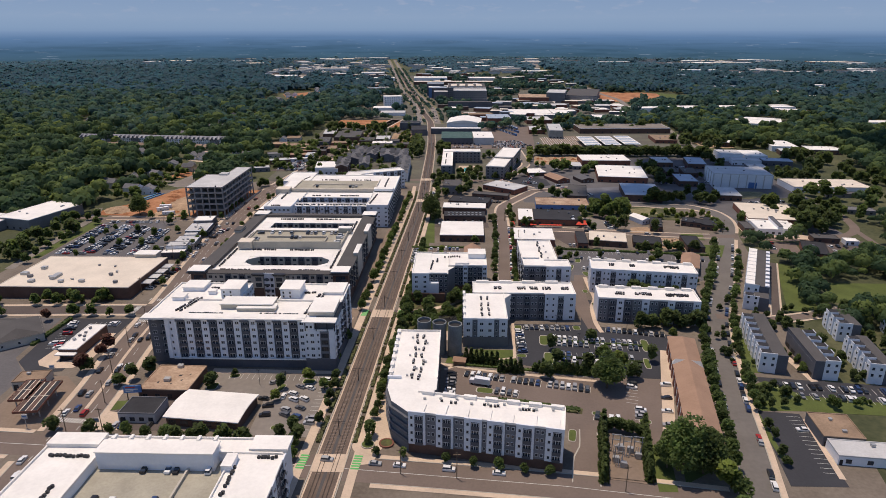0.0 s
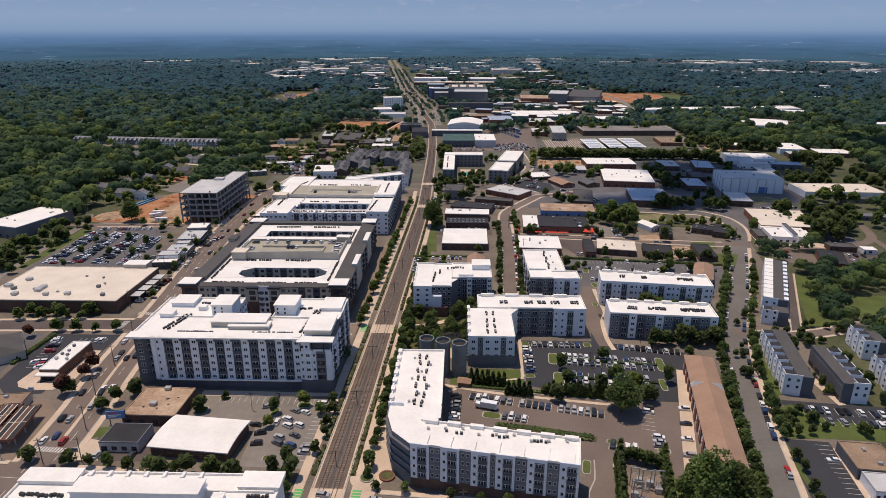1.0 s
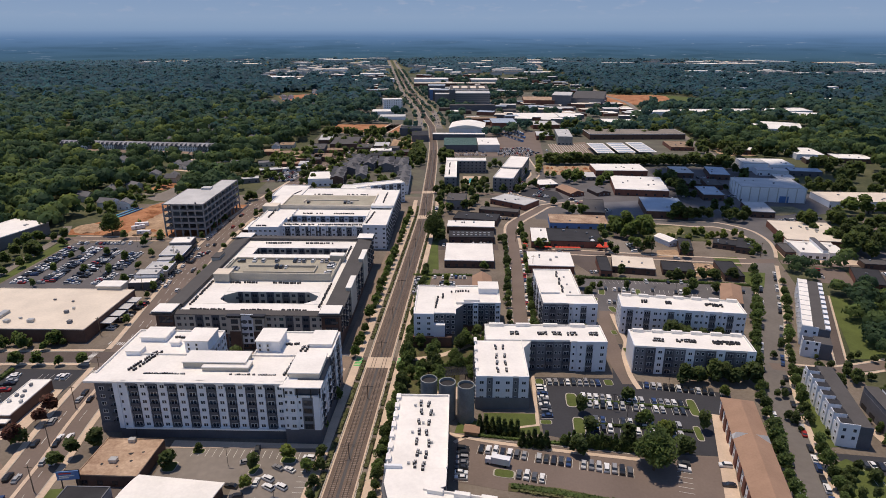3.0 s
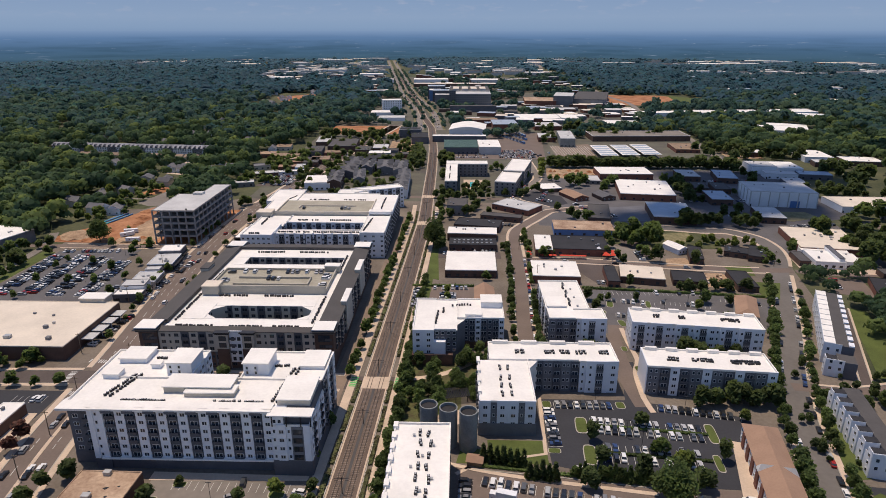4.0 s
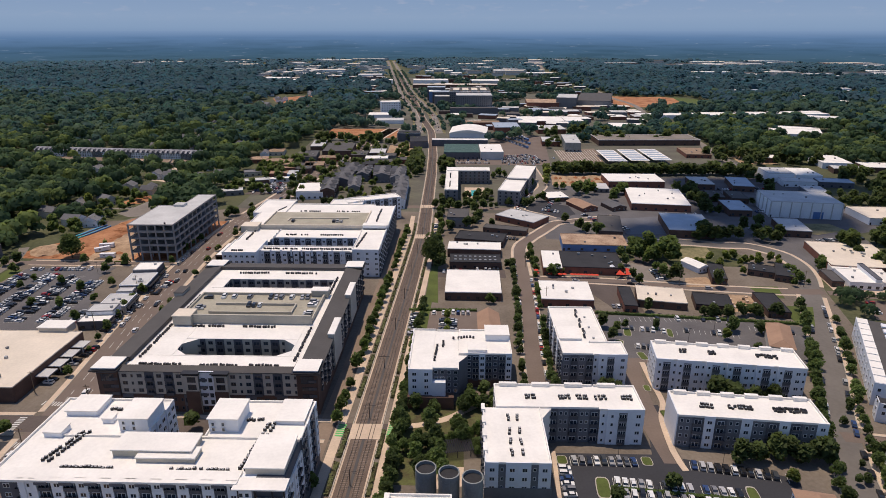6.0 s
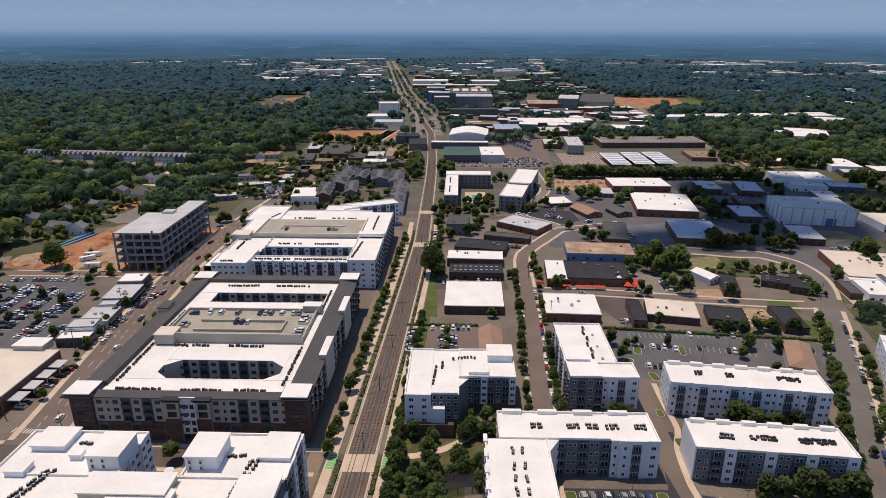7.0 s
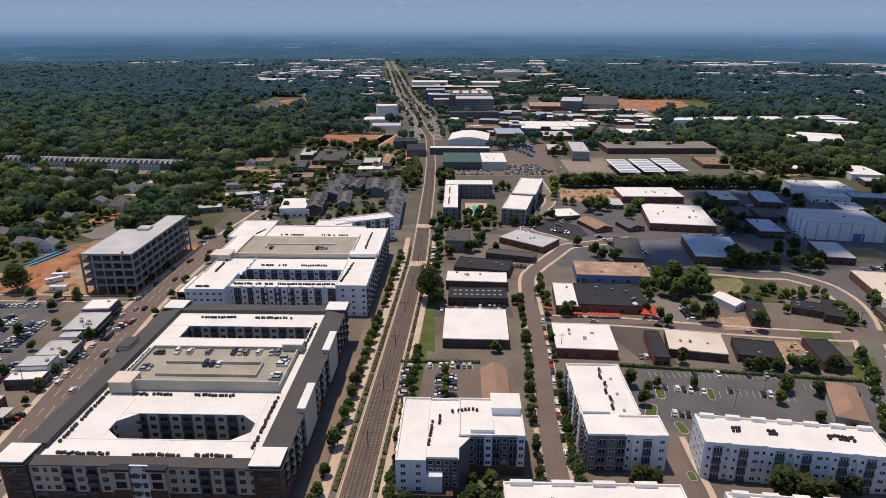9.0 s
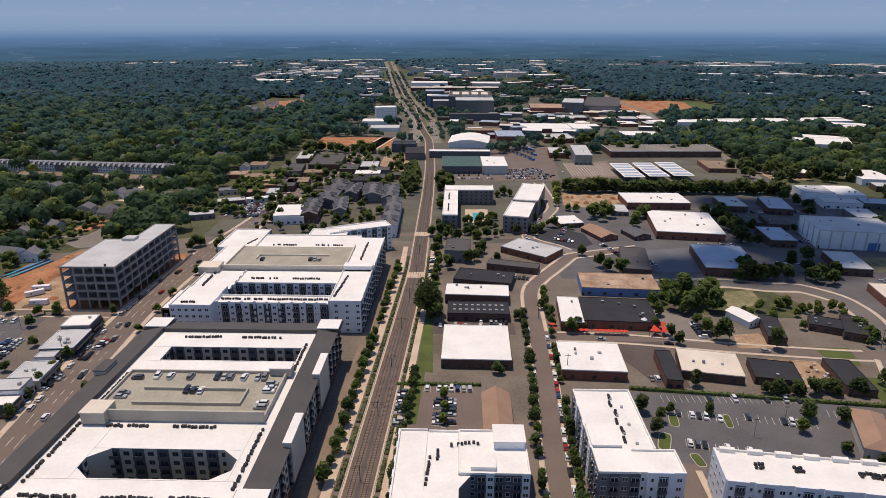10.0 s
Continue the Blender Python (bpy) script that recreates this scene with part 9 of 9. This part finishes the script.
def far_town(n, x0, y0, x1, y1, big, label):
    for i in range(n):
        x, y = fr.uniform(x0, x1), fr.uniform(y0, y1)
        if abs(x - rail_x(y)) < 40:
            x += 70 if x > rail_x(y) else -70
        w, d = fr.uniform(0.4, 1.2) * big, fr.uniform(0.3, 0.9) * big
        if y > 2300:
            rot, h = fr.uniform(-15, 15), fr.uniform(8, 12)
            BUILT.append((x, y, w / 2, d / 2))
            FAR_WALLS.box(-w / 2, -d / 2, 0, w / 2, d / 2, h, pose(x, y, 0, 0, 0, rot))
            fr.choice(FAR_ROOFS)[0].box(-w / 2 - 0.2, -d / 2 - 0.2, h, w / 2 + 0.2, d / 2 + 0.2, h + 0.4, pose(x, y, 0, 0, 0, rot))
            continue
        t = thing("warehouse", x, y, fr.uniform(-15, 15), label, "warehouse", "distant warehouses")
        h = fr.uniform(4.5, 7.5) + (y > 2000) * 3
        BUILT.append((x, y, w / 2, d / 2))
        part("wall", Mesh().box(-w / 2, -d / 2, 0, w / 2, d / 2, h), fr.choice((M_brick, M_grey, M_slate, M_brick_dark)), t)
        part("roof", Mesh().box(-w / 2 - 0.2, -d / 2 - 0.2, h, w / 2 + 0.2, d / 2 + 0.2, h + 0.4), fr.choice((M_roof, M_roof, M_roof_light, M_roof_cream, M_roof_grey, M_roof_blue)), t)


for x, y, w, d, rot, hh, wall, roof in ((-20, 1915, 235, 36, 1, 9, M_brick_dark, M_roof_cream), (-95, 2065, 105, 60, 3, 11, M_white, M_roof), (70, 2050, 80, 60, -2, 11, M_roof_light, M_roof), (-152, 1272, 42, 36, 4, 6, M_white, M_roof), (-126, 1196, 46, 34, 4, 6, M_white, M_roof_light),
                                        (-62, 1536, 26, 34, 3, 24, M_blue, M_roof), (-44, 1478, 32, 30, 3, 19, M_grey, M_roof_light), (20, 1320, 90, 20, 3, 12, M_slate, M_roof_grey), (1600, 3380, 380, 60, 3, 12, M_white, M_roof), (1750, 3160, 180, 60, 8, 12, M_brick, M_roof_cream),
                                        (915, 2510, 120, 40, -6, 10, M_white, M_roof), (985, 2340, 60, 60, -8, 10, M_white, M_roof), (975, 1816, 70, 26, -5, 9, M_white, M_roof), (725, 3110, 150, 50, 4, 13, M_brick, M_roof_light), (-510, 2580, 130, 60, 5, 11, M_white, M_roof_cream), (-312, 2310, 80, 50, 5, 11, M_white, M_roof),
                                        (-243, 2062, 66, 36, 5, 10, M_white, M_roof), (-592, 2150, 90, 50, 6, 10, M_white, M_roof), (515, 1090, 58, 60, -24, 7, M_white, M_roof),
                                        (405, 1290, 52, 18, 4, 6, M_brick, M_roof), (470, 1302, 58, 18, 4, 6, M_grey, M_roof), (536, 1308, 54, 18, 4, 6, M_brick, M_roof), (602, 1318, 56, 18, 5, 6, M_grey, M_roof), (655, 1327, 36, 18, 5, 6, M_brick, M_roof), (640, 1250, 50, 24, -20, 6, M_brick, M_roof)):
    shop("warehouse", x, y, w, d, rot, hh, wall, roof, "long pale-roofed commercial building far off", "building", LOWS, 0, 0, doors=0)
far_town(34, -40, 1120, 330, 1380, 32, "low pale-roofed commercial building")
far_town(64, -330, 1620, 330, 2300, 30, "pale-roofed commercial building far off")
far_town(130, -720, 2080, -200, 2950, 32, "pale-roofed commercial building far off")
far_town(40, -1700, 2950, -300, 4200, 90, "pale-roofed commercial building far off")
far_town(30, -160, 2350, 320, 3100, 60, "pale-roofed commercial building far off")
far_town(26, 100, 1300, 330, 1480, 34, "low pale-roofed commercial building")
far_town(20, 560, 1500, 1200, 2200, 60, "low pale commercial building between woods")
far_town(44, 800, 2300, 2000, 2620, 70, "long pale warehouse roof far off")
far_town(36, 900, 3000, 2100, 3480, 100, "long pale warehouse roof far off")
far_town(24, 0, 3100, 900, 4300, 90, "long pale warehouse roof far off")
far = tagged(solid("distant_town", FAR_WALLS, M_roof_light, "low pale warehouses of towns far off", "warehouses"), kind="stuff")
for m_, stuff in FAR_ROOFS:
    tagged(part("roof", m_, stuff, far), kind="stuff")
EARTH = ((-205, 1030), (-100, 1034), (-104, 1122), (-214, 1120))
patch("building_site", EARTH, M_red, "bare orange earth of a cleared building site", 0.06, "ground")
BUILT.append((-152, 1076, 54, 46))
BUILT.append((405, 1550, 86, 100))
patch("building_site", ((300, 1438), (466, 1441), (520, 1590), (480, 1655), (350, 1668)), M_red, "bare orange earth of a cleared building site", 0.06, "ground")
patch("meadow", ((468, 1441), (500, 1441), (545, 1600), (500, 1650)), M_grass, "green field beside the cleared building site", 0.07, "ground")

# ---- woods ----
def left_edge(y):
    return np.interp(y, [480, 590, 615, 640, 690, 784, 973, 1391, 1800, 2600, 4700], [-335, -285, -262, -226, -222, -228, -232, -200, -190, -340, -700])


def right_edge(y):
    return np.interp(y, [300, 330, 404, 440, 480, 520, 620, 800, 900, 1050, 1400, 1700, 2600, 4700], [200, 198, 220, 212, 226, 300, 440, 470, 330, 300, 420, 300, 260, 100])


def woods(name, material, y0, y1, x0, x1, step, radius, leaves, label, seed, keep, tall=1.0, soft=0.78, up=0.0):
    """One sheet of many tree crowns, each of a few dozen leaf clumps."""
    rg = np.random.default_rng(seed)
    xs, ys = np.meshgrid(np.arange(x0, x1, step), np.arange(y0, y1, step))
    x = (xs + rg.uniform(-0.45, 0.45, xs.shape) * step).ravel()
    y = (ys + rg.uniform(-0.45, 0.45, ys.shape) * step).ravel()
    inside = keep(x, y) & (np.abs(x) < (y + 60) * 0.76)
    for bx, by, bw, bd in BUILT:
        front = 10 + max(0.0, (by - 300) * 0.035)
        inside &= ~((np.abs(x - bx) < bw + 5) & (y > by - bd - front) & (y < by + bd + 5))
    x, y = x[inside], y[inside]
    n = len(x)
    r = radius * rg.uniform(0.6, 1.4, n)
    hgt = r * rg.uniform(0.9, 1.7, n) * tall
    v = rg.normal(size=(n, leaves, 3))
    v /= np.linalg.norm(v, axis=2, keepdims=True)
    v[..., 2] = np.abs(v[..., 2]) * 1.1 - 0.25
    v *= rg.uniform(0.78, 1.08, (n, leaves, 1)) * (1 + 0.16 * np.sin(v[..., :1] * 5 + rg.uniform(0, 6, (n, 1, 1))) * np.sin(v[..., 1:2] * 5 + rg.uniform(0, 6, (n, 1, 1))))
    c = np.stack([x[:, None] + v[..., 0] * r[:, None], y[:, None] + v[..., 1] * r[:, None], hgt[:, None] + v[..., 2] * r[:, None] * 0.9 * tall], 2).reshape(-1, 3)
    s = np.repeat(r, leaves) * 0.47 * math.sqrt(30 / leaves) * rg.uniform(0.6, 1.3, n * leaves)
    a = rg.normal(size=(n * leaves, 3))
    out = v.reshape(-1, 3) / np.linalg.norm(v.reshape(-1, 3), axis=1, keepdims=True)
    w = out + 0.45 * rg.normal(size=(n * leaves, 3)) + np.array((0.0, 0.0, up * 0.7))
    w /= np.linalg.norm(w, axis=1, keepdims=True)
    b = np.cross(w, a)
    b /= np.linalg.norm(b, axis=1, keepdims=True) + 1e-6
    a = np.cross(b, w)
    w = w * (1 - soft) + out * soft + np.array((0.0, 0.0, up))
    w /= np.linalg.norm(w, axis=1, keepdims=True)
    a, b = a * s[:, None], b * s[:, None]
    verts = np.stack([c - a - b * 0.5, c + a * 0.2 - b, c + a + b * 0.4, c - a * 0.3 + b], 1).reshape(-1, 3)
    return quads(name, verts, material, label, np.repeat(rg.random(n), leaves * 4), np.repeat(w, 4, axis=0))


def gaps(x, y, size, cut):
    """Clearings that wander through the woods."""
    return np.sin(x / size + 1.3 * np.sin(y / size * 0.7)) * np.sin(y / size * 1.1 + 1.7 * np.sin(x / size * 0.6 + 2)) < cut


def clear_of_houses(x, y):
    ok = np.ones(len(x), bool)
    for hx, hy, _ in HOUSES:
        ok &= ((x - hx) / 10) ** 2 + ((y - hy + 9) / 19) ** 2 > 1
    return ok


def fade(x, y, y0, y1):
    """True more and more often from y0 to y1."""
    r = np.abs(np.sin(x * 12.9898 + y * 78.233) * 43758.5453) % 1
    return r < (y - y0) / (y1 - y0)


def near_left(x, y):
    ok = (x < left_edge(y)) & gaps(x, y, 34, 0.72) & ~fade(x, y, 900, 1300) & clear_of_houses(x, y)
    ok &= ~((np.abs(y - (874 - (x + 530) * 0.1)) < 26) & (x > -545) & (x < -310))
    ok &= ~((np.abs(y - 822) < 17) & (x > -515) & (x < -310))
    ok &= ~((y < 612) & (y > 490) & (x > -322)) & ~((y >= 600) & (y < 655) & (x > -322) & (x < -272)) & ~((y >= 655) & (y < 684) & (x > -318) & (x < -276)) & ~((np.abs(y - 744) < 7) & (x > -335) & (x < -288)) & ~((np.abs(x + 297) < 6) & (y > 680) & (y < 745))
    return ok


def near_right(x, y):
    return (x > right_edge(y)) & (y > 560) & ~fade(x, y, 900, 1300) & gaps(x, y, 40, 0.6) & ~((x < 264) & (y > 326) & (y < 366)) & ~((x > 370) & (y > 560) & (y < 620))


def off_highway(x, y, reach=32):
    return np.abs(x - np.interp(y, [1000, 1142, 1300, 1420, 1520, 1690, 2106, 2706, 3600], [-45, -58, -70, -92, -106, -136, -189, -266, -380])) > reach


def off_far_road(x, y):
    return np.abs(x - np.interp(y, [800, 861, 938, 1128, 1300, 1484, 1670, 2026, 2842, 4109], [300, 318, 326, 342, 346, 365, 352, 366, 326, 421])) > 10 + 20 * (y > 2400)


def open_country(x, y):
    """Woods outside the far towns."""
    left_town = (x > np.interp(y, [2050, 2500, 3000, 4600], [-640, -720, -1000, -2000])) & (x < -150) & (y > 2040) & (y < 4300)
    right_town = (x > 800) & (x < 2100) & (((y > 2280) & (y < 2640)) | ((y > 3000) & (y < 3500)))
    mid_town = (x > -170) & (x < 420) & (y > 1840) & (y < 2560)
    thin = np.random.default_rng(77).random(len(x)) < 0.26
    return (~(left_town | right_town | mid_town) | thin) & off_highway(x, y) & off_far_road(x, y)


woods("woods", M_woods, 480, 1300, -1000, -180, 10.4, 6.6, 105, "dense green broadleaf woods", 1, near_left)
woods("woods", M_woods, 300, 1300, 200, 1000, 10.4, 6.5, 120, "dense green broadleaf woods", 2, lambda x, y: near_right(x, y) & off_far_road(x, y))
def beside_offices(x, y):
    """Ground east of the townhouses that is not built on."""
    ok = (x > right_edge(y)) & (y > 296) & gaps(x, y, 40, 0.93)
    ok &= ~((x > 222) & (x < 335) & (y > 452)) & ~((x > 216) & (x < 274) & (y > 330) & (y < 372)) & ~((x > 258) & (x < 316) & (y > 416))
    return ok & ~((x > 222) & (x < 272) & (y > 408) & (y < 446)) & ~((x > 300) & (x < 420) & (y > 505))


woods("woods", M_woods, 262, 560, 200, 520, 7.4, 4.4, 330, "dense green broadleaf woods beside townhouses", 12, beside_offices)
woods("woods", M_woods_mid, 900, 1800, -1500, -190, 11.5, 6.6, 44, "dense green woods further off, blue haze in their colour", 3, lambda x, y: (x < left_edge(y)) & fade(x, y, 900, 1300) & ~fade(x, y, 1350, 1800) & clear_of_houses(x, y) & gaps(x, y, 60, 0.85) & ~((x > -460) & (x < -340) & (y > 1340) & (y < 1700)) & ~((x > -225) & (y < 1140)), 1.0, 0.82, 0.35)
woods("woods", M_woods_mid, 900, 1800, 200, 1500, 11.5, 6.6, 44, "dense green woods further off, blue haze in their colour", 4, lambda x, y: (x > right_edge(y) - 60) & fade(x, y, 900, 1300) & ~fade(x, y, 1350, 1800) & gaps(x, y, 55, 0.55) & ~((x > 290) & (x < 545) & (y > 1400) & (y < 1665)) & off_far_road(x, y), 1.0, 0.82, 0.35)
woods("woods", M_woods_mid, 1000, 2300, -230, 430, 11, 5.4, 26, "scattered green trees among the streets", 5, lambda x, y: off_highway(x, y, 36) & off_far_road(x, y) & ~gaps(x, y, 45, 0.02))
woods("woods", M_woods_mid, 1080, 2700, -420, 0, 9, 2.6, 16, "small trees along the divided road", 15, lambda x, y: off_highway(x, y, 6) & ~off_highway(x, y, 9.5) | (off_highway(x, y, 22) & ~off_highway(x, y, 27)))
woods("far_woods", M_woods_off, 1350, 2800, -2200, 2200, 15.5, 8.4, 17, "dense dark woods far off, blue haze in their colour", 7, lambda x, y: ((x < left_edge(y)) | (x > right_edge(y) + 40)) & fade(x, y, 1350, 1800) & ~fade(x, y, 2300, 2800) & gaps(x, y, 110, 0.9) & open_country(x, y) & ~((x > 290) & (x < 545) & (y < 1665)) & ~((x > -460) & (x < -340) & (y < 1700)), 0.8, 0.9, 0.9)
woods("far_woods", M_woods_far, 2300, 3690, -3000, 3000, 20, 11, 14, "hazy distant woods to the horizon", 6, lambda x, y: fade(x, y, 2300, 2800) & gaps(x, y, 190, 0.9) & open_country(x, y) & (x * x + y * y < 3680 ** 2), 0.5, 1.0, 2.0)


# ---- cloud ----
cl = random.Random(4)
cm = Mesh()
CX, CY, CZ = 300 + sun_dir.x / sun_dir.z * 2300, 655 + sun_dir.y / sun_dir.z * 2300, 2300
PUFFS = [(cl.uniform(-82, 2), cl.uniform(-62, 100), cl.uniform(22, 36)) for k in range(28)] + [(cl.uniform(-170, -60), cl.uniform(-88, -56), cl.uniform(16, 25)) for k in range(12)]
PUFFS += [(cl.uniform(10, 90), cl.uniform(50, 105), cl.uniform(16, 28)) for k in range(10)] + [(cl.uniform(230, 330), cl.uniform(90, 240), cl.uniform(20, 36)) for k in range(9)]
for ox, oy, rr in PUFFS:
    n_, m_ = 10, 6
    vs = [(CX + ox + rr * math.sin(math.pi * j / m_) * math.cos(2 * math.pi * i / n_), CY + oy + rr * math.sin(math.pi * j / m_) * math.sin(2 * math.pi * i / n_), CZ + max(-0.25, math.cos(math.pi * j / m_)) * rr * 0.6) for j in range(m_ + 1) for i in range(n_)]
    cm.add(vs, [(j * n_ + i, (j + 1) * n_ + i, (j + 1) * n_ + (i + 1) % n_, j * n_ + (i + 1) % n_) for j in range(m_) for i in range(n_)])
solid("cloud", cm, mat("cloud", (0.85, 0.85, 0.87), 1.0, 0.03, 60, 20, 0), "white cumulus cloud high over the town", "cloud", kind="structure")


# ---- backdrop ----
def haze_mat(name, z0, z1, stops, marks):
    """Distance haze painted as glow: a ramp over the height, broken up by noise."""
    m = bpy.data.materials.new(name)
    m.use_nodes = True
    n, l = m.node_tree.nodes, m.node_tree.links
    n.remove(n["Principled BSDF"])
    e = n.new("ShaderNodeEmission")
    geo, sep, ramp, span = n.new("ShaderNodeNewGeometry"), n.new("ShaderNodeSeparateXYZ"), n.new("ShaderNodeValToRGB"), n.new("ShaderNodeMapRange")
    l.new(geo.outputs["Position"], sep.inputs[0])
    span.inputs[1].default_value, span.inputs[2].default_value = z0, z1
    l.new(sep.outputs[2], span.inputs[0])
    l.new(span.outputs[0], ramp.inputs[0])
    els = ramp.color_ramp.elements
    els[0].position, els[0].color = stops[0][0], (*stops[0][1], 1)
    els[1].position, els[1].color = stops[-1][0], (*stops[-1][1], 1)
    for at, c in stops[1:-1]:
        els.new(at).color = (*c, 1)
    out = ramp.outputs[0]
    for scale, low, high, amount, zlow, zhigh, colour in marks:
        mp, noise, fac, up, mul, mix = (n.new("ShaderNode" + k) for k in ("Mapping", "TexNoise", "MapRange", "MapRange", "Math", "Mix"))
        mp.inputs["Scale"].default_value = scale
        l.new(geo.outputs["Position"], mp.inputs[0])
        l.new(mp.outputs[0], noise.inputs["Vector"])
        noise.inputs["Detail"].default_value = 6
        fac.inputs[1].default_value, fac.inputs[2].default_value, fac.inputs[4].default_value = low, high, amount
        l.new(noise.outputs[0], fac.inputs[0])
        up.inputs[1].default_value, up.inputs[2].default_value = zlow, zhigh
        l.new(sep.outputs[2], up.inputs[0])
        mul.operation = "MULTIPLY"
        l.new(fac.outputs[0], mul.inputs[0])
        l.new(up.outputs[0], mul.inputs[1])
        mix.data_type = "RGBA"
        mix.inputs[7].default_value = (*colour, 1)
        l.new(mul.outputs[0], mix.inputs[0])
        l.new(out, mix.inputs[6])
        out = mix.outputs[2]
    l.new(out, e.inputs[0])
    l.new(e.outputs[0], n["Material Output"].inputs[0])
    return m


def ring(name, radius, z0, z1, material, label):
    b, k = Mesh(), 64
    pts_ = [(radius * math.sin(radians(-64 + 128 * i / k)), radius * math.cos(radians(-64 + 128 * i / k))) for i in range(k + 1)]
    b.add([(x, y, z0) for x, y in pts_] + [(x, y, z1) for x, y in pts_], [(i, i + 1, k + 2 + i, k + 1 + i) for i in range(k)])
    solid(name, b, material, label, "backdrop", kind="structure")


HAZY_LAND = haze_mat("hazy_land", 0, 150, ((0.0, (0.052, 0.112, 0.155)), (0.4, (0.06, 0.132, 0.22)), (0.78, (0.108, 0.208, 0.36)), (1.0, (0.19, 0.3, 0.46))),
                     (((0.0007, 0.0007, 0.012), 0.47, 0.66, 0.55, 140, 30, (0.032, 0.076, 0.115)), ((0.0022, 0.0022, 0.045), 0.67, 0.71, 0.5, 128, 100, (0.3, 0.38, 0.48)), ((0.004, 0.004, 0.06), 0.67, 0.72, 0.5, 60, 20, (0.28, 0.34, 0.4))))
HAZY_SKY = haze_mat("hazy_sky", 140, 430, ((0.0, (0.19, 0.3, 0.455)), (0.12, (0.222, 0.338, 0.488)), (0.35, (0.25, 0.362, 0.508)), (1.0, (0.205, 0.32, 0.488))), (((0.0016, 0.0016, 0.006), 0.56, 0.8, 0.75, 200, 420, (0.42, 0.46, 0.55)),))
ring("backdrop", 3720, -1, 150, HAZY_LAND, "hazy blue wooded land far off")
ring("backdrop", 4690, -1, 430, HAZY_SKY, "pale blue hazy sky at the horizon")
